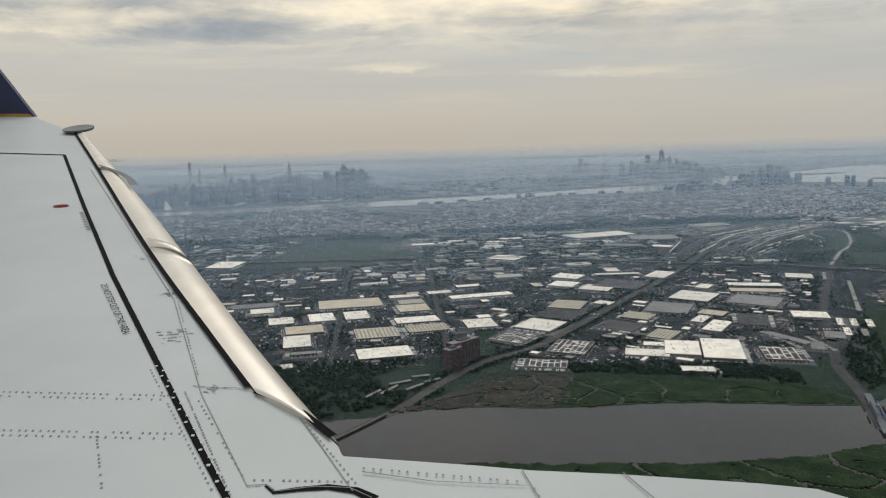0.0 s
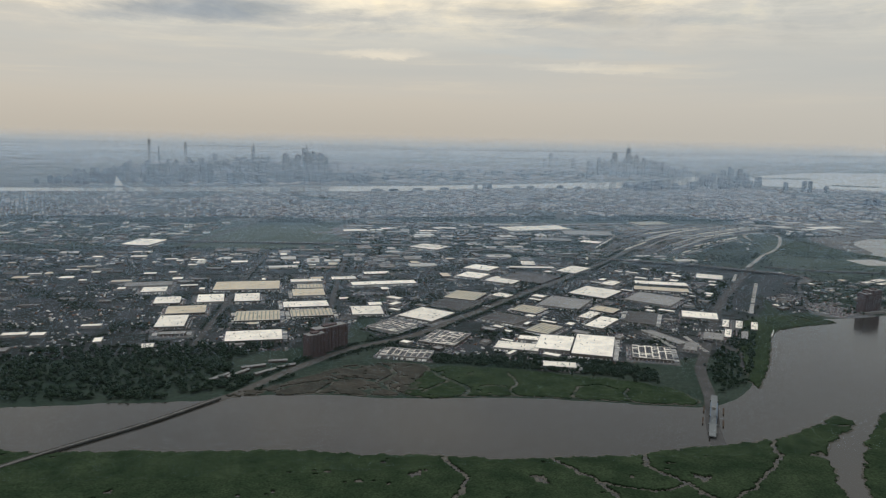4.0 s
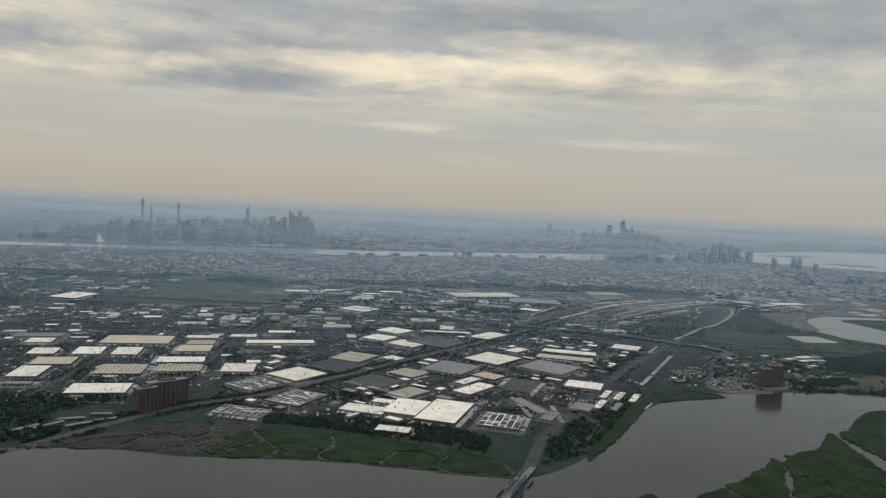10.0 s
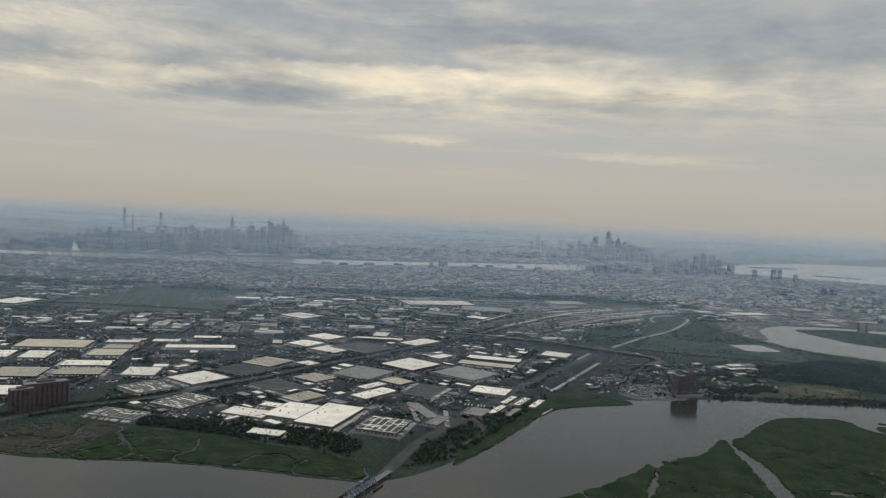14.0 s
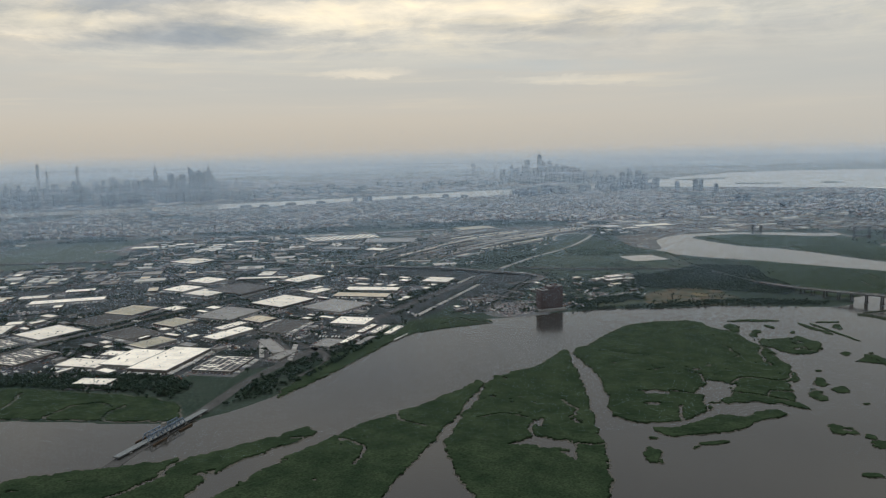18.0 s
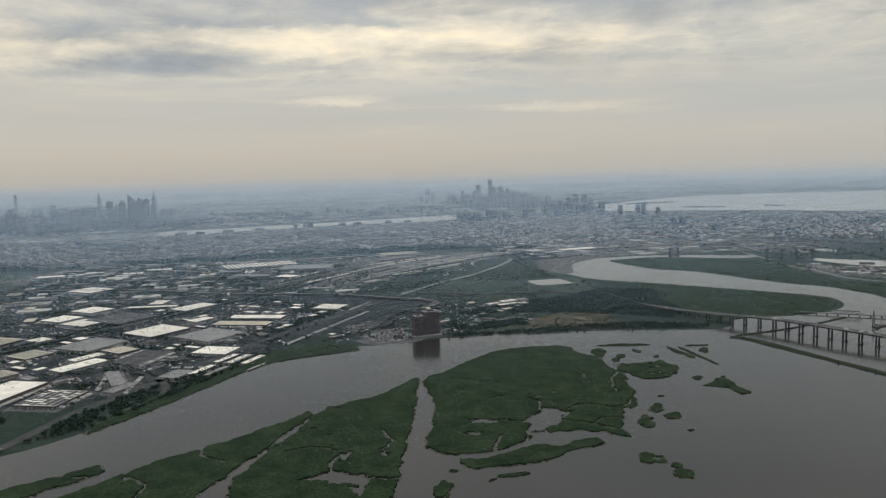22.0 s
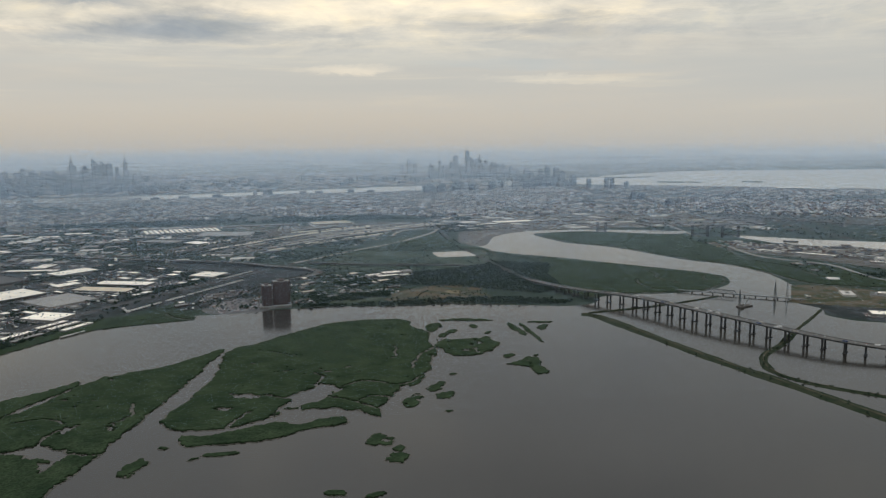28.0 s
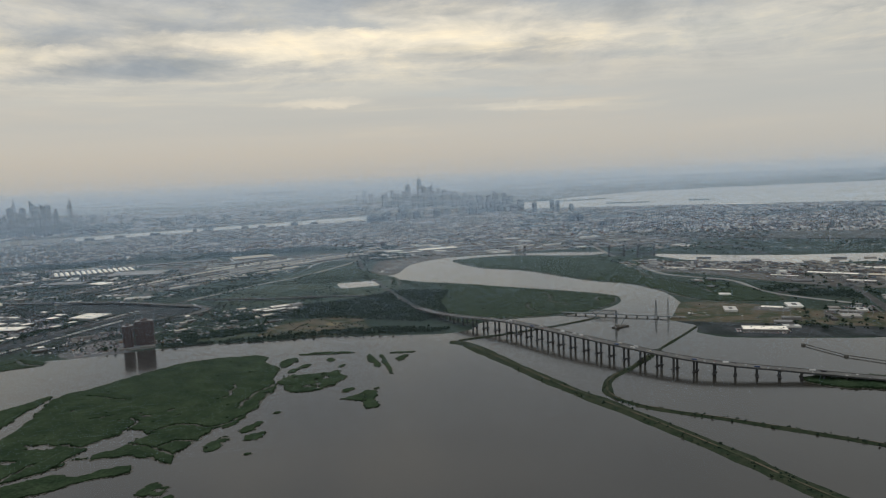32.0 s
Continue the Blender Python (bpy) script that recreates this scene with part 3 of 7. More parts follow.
reed_bank([(112, 395), (175, 390), (252, 372), (270, 372), (262, 400), (200, 430), (140, 446), (124, 430)], 9, "green reed bank along the river", [([(174, 386), (171, 400), (178, 414), (176, 430)], 1.3), ([(141, 390), (146, 404), (138, 420), (128, 440)], 2.0), ([(206, 376), (204, 388), (212, 402)], 1.4), ([(236, 372), (234, 384), (240, 396)], 1.4), ([(146, 404), (160, 408), (171, 404)], 0.9), ([(212, 402), (226, 404), (234, 396)], 1.0), ([(120, 400), (132, 412), (138, 420)], 1.2)], 0.7, 1.25)
reed_bank([(6, 402), (60, 402), (112, 397), (122, 428), (126, 448), (90, 456), (60, 436), (32, 415)], 8, "brown tidal mud grown with sparse reeds", [([(112, 395), (100, 408), (98, 418), (106, 432), (104, 446), (92, 455)], 2.4), ([(60, 400), (66, 414), (72, 425), (66, 432)], 1.6), ([(98, 418), (84, 426), (70, 425), (52, 420), (40, 414)], 1.6), ([(30, 402), (40, 410), (52, 420)], 1.2)], 0.7, 0.45, cover=SPARSE)
reed_bank([(318, 392), (362, 452), (396, 505), (426, 524), (459, 531), (468, 535), (462, 549), (440, 560), (400, 548), (370, 505), (340, 450)], 10, "green reed bank between truck yard and river", [([(470, 533), (458, 540), (450, 548), (446, 556)], 1.8), ([(446, 549), (430, 540)], 1.0)])
reed_bank([(765, 560), (803, 562), (840, 558), (876, 566), (906, 592), (914, 626), (886, 664), (846, 712), (800, 760), (770, 700), (745, 640)], 11, "green reed flats on the river bend", [([(868, 600), (858, 620), (866, 640), (868, 668)], 1.8), ([(895, 600), (899, 612), (905, 622)], 1.8), ([(840, 558), (830, 590), (838, 620)], 1.4)], 1.2)
reed_bank([(860, 965), (925, 968), (1015, 915), (1060, 850), (1010, 760), (985, 640), (972, 612), (968, 656), (960, 685), (938, 718), (910, 800), (892, 838), (862, 875), (848, 950)], 12, "green reed flats across the river bend", [([(900, 840), (930, 850), (960, 840)], 2.0)], 1.6)

reed_bank([(962, 700), (1009, 690), (1046, 640), (1036, 545), (990, 556), (972, 582), (970, 640)], 13, "green reeds between the river and the highway", [([(1000, 690), (1010, 650), (1004, 600)], 2.0)], 1.3)
reed_bank([(738, 838), (738, 786), (747, 780), (749, 842), (735, 876), (719, 950), (714, 1000), (690, 960), (640, 900), (640, 850), (668, 840)], 14, "low green reeds and scrub behind the river bend", [([(660, 880), (700, 900), (740, 960)], 1.6)], 1.6, 1.2)
marsh_island([(-120, 335), (-60, 335), (49, 328), (80, 322), (144, 312), (188, 309), (214, 310), (245, 316), (286, 322), (315, 334), (338, 347), (343, 341), (330, 329), (304, 306), (284, 265), (262, 200), (-120, 170)], 21, "broad green reed marsh on the near bank of the river", 1.5, 0.8, creeks=[([(215, 312), (212, 296), (222, 280), (230, 262), (240, 240)], 2.0), ([(286, 322), (280, 310), (276, 300), (262, 288)], 1.6), ([(170, 309), (178, 296), (185, 285), (190, 250)], 1.6), ([(120, 314), (128, 295), (118, 270)], 1.6), ([(185, 285), (205, 276), (222, 280)], 1.2), ([(262, 288), (250, 276), (230, 262)], 1.2)], wet=[[(292, 302), (300, 305), (306, 299), (298, 296)], [(226, 288), (236, 286), (232, 281)], [(156, 292), (164, 291), (162, 286)]])
marsh_island([(352, 336), (369, 351), (389, 363), (416, 385), (431, 400), (430, 390), (412, 352), (396, 322), (382, 295), (355, 255), (300, 235), (293, 262), (318, 300), (334, 318)], 22, "narrow green reed island between two tidal creeks", 1.4, creeks=[([(380, 358), (384, 345), (395, 338)], 1.3), ([(352, 330), (362, 318), (358, 300)], 1.3)])
marsh_island([(398, 308), (403, 327), (420, 362), (443, 405), (470, 421), (499, 450), (491, 410), (484, 375), (474, 330), (463, 280), (440, 235), (405, 250)], 23, "wedge of dark green reeds between two tidal creeks", 1.4,
             wet=[[(427, 307), (434, 309), (440, 320), (445, 314), (455, 306), (457, 300), (451, 295), (449, 299), (441, 304)], [(444, 336), (447, 332), (451, 334), (445, 325)], [(463, 335), (467, 330), (466, 325)], [(446, 297), (452, 296), (450, 288)]], creeks=[([(440, 318), (440, 323), (444, 330), (450, 335)], 1.5), ([(419, 343), (434, 346), (442, 337)], 0.9), ([(456, 303), (468, 300), (472, 306)], 1.2), ([(463, 335), (470, 345), (466, 360)], 1.1)])
marsh_island([(503, 446), (518, 461), (556, 499), (585, 509), (614, 505), (618, 482), (626, 467), (622, 440), (624, 420), (620, 397), (611, 383), (607, 368), (595, 362), (590, 346), (583, 335), (580, 320), (571, 333), (561, 337), (550, 336), (541, 334), (532, 328), (523, 323), (516, 320), (502, 319), (492, 322), (485, 333), (487, 346), (494, 365), (500, 400)], 24, "largest green reed island, broken by ponds and creeks", 1.5,
             wet=[[(510, 366), (519, 367), (528, 362), (523, 357), (514, 358)], [(541, 353), (550, 369), (557, 375), (565, 363), (557, 351), (547, 341), (537, 340)], [(507, 346), (514, 347), (513, 341)], [(536, 338), (548, 340), (552, 330), (542, 328)], [(621, 417), (628, 404), (627, 395), (615, 391)]],
             creeks=[([(523, 340), (518, 328), (514, 318)], 1.4), ([(537, 342), (532, 328), (526, 320)], 1.2), ([(601, 440), (600, 423), (596, 414)], 1.2), ([(630, 446), (620, 427), (612, 414), (605, 394)], 1.6), ([(566, 367), (578, 374), (597, 366), (608, 376)], 1.3), ([(561, 354), (572, 343), (582, 332)], 1.1), ([(530, 398), (543, 400)], 1.0), ([(519, 445), (544, 428)], 0.8), ([(553, 372), (556, 384), (552, 392)], 0.9), ([(528, 362), (534, 358), (541, 353)], 1.3), ([(590, 346), (580, 350), (572, 343)], 0.9)], patchy=1.25)
marsh_island([(497, 314), (498, 306), (501, 302), (509, 303), (516, 303), (528, 302), (540, 307), (549, 312), (567, 318), (566, 325), (556, 324), (545, 318), (536, 324), (525, 318), (514, 314), (505, 312)], 26, "thin green reed strip below the largest island", 0.9, 0.5, patchy=9)
marsh_island([(628, 449), (640, 445), (662, 446), (660, 425), (642, 408), (629, 418)], 25, "ragged low reed island beside the largest one", 2.0, 0.55, patchy=0.62)
marsh_island([(658, 391), (667, 394), (674, 401), (679, 397), (676, 384), (676, 369), (670, 368), (668, 382)], 110, "ragged curved reed islet in the river", 1.2, 0.42, 0.5, patchy=1.0)
ISLETS = [(655, 497, 40, 5.2, 168), (631, 480, 25, 8.5, 70), (634, 458, 10, 5, 60), (640, 467, 11, 7, 40), (684, 466, 37, 5.4, 94), (691, 455, 56, 3.2, 91), (706, 481, 19, 5, 170), (703, 467, 16, 5.4, 62), (657, 478, 9, 5, 80), (664, 460, 8, 3.4, 50), (606, 497, 12, 5, 60), (663, 405, 10, 4.5, 37), (679, 403, 4, 3.4, 19), (625, 377, 6, 3, 30), (604, 366, 11, 4, 47), (614, 358, 16, 7.5, 60)]
ISLETS += [(616, 345, 15, 7.9, 40), (599, 340, 19, 6.1, 63), (614, 323, 3.5, 2.4, 14), (579, 296, 15, 11, 104), (586, 285, 7, 5.2, 36), (586, 277, 11, 7.6, 66), (515, 292, 16, 4.4, 6), (506, 289, 6, 2, 31), (492, 302, 4, 2.6, 160), (484, 285, 16, 8.9, 87), (443, 405, 6, 4.9, 87), (431, 398, 8, 4, 87), (560, 250, 10, 5, 0), (574, 246, 8, 3, 20)]
for i, (x, y, a, b, ang) in enumerate(ISLETS):
    ca, sa = math.cos(radians(ang)), math.sin(radians(ang))
    ring = [(x + a / 2 * math.cos(q) * ca - b / 2 * math.sin(q) * sa, y + a / 2 * math.cos(q) * sa + b / 2 * math.sin(q) * ca) for q in (k * math.pi / 5 for k in range(10))]
    marsh_island(ring, 130 + i, "small ragged reed islet in the river", min(1.9, b * 0.22), 0.42, 0.5, patchy=1.0 if b > 6 else 9)


DIKE_GRASS = mat("rough_dike_grass", (0.018, 0.030, 0.017), (0.034, 0.042, 0.026), scale=0.25, fine=1.6, bump=0.6, contrast=(0.4, 0.6), grain_tones=(0.5, 1.4))


def dike(pts, width, label):
    m, line = ribbon(pts, width, 0.12, 4)
    ob = thing("dike", line[0].x, line[0].y, 0, 0, label, "dike", "grassy dikes in the river")
    inv = (-line[0].x, -line[0].y)
    shape = Mesh()
    rows = []
    for i, p in enumerate(line):
        d = line[min(i + 1, len(line) - 1)] - line[max(i - 1, 0)]
        d.normalize()
        s = Vector((-d.y, d.x, 0))
        w = width * (0.9 + 0.35 * noise.noise(Vector((p.x * 0.08, p.y * 0.08, 3))))
        h = 0.75 + 0.25 * noise.noise(Vector((p.x * 0.2, p.y * 0.2, 9)))
        rows.append([(p.x + inv[0] + s.x * w * k, p.y + inv[1] + s.y * w * k, z) for k, z in ((-0.5, 0.0), (-0.32, h * 0.6), (-0.12, h), (0.15, h * 0.95), (0.3, h * 0.55), (0.5, 0.0))])
    n = 6
    shape.add([v for r in rows for v in r], [(i * n + j, i * n + j + 1, (i + 1) * n + j + 1, (i + 1) * n + j) for i in range(len(rows) - 1) for j in range(n - 1)])
    part("bank", shape, DIKE_GRASS, ob)
    path, _ = ribbon([(p.x + inv[0], p.y + inv[1]) for p in line[::3] + [line[-1]]], width * 0.09, 0.9, 4)
    part("track", path, SAND, ob, "bare earth track along the top")
    return line


DIKES = [dike([(742, 497), (750, 488), (757, 459), (769, 404), (778, 365), (786, 339), (795, 307), (807, 260), (812, 233), (822, 190), (836, 130)], 12, "long grassy dike with bushes, curving across the bay"),
         dike([(861, 426), (845, 410), (828, 394), (807, 377), (797, 360), (794, 345), (803, 324), (830, 295), (853, 269), (880, 238), (930, 190)], 6, "narrow grassy dike that bends beneath the road bridge"),
         dike([(918, 478), (890, 452), (861, 426)], 3.2, "narrow stone dike between the bridge and the shore"),
         dike([(748, 500), (790, 508), (830, 520), (868, 535)], 2.6, "low stone jetty beside the road bridge")]

# ---- roads and railways ----
def road(name, pts, width, z, material, label, category="road"):
    m, line = ribbon(pts, width, z, 8)
    ob = tagged(part(name, m, material), label, category, kind="structure")
    for p in line[::1]:
        TAKEN.append((p.x, p.y, width / 2, width / 2 + 3, 1, 0))
    return ob


ROADS = [("road", [(250, 300), (262, 336), (282, 379), (299, 425), (310, 445), (355, 520), (405, 603), (488, 717), (540, 790)], 7, "grey access road that crosses the river and runs inland"),
         ("road", [(571, 738), (560, 722), (529, 679), (505, 640), (490, 607), (470, 585)], 4, "narrow curving road beside the hotel"),
         ("road", [(55, 480), (62, 560), (66, 640), (72, 760), (80, 900)], 4.5, "straight street between warehouse rows"),
         ("road", [(-25, 500), (-22, 600), (-20, 740), (-14, 880)], 4, "straight street between warehouse rows"),
         ("road", [(-160, 740), (60, 752), (160, 768), (280, 800)], 4, "cross street behind the warehouses"),
         ("road", [(250, 590), (330, 500), (345, 460), (330, 430)], 4.5, "street between the white sheds and the truck yards"),
         ("road", [(86, 640), (190, 665), (300, 640), (345, 600)], 3.5, "street between warehouse rows"),
         ("road", [(727, 1160), (726, 1035), (722, 932), (724, 838), (731, 743), (737, 672), (741, 637), (742, 622)], 4.2, "straight highway leading down to the bridge"),
         ("road", [(-120, 930), (-60, 1180), (10, 1420), (60, 1560)], 9, "straight avenue running towards the ridge"),
         ("road", [(940, 300), (1040, 420), (1120, 560), (1180, 700), (1240, 980), (1230, 1150)], 7, "highway across the freight yards"),
         ("road", [(1000, 560), (1120, 580), (1300, 540), (1600, 430)], 6, "pale road along the freight yards")]
for name, pts, w, label in ROADS:
    road(name, pts, w, 0.17, ROAD, label)
YARD_BALLAST = mat("pale_yard_ballast", (0.13, 0.125, 0.115), (0.085, 0.085, 0.08), scale=0.04, fine=0.6)
sheet_of("rail_yard_ground", ragged([(380, 895), (470, 868), (600, 1000), (770, 1105), (760, 1150), (640, 1170), (500, 1120), (420, 1000)], 8, 3, 98), 0.12, YARD_BALLAST, "pale ballast ground of the freight yard")
sheet_of("container_yard_ground", ragged([(80, 1000), (300, 960), (400, 1010), (440, 1080), (300, 1170), (90, 1170)], 8, 3, 99), 0.115, YARD_BALLAST, "pale paved ground of the container yard")
sheet_of("works_yard_ground", ragged([(740, 1040), (900, 1010), (1060, 1010), (1180, 960), (1230, 1110), (1000, 1230), (760, 1230)], 8, 3, 100), 0.115, YARD_BALLAST, "pale paved ground of the far works")
sheet_of("terminal_ground", ragged([(729, 887), (747, 1000), (783, 1077), (855, 1100), (907, 1042), (853, 1005), (790, 957), (754, 868)], 8, 2, 101), 0.118, YARD_BALLAST, "pale bare ground of the terminal by the river bend")
road("road", [(1069, 1027), (1043, 894), (1036, 822), (1022, 721), (1056, 653), (1046, 576), (1075, 500)], 5, 0.2, mat("pale_highway_concrete", (0.30, 0.295, 0.28), scale=0.1), "pale curving highway along the far shore")
RAIL_LINE = [(8, 397), (15, 403), (48, 450), (82, 488), (122, 515), (160, 557), (210, 617), (256, 672), (310, 735), (362, 800), (460, 930)]
road("railway", RAIL_LINE, 7, 0.16, mat("grey_track_ballast", (0.10, 0.098, 0.092), (0.07, 0.069, 0.066), scale=0.12, fine=1.2), "railway line on dark ballast between the warehouses", "railway")
for pts in ([(424, 880), (548, 1027), (730, 1141)], [(450, 875), (585, 1030), (755, 1130)], [(480, 870), (640, 1035), (760, 1110)], [(400, 890), (510, 1025), (690, 1150)], [(380, 900), (470, 1020), (650, 1160)]):
    road("railway", pts, 9, 0.15, RAIL, "yard tracks on pale ballast", "railway")
road("road", [(655, 985), (660, 1015), (676, 1045), (697, 1060), (716, 1055), (723, 1040), (704, 998), (646, 911), (595, 858), (550, 803), (530, 780)], 4.5, 0.19, mat("pale_road_concrete", (0.36, 0.35, 0.325), scale=0.1), "pale looping ramp road round a reed flat")


DECK = mat("worn_concrete_roadway", (0.135, 0.135, 0.13), (0.095, 0.096, 0.095), scale=0.12, fine=1.5)


def viaduct(pts, width, deck_z, spacing, label, pier_w=1.0, rows=(-0.3, 0.3)):
    """A road deck on rows of piers. pts carry the deck's height."""
    m, line = ribbon(pts, width, 0, 5, thick=0.55)
    o = line[0]
    ob = thing("road_bridge", o.x, o.y, 0, 0, label, "bridge")
    m.v = [(x - o.x, y - o.y, z) for x, y, z in m.v]
    part("deck", m, OLD_CONCRETE, ob)
    top, _ = ribbon([(p.x - o.x, p.y - o.y, p.z) for p in line], width * 0.86, 0.012, 5)
    part("roadway", top, DECK, ob, "worn pale grey concrete roadway")
    for side in (-1, 1):
        v = []
        for i, p in enumerate(line):
            d = line[min(i + 1, len(line) - 1)] - line[max(i - 1, 0)]
            d.z = 0
            d.normalize()
            s = Vector((-d.y, d.x, 0)) * side * width / 2
            v.append((p.x - o.x + s.x, p.y - o.y + s.y, p.z))
        rail = Mesh().add([(a, b, c + dz) for a, b, c in v for dz in (0.0, 0.28)], [(2 * i, 2 * i + 2, 2 * i + 3, 2 * i + 1) for i in range(len(v) - 1)])
        r = part("parapet", rail, CONCRETE, ob)
        k = r.modifiers.new("thickness", "SOLIDIFY")
        k.thickness = 0.12
    for k in (-0.32, 0.0, 0.32):
        v = []
        for i, p in enumerate(line):
            d = line[min(i + 1, len(line) - 1)] - line[max(i - 1, 0)]
            d.z = 0
            d.normalize()
            q = Vector((-d.y, d.x, 0)) * k * width
            v += [(p.x - o.x + q.x, p.y - o.y + q.y, p.z - 0.55), (p.x - o.x + q.x, p.y - o.y + q.y, p.z - 1.0)]
        girder = part("girder", Mesh().add(v, [(2 * i, 2 * i + 2, 2 * i + 3, 2 * i + 1) for i in range(len(line) - 1)]), STEEL, ob)
        girder.modifiers.new("thickness", "SOLIDIFY").thickness = 0.15
    run = 0.0
    for i in range(1, len(line)):
        run += (line[i] - line[i - 1]).length
        if run >= spacing:
            run = 0.0
            p = line[i]
            d = (p - line[i - 1])
            ang = math.degrees(math.atan2(d.y, d.x))
            pm = Mesh()
            for k in rows:
                s = Vector((-d.y, d.x, 0)).normalized() * width * k
                pm.box(p.x - o.x + s.x, p.y - o.y + s.y, 0.0, pier_w, pier_w, p.z - 1.0, ang)
            pm.box(p.x - o.x, p.y - o.y, p.z - 1.15, pier_w * 1.1, width * 0.86, 0.6, ang, bottom=True)
            part("pier", pm, OLD_CONCRETE, ob)
            if pier_w > 0.82:
                part("footing", Mesh().box(p.x - o.x, p.y - o.y, 0.0, 1.8, width * 0.95, 0.4, ang), OLD_CONCRETE, ob)
    return line


BRIDGE = viaduct([(741, 640, 0.9), (744, 612, 2.8), (750, 584, 4.6), (762, 554, 6.4), (788, 512, 8.2), (811, 457, 8.8), (830, 418, 8.2), (849, 383, 7.4), (868, 363, 6.2), (896, 346, 4.4), (923, 329, 2.8), (950, 312, 1.5), (985, 291, 0.7)], 7.2, 0, 9.6, "long concrete highway bridge on twin piers over the river", 0.95)
marsh_island([(900, 341), (935, 334), (1010, 296), (1010, 270), (940, 306), (906, 322)], 28, "dark scrubby causeway at the foot of the bridge", 1.0, 0.6, 1.3)
ELEVATED = viaduct([(-420, 985, 1.6), (-120, 965, 1.8), (60, 945, 2.0), (180, 922, 2.0), (258, 889, 2.2), (328, 843, 2.4), (403, 813, 2.4), (462, 789, 2.4), (510, 754, 2.2), (544, 731, 1.9), (555, 708, 1.5), (540, 688, 0.9), (517, 687, 0.3)], 8.0, 0, 13.0, "elevated highway on short piers behind the warehouses", 0.8)
viaduct([(545, 770, 2.0), (600, 745, 2.2), (680, 730, 1.2), (720, 715, 0.5)], 4.0, 0, 12.0, "low elevated ramp leading to the river crossing", 0.8)
viaduct([(1226, 1150, 3.0), (1250, 1040, 4.0), (1300, 960, 4.0), (1390, 880, 4.0), (1600, 760, 3.5)], 8.0, 0, 18.0, "far elevated highway over the freight yards", 1.0)

viaduct([(-120, 268, 0.9), (-60, 330, 0.9), (-21, 365, 0.9), (9, 398, 0.9)], 2.6, 0, 5.0, "dark low railway trestle over the mouth of the creek", 0.5)

# rail drawbridge at the foot of the access road
swing = thing("drawbridge", 270, 352, 0.0, 62, "dark steel swing bridge with timber fenders over the river", "bridge")
part("deck", Mesh().box(0, 0, 1.0, 62, 3.4, 0.5, 0, bottom=True), STEEL, swing)
for s in (-1, 1):
    t = Mesh()
    for k in range(-4, 4):
        t.beam((k * 3.2, s * 1.6, 1.5), (k * 3.2 + 1.6, s * 1.6, 4.2), 0.28)
        t.beam((k * 3.2 + 1.6, s * 1.6, 4.2), (k * 3.2 + 3.2, s * 1.6, 1.5), 0.28)
    t.beam((-11.2, s * 1.6, 4.2), (11.2, s * 1.6, 4.2), 0.35)
    part("truss", t, mat("blue_grey_steel", (0.16, 0.22, 0.30), scale=0.6, rough=0.5), swing, "blue-grey truss side")
for x in (-24, -13, 0, 13, 24):
    part("pier", Mesh().box(x, 0, 0, 1.6, 4.6, 1.0), CONCRETE, swing)
for x, y in ((-9, 5), (-9, -5), (9, 5), (9, -5)):
    part("fender", Mesh().box(x, y, 0, 9, 0.7, 0.8), BARK, swing, "dark timber fender")
part("control_house", Mesh().box(0, 0, 4.2, 2.0, 1.6, 1.5), WALL, swing)

# far rail bridge with its lift towers
railbr = thing("railway_bridge", 882, 535, 0.0, -36, "low railway bridge with a steel truss span", "bridge")
part("deck", Mesh().box(4, 0, 1.3, 96, 2.2, 0.5, 0, bottom=True), STEEL, railbr)
for x in range(-40, 52, 8):
    part("pier", Mesh().box(x, 0, 0, 1.0, 2.6, 1.3), CONCRETE, railbr)
for s in (-1, 1):
    t = Mesh()
    for k in range(6):
        t.beam((-22 + k * 4, s, 1.8), (-20 + k * 4, s, 4.3), 0.25)
        t.beam((-20 + k * 4, s, 4.3), (-18 + k * 4, s, 1.8), 0.25)
    t.beam((-20, s, 4.3), (0, s, 4.3), 0.3)
    part("truss", t, STEEL, railbr)


def pylon(x, y, h, label):
    ob = thing("lattice_mast", x, y, 0, RND.uniform(0, 90), label, "mast")
    for a, b in ((-1, -1), (1, -1), (1, 1), (-1, 1)):
        part("leg", Mesh().beam((a * h * 0.06, b * h * 0.06, 0), (a * 0.12, b * 0.12, h), 0.26), STEEL, ob)
    br = Mesh()
    for k in range(5):
        z0, z1 = h * k / 5, h * (k + 1) / 5
        r0, r1 = h * 0.06 * (1 - k / 5) + 0.12, h * 0.06 * (1 - (k + 1) / 5) + 0.12
        for a, b, c, d in ((-1, -1, 1, -1), (1, -1, 1, 1), (1, 1, -1, 1), (-1, 1, -1, -1)):
            br.beam((a * r0, b * r0, z0), (c * r1, d * r1, z1), 0.12)
    part("bracing", br, STEEL, ob)



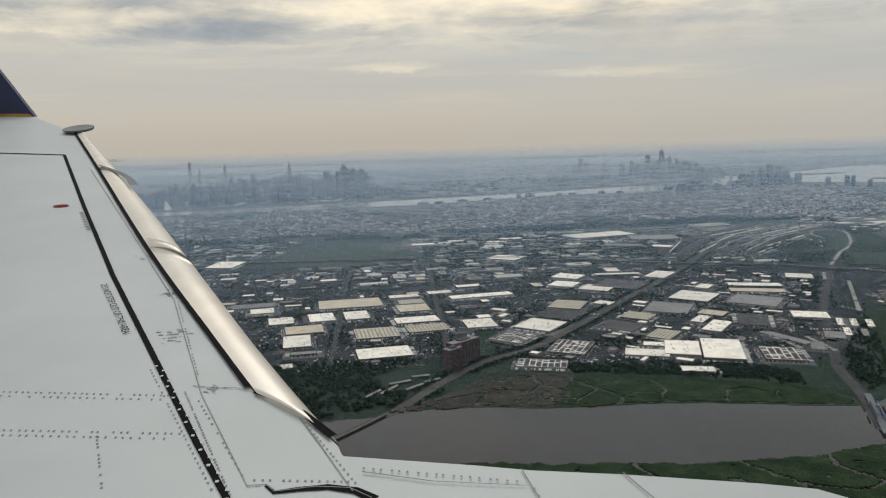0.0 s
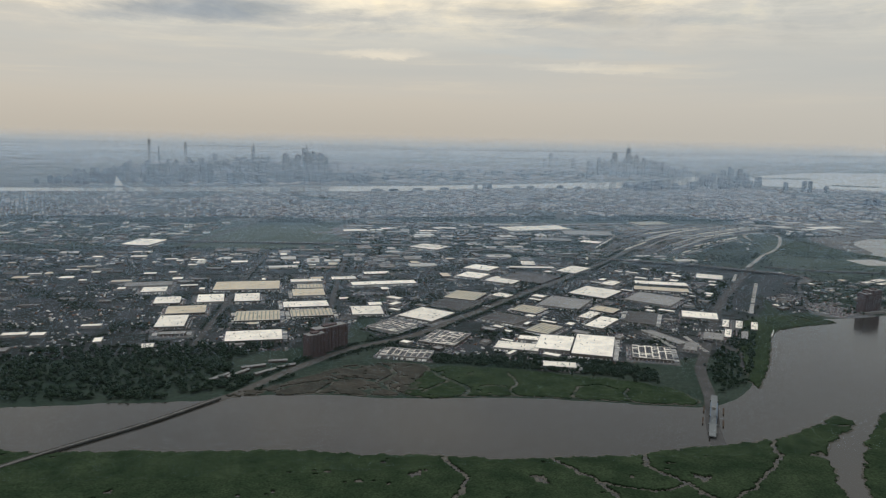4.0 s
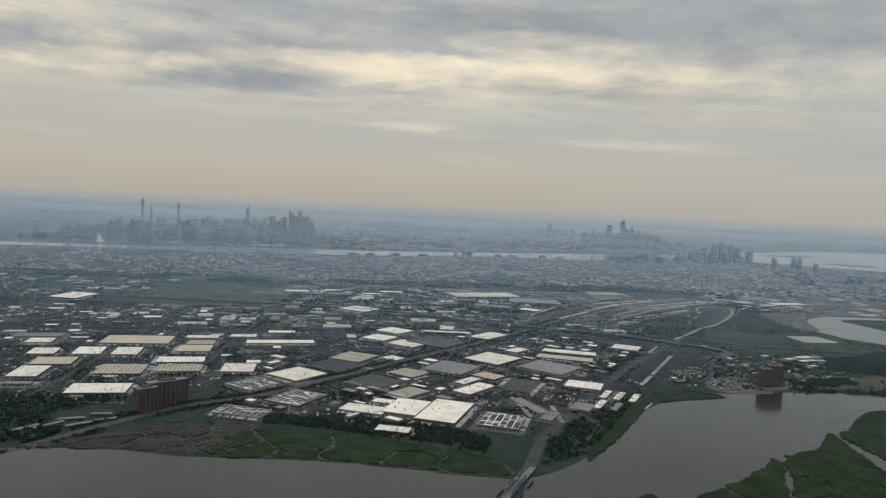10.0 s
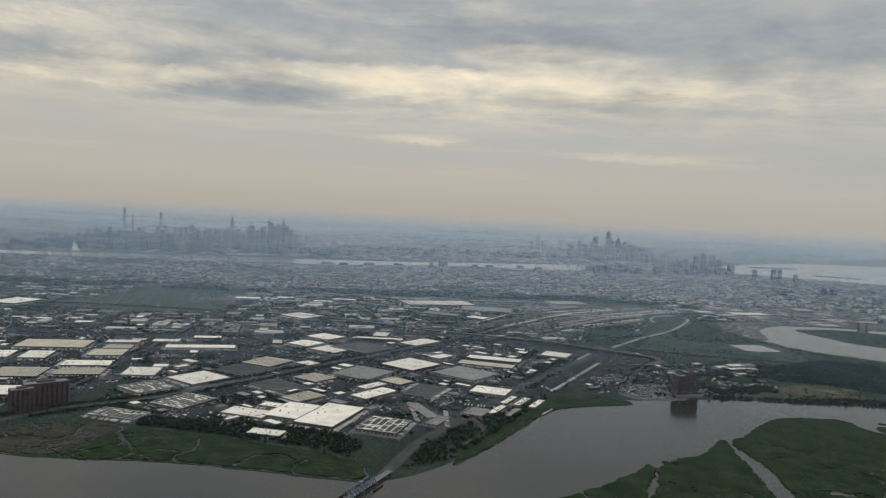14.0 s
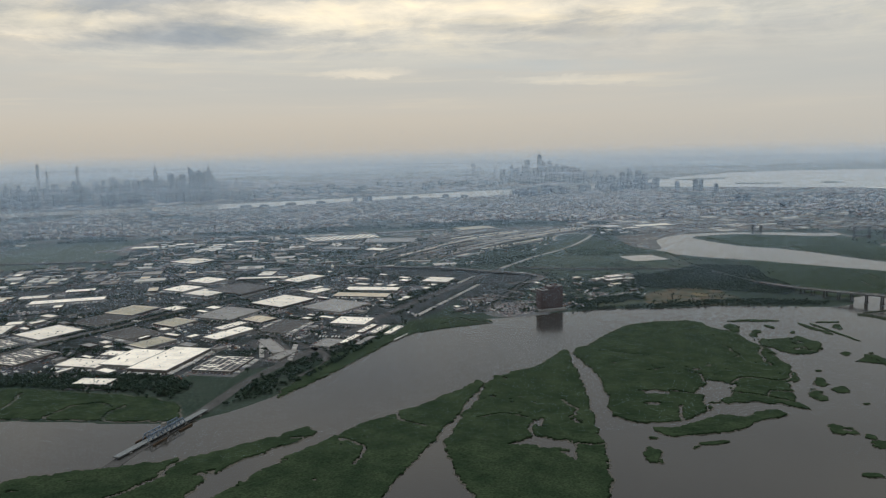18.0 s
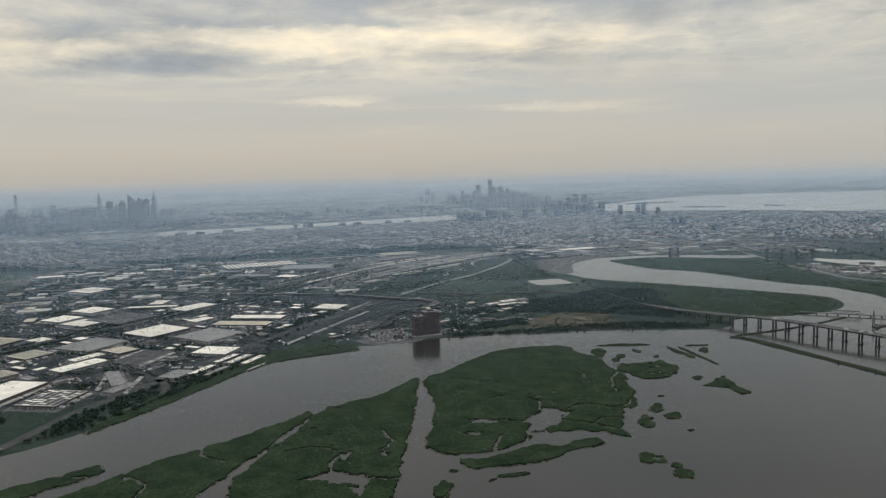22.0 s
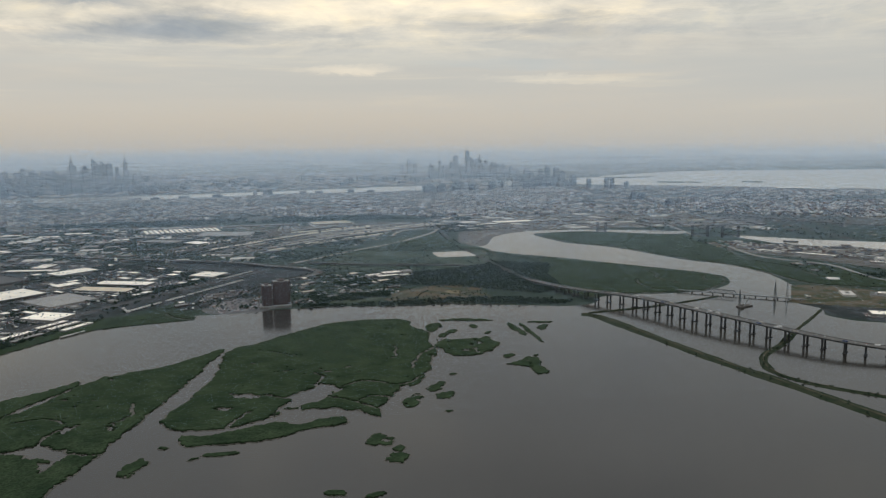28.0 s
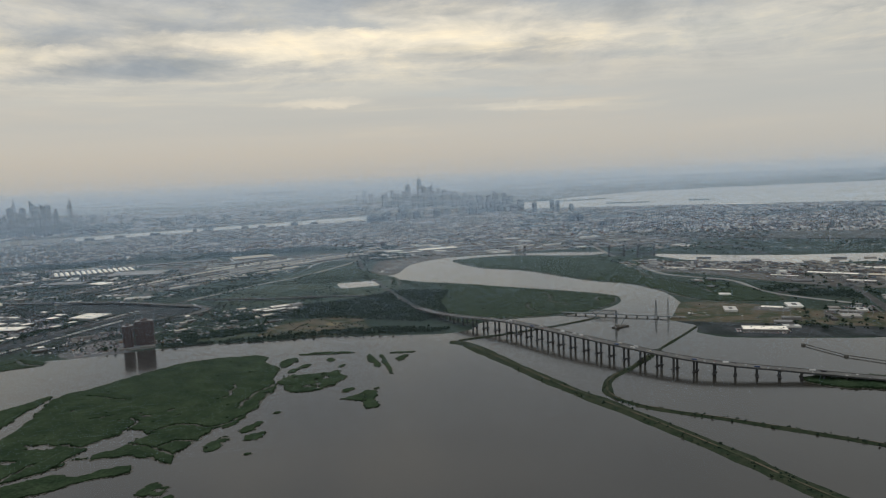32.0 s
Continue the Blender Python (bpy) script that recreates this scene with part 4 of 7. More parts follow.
def lift_bridge(x, y, ang, span, h, label):
    """A railway lift bridge: two braced towers and a truss span between them."""
    ob = thing("lift_bridge", x, y, 0, ang, label, "bridge", "lift bridges up the river")
    for end in (-1, 1):
        for a in (-1, 1):
            for b in (-1, 1):
                part("tower_leg", Mesh().beam((end * span / 2 + a * 1.1, b * 1.3, 0), (end * span / 2 + a * 0.8, b * 1.2, h), 0.55), OLD_CONCRETE, ob)
        brace = Mesh()
        for k in range(4):
            z0, z1 = h * k / 4, h * (k + 1) / 4
            for b in (-1.3, 1.3):
                brace.beam((end * span / 2 - 1, b, z0), (end * span / 2 + 1, b, z1), 0.3).beam((end * span / 2 + 1, b, z0), (end * span / 2 - 1, b, z1), 0.3)
        part("tower_bracing", brace, OLD_CONCRETE, ob)
        part("sheave_house", Mesh().box(end * span / 2, 0, h, 3.2, 3.2, 0.9, bottom=True), OLD_CONCRETE, ob)
    part("span_deck", Mesh().box(0, 0, 2.2, span, 2.4, 0.4, bottom=True), OLD_CONCRETE, ob)
    for b in (-1.2, 1.2):
        truss = Mesh().beam((-span / 2, b, 4.6), (span / 2, b, 4.6), 0.4)
        n = max(3, int(span / 3))
        for k in range(n):
            x0, x1 = -span / 2 + span * k / n, -span / 2 + span * (k + 0.5) / n
            truss.beam((x0, b, 2.6), (x1, b, 4.6), 0.3).beam((x1, b, 4.6), (x0 + span / n, b, 2.6), 0.3)
        part("truss", truss, OLD_CONCRETE, ob)


lift_bridge(938, 960, -10, 11, 13.5, "dark steel lift bridge at the end of the reed spit")
lift_bridge(1043, 886, -14, 19, 14.5, "dark steel railway lift bridge beside the curving highway")
lift_bridge(1076, 870, -14, 20, 14.5, "dark steel railway lift bridge before the pale inlet")
for x, y, h in ((867, 502, 12), (908, 520, 13), (917, 518, 14)):
    pylon(x, y, h, "tall dark lattice mast beside the railway bridge")
barge = thing("crane_barge", 868, 497, 0.1, 20, "flat work barge with a crane moored by the bridge", "barge")
part("hull", Mesh().box(0, 0, 0, 13, 4.5, 0.8), WALL_DARK, barge)
part("cabin", Mesh().box(-3, 0, 0.8, 2.4, 2.0, 1.6), WALL, barge)
part("boom", Mesh().beam((0, 0, 0.8), (6, 1, 6.5), 0.4), STEEL, barge)
pipeline = thing("jetty", 948, 404, 0, 0, "thin pipe jetty on posts in the far bay", "jetty")
part("walkway", Mesh().beam((0, 0, 0.9), (4, -32, 0.9), 0.5).beam((4, -32, 0.9), (40, -95, 0.9), 0.5), CONCRETE, pipeline)
for k, (x, y) in enumerate(((0, 0), (4, -32), (22, -64), (40, -95))):
    part("platform", Mesh().cylinder(x, y, 0, 1.3, 1.3, 1.3), CONCRETE, pipeline)

# ---- warehouses ----
UNIT_ME = Mesh().box(0, 0, 0, 0.9, 0.6, 0.4).box(0.1, 0, 0.4, 0.4, 0.4, 0.12).data("rooftop_unit")
VENT_ME = Mesh().cylinder(0, 0, 0, 0.3, 0.22, 0.22, 8).cylinder(0, 0, 0.3, 0.42, 0.3, 0.1, 8).data("roof_vent")
DOOR_ME = Mesh().box(0, 0, 0, 0.75, 0.12, 0.85).data("loading_door")
SHARED = {}


def shared(key, make):
    if key not in SHARED:
        SHARED[key] = make()
    return SHARED[key]


def piece(name, me, material, parent, x, y, z, ang=0.0):
    if not me.materials:
        me.materials.append(material)
    ob = new(name, me)
    ob.parent = parent
    ob.matrix_basis = pose(x, y, z, 0, 0, ang)
    return ob


ROOFS = {"W": (WHITE_ROOF, "white flat roof"), "T": (CREAM_ROOF, "tan flat roof"), "G": (GREY_ROOF, "grey felt roof"), "D": (DARK_ROOF, "dark felt roof"), "S": (WHITE_ROOF, "white roof covered with dark solar panels"), "K": (CREAM_ROOF, "pale roof striped with long skylights")}


HALLS = []  # the large halls, whose yards are filled later


def warehouse(x, y, w, d, h, ang, style, name="warehouse", detail=True):
    h *= 0.8
    roof_mat, words = ROOFS[style]
    wall = WALL_DARK if RND.random() < 0.4 else WALL
    tone = "brown" if wall is WALL_DARK else "pale"
    ob = thing(name, x, y, 0, ang, f"low {tone}-walled warehouse with a {words}", "warehouse", "warehouses of the industrial district")
    take(x, y, w, d, ang)
    if detail:
        HALLS.append((x, y, w, d, ang))
    part("wall", Mesh().box(0, 0, 0, w, d, h), wall, ob)
    t = 0.28
    part("roof", Mesh().box(0, 0, h - 0.02, w - 2 * t, d - 2 * t, 0.10), roof_mat, ob, words)
    par = Mesh()
    for cx, cy, sx, sy in ((0, d / 2 - t / 2, w, t), (0, -d / 2 + t / 2, w, t), (w / 2 - t / 2, 0, t, d - 2 * t), (-w / 2 + t / 2, 0, t, d - 2 * t)):
        par.box(cx, cy, h + 0.003, sx, sy, 0.26)
    part("parapet", par, PARAPET if style in "WSKT" else wall, ob)
    if not detail:
        return ob
    z = h + 0.08
    if style == "S":
        n, k = max(5, int(d / 1.55)), max(4, int(w / 3.8))
        panel = Mesh().box(0, 0, 0, w / k * 0.82, d / n * 0.55, 0.12).data("solar_panel")
        for i in range(n):
            for j in range(k):
                if RND.random() < 0.86:
                    piece("solar_panel", panel, SOLAR, ob, -w / 2 + (j + 0.5) * w / k, (-d / 2 + (i + 0.5) * d / n) * 0.94, z + 0.1)
    elif style == "K":
        n = max(4, int(w / 3.0))
        for i in range(n):
            part("skylight", Mesh().box(-w / 2 + (i + 0.5) * w / n, 0, z, w / n * 0.34, d * 0.86, 0.16, 0, 0.85), SKYLIGHT, ob, "long dirty ridge skylight")
    if style in "WTKG":
        for i in range(RND.randint(6, 14)):
            piece("rooftop_unit", UNIT_ME, UNIT, ob, RND.uniform(-0.42, 0.42) * w, RND.uniform(-0.4, 0.4) * d, z, RND.choice((0, 90)))
        for i in range(RND.randint(2, 5)):
            piece("roof_vent", VENT_ME, UNIT, ob, RND.uniform(-0.42, 0.42) * w, RND.uniform(-0.4, 0.4) * d, z)
    n = int(w / 2.6)
    for i in range(n):
        if RND.random() < 0.75:
            piece("loading_door", DOOR_ME, DOOR, ob, -w / 2 + (i + 0.5) * w / n, -d / 2 - 0.02, 0.25)
    return ob


# x, y, width, depth, height, angle of the row's buildings; each row has its roof kinds
def row_of(kinds, rows):
    for k, r in zip(kinds, rows):
        warehouse(*r, k)


row_of("WGWWWTWGW", [(-172, 956, 36, 50, 2.6, -14), (-103, 700, 41, 18, 2.2, 8), (-92, 675, 21, 20, 2.3, 8), (-71, 632, 21, 24, 2.3, 8), (-37, 638, 22, 29, 2.4, 8), (-49, 598, 30, 25, 2.3, 7), (-52, 562, 21, 34, 2.4, 5), (-45, 530, 19, 8, 1.8, 5), (-54, 499, 8, 11, 1.6, 8)])
row_of("TWKWKWTKWW", [(-13, 689, 58, 36, 2.6, 4), (-7, 640, 21, 30, 2.4, 6), (9, 575, 34, 30, 2.5, 5), (13, 518, 39, 26, 2.6, 6), (50, 583, 33, 22, 2.4, 7), (44, 613, 37, 20, 2.3, 6), (44, 658, 28, 27, 2.4, 6), (44, 685, 23, 17, 2.2, 5), (39, 712, 29, 13, 2.2, 6), (75, 723, 24, 13, 2.2, 6)])
row_of("WWWSWKWWWW", [(113, 698, 62, 15, 2.4, 8), (108, 749, 26, 12, 2.2, 6), (94, 589, 25, 28, 2.4, 3), (112, 541, 27, 28, 2.4, -41), (141, 573, 32, 34, 2.6, -40), (183, 640, 29, 32, 2.4, -30), (217, 641, 16, 14, 2.0, -42), (232, 707, 30, 26, 2.3, -38), (206, 734, 26, 27, 2.3, -35), (222, 775, 30, 27, 2.4, -38)])
row_of("WDWWWWWGKD", [(182, 919, 40, 34, 2.5, -38), (262, 720, 46, 44, 2.4, -40), (320, 761, 22, 40, 2.4, -42), (278, 777, 49, 9, 2.0, -6), (280, 803, 15, 25, 2.0, -10), (306, 648, 36, 40, 2.7, -42), (336, 690, 13, 22, 2.2, -42), (265, 609, 36, 40, 2.3, -34), (228, 586, 24, 22, 2.3, -40), (202, 558, 30, 25, 2.4, -42)])
row_of("SSKWWWWWWWT", [(147, 506, 27, 33, 2.3, -30), (117, 471, 33, 17, 2.3, -18), (225, 526, 18, 26, 2.2, -42), (194, 481, 30, 17, 2.6, -22), (207, 501, 15, 10, 2.4, -22), (222, 487, 24, 36, 3.0, -22), (247, 478, 27, 50, 3.4, -22), (212, 441, 21, 11, 1.8, -15), (273, 565, 10, 24, 2.2, -42), (275, 541, 15, 36, 2.4, -41), (292, 583, 21, 17, 2.2, -42)])
row_of("SWWWTGDD", [(282, 461, 26, 30, 2.4, -20), (364, 559, 28, 22, 2.5, -24), (453, 718, 26, 24, 2.4, -28), (386, 686, 50, 16, 2.4, -18), (375, 660, 50, 16, 2.2, -20), (352, 622, 42, 40, 1.6, -42), (313, 556, 24, 38, 1.6, -26), (171, 614, 34, 38, 1.6, -38)])
# truck terminals and the sheds by the reed bank
row_of("GGWWWWGG", [(308, 500, 9, 38, 1.5, 20), (317, 476, 9, 22, 1.5, -30), (374, 535, 5, 24, 1.5, -30), (383, 531, 5, 24, 1.5, -30), (393, 526, 5, 24, 1.5, -30), (361, 507, 5, 24, 1.5, -30), (346, 500, 14, 20, 1.5, -30), (371, 501, 5, 24, 1.5, -30)])
# halls of the freight yard
for i in range(15):  # the white saw-tooth hall
    bay = thing("shed_bay", 318 + i * 6.6, 1090 + i * 1.6, 0, 18, "narrow white bay of the saw-tooth freight hall", "shed", "bays of the freight hall")
    part("wall", Mesh().box(0, 0, 0, 4.2, 44, 1.6), WALL, bay)
    part("roof", Mesh().add([(-2.2, -22.2, 1.6), (2.2, -22.2, 1.6), (2.2, 22.2, 1.6), (-2.2, 22.2, 1.6), (-0.6, -22.2, 2.7), (-0.6, 22.2, 2.7)], [(0, 4, 5, 3), (1, 2, 5, 4), (0, 1, 4), (2, 3, 5)]), WHITE_ROOF, bay)
take(364, 1101, 110, 54, 10)
row_of("GKGGW", [(470, 1150, 110, 16, 2.8, 6), (575, 1165, 60, 34, 2.8, 12), (430, 1050, 70, 46, 2.2, -8), (560, 1110, 60, 20, 1.8, 40), (90, 1075, 34, 18, 2.0, 5)])
row_of("GWGWWGW", [(100, 1125, 36, 16, 2.0, 5), (140, 1098, 24, 14, 1.8, 5), (150, 1060, 30, 14, 2.0, 0), (196, 1070, 26, 14, 2.0, 0), (225, 1100, 34, 14, 2.0, 0), (360, 985, 50, 26, 2.2, -20), (406, 960, 26, 20, 2.4, -38)])
# pale terminal beyond the river bend and the white complex by the hotel
row_of("WWWGW", [(606, 682, 14, 7, 2.6, 20), (623, 688, 18, 9, 3.6, 20), (618, 674, 20, 6, 3.0, 20), (637, 690, 10, 8, 4.2, 20), (634, 677, 9, 6, 2.6, 20)])
row_of("WWGW", [(853, 1114, 62, 24, 2.8, 10), (806, 1090, 36, 10, 2.2, 14), (900, 1120, 60, 16, 2.0, 10), (806, 1236, 32, 12, 2.4, 6)])
row_of("WWG", [(952, 449, 29, 12, 2.4, -27), (1003, 513, 16, 7, 2.0, -40), (1040, 480, 20, 7, 2.0, -40)])


# ---- filling of small buildings in the yards, set along their streets ----
def fill_zone(ring, ang, count, sizes, kinds, detail=False, name="workshop", gap=2.0, tries=14, words="small flat-roofed workshop among the warehouses", joined=None):
    xs, ys = [p[0] for p in ring], [p[1] for p in ring]
    made, left = 0, count * tries
    while made < count and left > 0:
        left -= 1
        x, y = RND.uniform(min(xs), max(xs)), RND.uniform(min(ys), max(ys))
        if not inside(ring, np.array([x]), np.array([y]))[0]:
            continue
        w, d = RND.uniform(*sizes), RND.uniform(sizes[0] * 0.6, sizes[1] * 0.6)
        ok = all(is_free(x + a * w / 2, y + b * d / 2, gap) for a, b in ((0, 0), (-1, -1), (1, -1), (1, 1), (-1, 1), (0, 1), (0, -1)))
        if not ok:
            continue
        if joined is not None:
            turn, h = ang + RND.choice((0, 0, 90)) + RND.uniform(-3, 3), RND.uniform(1.1, 1.9)
            take(x, y, w, d, turn)
            joined.box(x, y, 0, w, d, h, turn)
            if RND.random() < 0.6:
                joined.box(x, y, h, w * 0.3, d * 0.3, 0.5, turn)
            made += 1
            continue
        ob = warehouse(x, y, w, d, RND.uniform(1.4, 2.4), ang + RND.choice((0, 0, 90)) + RND.uniform(-3, 3), RND.choice(kinds), name, detail)
        tagged(ob, words, "building", "small buildings of the industrial district")
        made += 1


ZONE_LEFT = [(-330, 500), (-70, 480), (60, 500), (85, 560), (110, 640), (200, 760), (230, 880), (-330, 900)]
ZONE_MID = [(90, 500), (150, 470), (260, 440), (300, 470), (440, 640), (480, 720), (380, 800), (230, 830), (120, 650)]
ZONE_HOTEL = [(440, 570), (520, 560), (620, 600), (650, 690), (560, 700), (480, 650)]
ZONE_EAST = [(960, 440), (1100, 400), (1500, 330), (1700, 500), (1300, 740), (1060, 860), (1010, 640), (960, 540)]
fill_zone(ZONE_LEFT, 6, 120, (6, 18), "WGDTGW", gap=1.2)
fill_zone(ZONE_MID, -40, 70, (5, 14), "WGDGW", gap=1.2)
fill_zone(ZONE_HOTEL, 25, 22, (4, 11), "WGGT", words="small low building near the riverside hotel")
FAR_SHEDS = Mesh()
fill_zone(ZONE_EAST, -25, 120, (6, 20), "W", gap=1.0, joined=FAR_SHEDS)
fill_zone([(-300, 900), (60, 760), (300, 830), (480, 800), (520, 900), (460, 1160), (100, 1190), (110, 1000), (0, 900)], 4, 150, (7, 30), "W", gap=1.0, joined=FAR_SHEDS)
fill_zone([(-480, 930), (-130, 950), (-115, 1030), (-95, 1165), (-480, 1165)], 4, 130, (6, 22), "W", gap=1.0, joined=FAR_SHEDS)
fill_zone([(740, 1010), (1020, 1010), (1200, 900), (1230, 1100), (1000, 1240), (760, 1240)], 12, 90, (8, 32), "W", gap=1.0, joined=FAR_SHEDS)
tagged(part("far_sheds", FAR_SHEDS, island_palette("shed_roof_colours", [(0.62, 0.61, 0.57), (0.2, 0.2, 0.2), (0.1, 0.1, 0.105), (0.3, 0.29, 0.27), (0.16, 0.15, 0.14), (0.5, 0.49, 0.46), (0.12, 0.12, 0.125), (0.24, 0.22, 0.20)])), "many low sheds of the far yards", "sheds", kind="stuff")

# ---- freight yards of the far shore ----
EAST_YARD = [(1008, 800), (1030, 850), (1085, 812), (1150, 770), (1230, 690), (1330, 610), (1600, 470), (1600, 330), (1250, 440), (1150, 545), (1096, 612), (1059, 700), (1030, 740)]
sheet_of("freight_yard_ground", ragged(EAST_YARD, 8, 2.5, 102), 0.125, mat("oily_yard_ballast", (0.075, 0.073, 0.07), (0.125, 0.12, 0.112), scale=0.05, fine=0.7, contrast=(0.4, 0.6)), "grey ballast ground of the freight yards across the river")
row_of("WWGWTWWGWW", [(1052, 748, 30, 5, 2.0, -50), (1082, 712, 40, 6, 2.2, -50), (1128, 690, 30, 8, 2.0, -50), (1160, 640, 46, 9, 2.2, -48), (1192, 606, 30, 12, 2.4, -45), (1112, 648, 26, 5, 2.0, -50), (1262, 560, 60, 16, 2.4, -32), (1040, 780, 22, 5, 2.0, -52), (1225, 650, 30, 10, 2.0, -42), (1150, 590, 24, 7, 2.0, -45)])
yard_boxes = Mesh()
for k in range(19):
    off, run = 2 + k * 5.6, -40.0
    track = []
    while run < 640:
        bend = -0.00045 * max(0.0, run - 150) ** 2 * -0.5
        x, y = 1012 + 0.77 * off + 0.64 * run + 1.2 * bend, 792 + 0.64 * off - 0.77 * run + 1.3 * bend
        run += RND.choice((3.1, 4.1, 4.1, 4.6))
        if not inside(EAST_YARD, np.array([x]), np.array([y]))[0]:
            continue
        track.append((x, y))
        turn = -50.3 if run < 150 else -50.3 + min(26, 0.06 * (run - 150))
        if noise.noise(Vector((run * 0.017, k * 1.7, 4.0))) > -0.14 and is_free(x, y, 1.2):
            yard_boxes.box(x, y, 0.2, RND.choice((2.8, 3.7, 3.7)), 0.75, RND.choice((0.6, 0.9, 1.1, 1.4)), turn)
    if len(track) > 8:
        road("railway", track[::6] + [track[-1]], 2.2, 0.135, RAIL, "yard track on dark ballast across the river", "railway")
tagged(part("freight_wagons", yard_boxes, island_palette("wagon_colours", [(0.55, 0.54, 0.51), (0.2, 0.2, 0.2), (0.17, 0.12, 0.10), (0.68, 0.66, 0.62), (0.11, 0.14, 0.19), (0.36, 0.35, 0.33), (0.15, 0.13, 0.12), (0.45, 0.42, 0.37)])), "strings of wagons and containers in the freight yards", "wagons", kind="stuff")

# ---- towers near the river ----
def slab_tower(name, x, y, w, d, h, ang, label, bays):
    ob = thing(name, x, y, 0, ang, label, "tower")
    take(x, y, w, d, ang)
    part("wall", Mesh().box(0, 0, 0, w, d, h), BRICK, ob)
    for s in (-1, 1):
        for i in range(bays):
            xx = -w / 2 + (i + 0.5) * w / bays
            bay = part("bay", Mesh().box(xx, s * (d / 2 + 0.12), 0.9, w / bays * 0.5, 0.3, h - 1.6), BRICK_TRIM, ob, "recessed bay of windows and balconies")
            pane = shared(("pane", w / bays), lambda: Mesh().box(0, 0, 0, w / bays * 0.34, 0.06, 0.55).data("window"))
            for k in range(1, int(h / 1.3), 1 if h < 17.5 else 2):
                piece("window", pane, WINDOW, bay, xx, s * (d / 2 + 0.29), k * 1.3 + 0.35)
    for k in range(1, int(h / 1.3)):
        part("floor_band", Mesh().box(0, 0, k * 1.3, w + 0.36, d + 0.36, 0.1), BRICK, ob)
    part("penthouse", Mesh().box(0, 0, h, w * 0.4, d * 0.5, 1.2), BRICK, ob)
    part("roof", Mesh().box(0, 0, h + 0.003, w * 0.97, d * 0.94, 0.12), GREY_ROOF, ob)
    return ob


slab_tower("apartment_tower", 66, 487, 26, 7, 16.5, 38, "long red-brick apartment slab beside the railway", 9)
slab_tower("apartment_tower", 57, 474, 13, 7, 15.0, 38, "shorter red-brick apartment slab beside the railway", 5)
slab_tower("hotel_tower", 516.5, 568, 7, 9, 17.0, 8, "narrow dark red riverside hotel tower", 3)
slab_tower("hotel_tower", 527, 573, 12.5, 8, 19.0, 8, "taller broad dark red riverside hotel tower", 5)
podium = thing("hotel_podium", 523, 564, 0, 8, "low pale entrance block at the foot of the hotel", "building")
part("wall", Mesh().box(0, 0, 0, 24, 5, 1.6), WALL, podium)
part("roof", Mesh().box(0, 0, 1.6, 23.4, 4.4, 0.12), GREY_ROOF, podium)
take(523, 566, 26, 14, 8)
for hx, hy, turn, n in ((4, 434, 52, 5), (14, 440, 52, 6), (22, 452, 20, 5), (36, 462, 8, 4), (30, 442, 40, 5), (42, 452, 30, 4)):  # terraced houses at the wood's edge
    for i in range(n):
        x, y = hx + (i - n / 2) * 3.0 * math.cos(radians(turn)), hy + (i - n / 2) * 3.0 * math.sin(radians(turn))
        ob = thing("row_house", x, y, 0, turn, "small grey-roofed terraced house at the edge of the wood", "house", "terraced houses by the wood")
        take(x, y, 4, 4, 0)
        part("wall", Mesh().box(0, 0, 0, 2.9, 2.4, 1.3), WALL_DARK, ob)
        part("roof", Mesh().add([(-1.5, -1.35, 1.3), (1.5, -1.35, 1.3), (1.5, 1.35, 1.3), (-1.5, 1.35, 1.3), (-1.5, 0, 2.0), (1.5, 0, 2.0)], [(0, 1, 5, 4), (2, 3, 4, 5), (1, 2, 5), (3, 0, 4)]), GREY_ROOF, ob)


# ---- the far skyline ----
def skyscraper(x, y, w, d, h, top="flat", pale=False, ang=None, label="", group="towers of the far skyline"):
    m = TOWER_PALE if pale else TOWER
    ob = thing("skyscraper", x, y, far_rise(y), RND.uniform(10, 40) if ang is None else ang, label or f"{'pale' if pale else 'blue-grey'} high-rise tower dim in the haze", "skyscraper", group)
    if top == "taper":
        part("shaft", Mesh().box(0, 0, 0, w, d, h * 0.93, 0, 0.72), m, ob)
        part("crown", Mesh().box(0, 0, h * 0.93, w * 0.62, d * 0.62, h * 0.07), m, ob)
    elif top == "step":
        part("podium", Mesh().box(0, 0, 0, w * 1.35, d * 1.35, h * 0.3), m, ob)
        part("shaft", Mesh().box(0, 0, h * 0.3, w, d, h * 0.45), m, ob)
        part("setback", Mesh().box(0, 0, h * 0.75, w * 0.62, d * 0.62, h * 0.25), m, ob)
    elif top == "spire":
        part("podium", Mesh().box(0, 0, 0, w * 1.5, d * 1.4, h * 0.25), m, ob)
        part("shaft", Mesh().box(0, 0, h * 0.25, w, d, h * 0.5), m, ob)
        part("setback", Mesh().box(0, 0, h * 0.75, w * 0.6, d * 0.6, h * 0.1), m, ob)
        part("spire", Mesh().cylinder(0, 0, h * 0.85, h, w * 0.16, w * 0.03), STEEL, ob)
    elif top == "slant":
        part("shaft", Mesh().add([(-w / 2, -d / 2, 0), (w / 2, -d / 2, 0), (w / 2, d / 2, 0), (-w / 2, d / 2, 0), (-w / 2, -d / 2, h), (w / 2, -d / 2, h * 0.86), (w / 2, d / 2, h * 0.86), (-w / 2, d / 2, h)], [(4, 5, 6, 7), (0, 1, 5, 4), (1, 2, 6, 5), (2, 3, 7, 6), (3, 0, 4, 7)]), m, ob)
    else:
        part("shaft", Mesh().box(0, 0, 0, w, d, h), m, ob)
        part("plant_room", Mesh().box(0, 0, h, w * 0.5, d * 0.5, max(1.0, h * 0.035)), m, ob)
    return ob


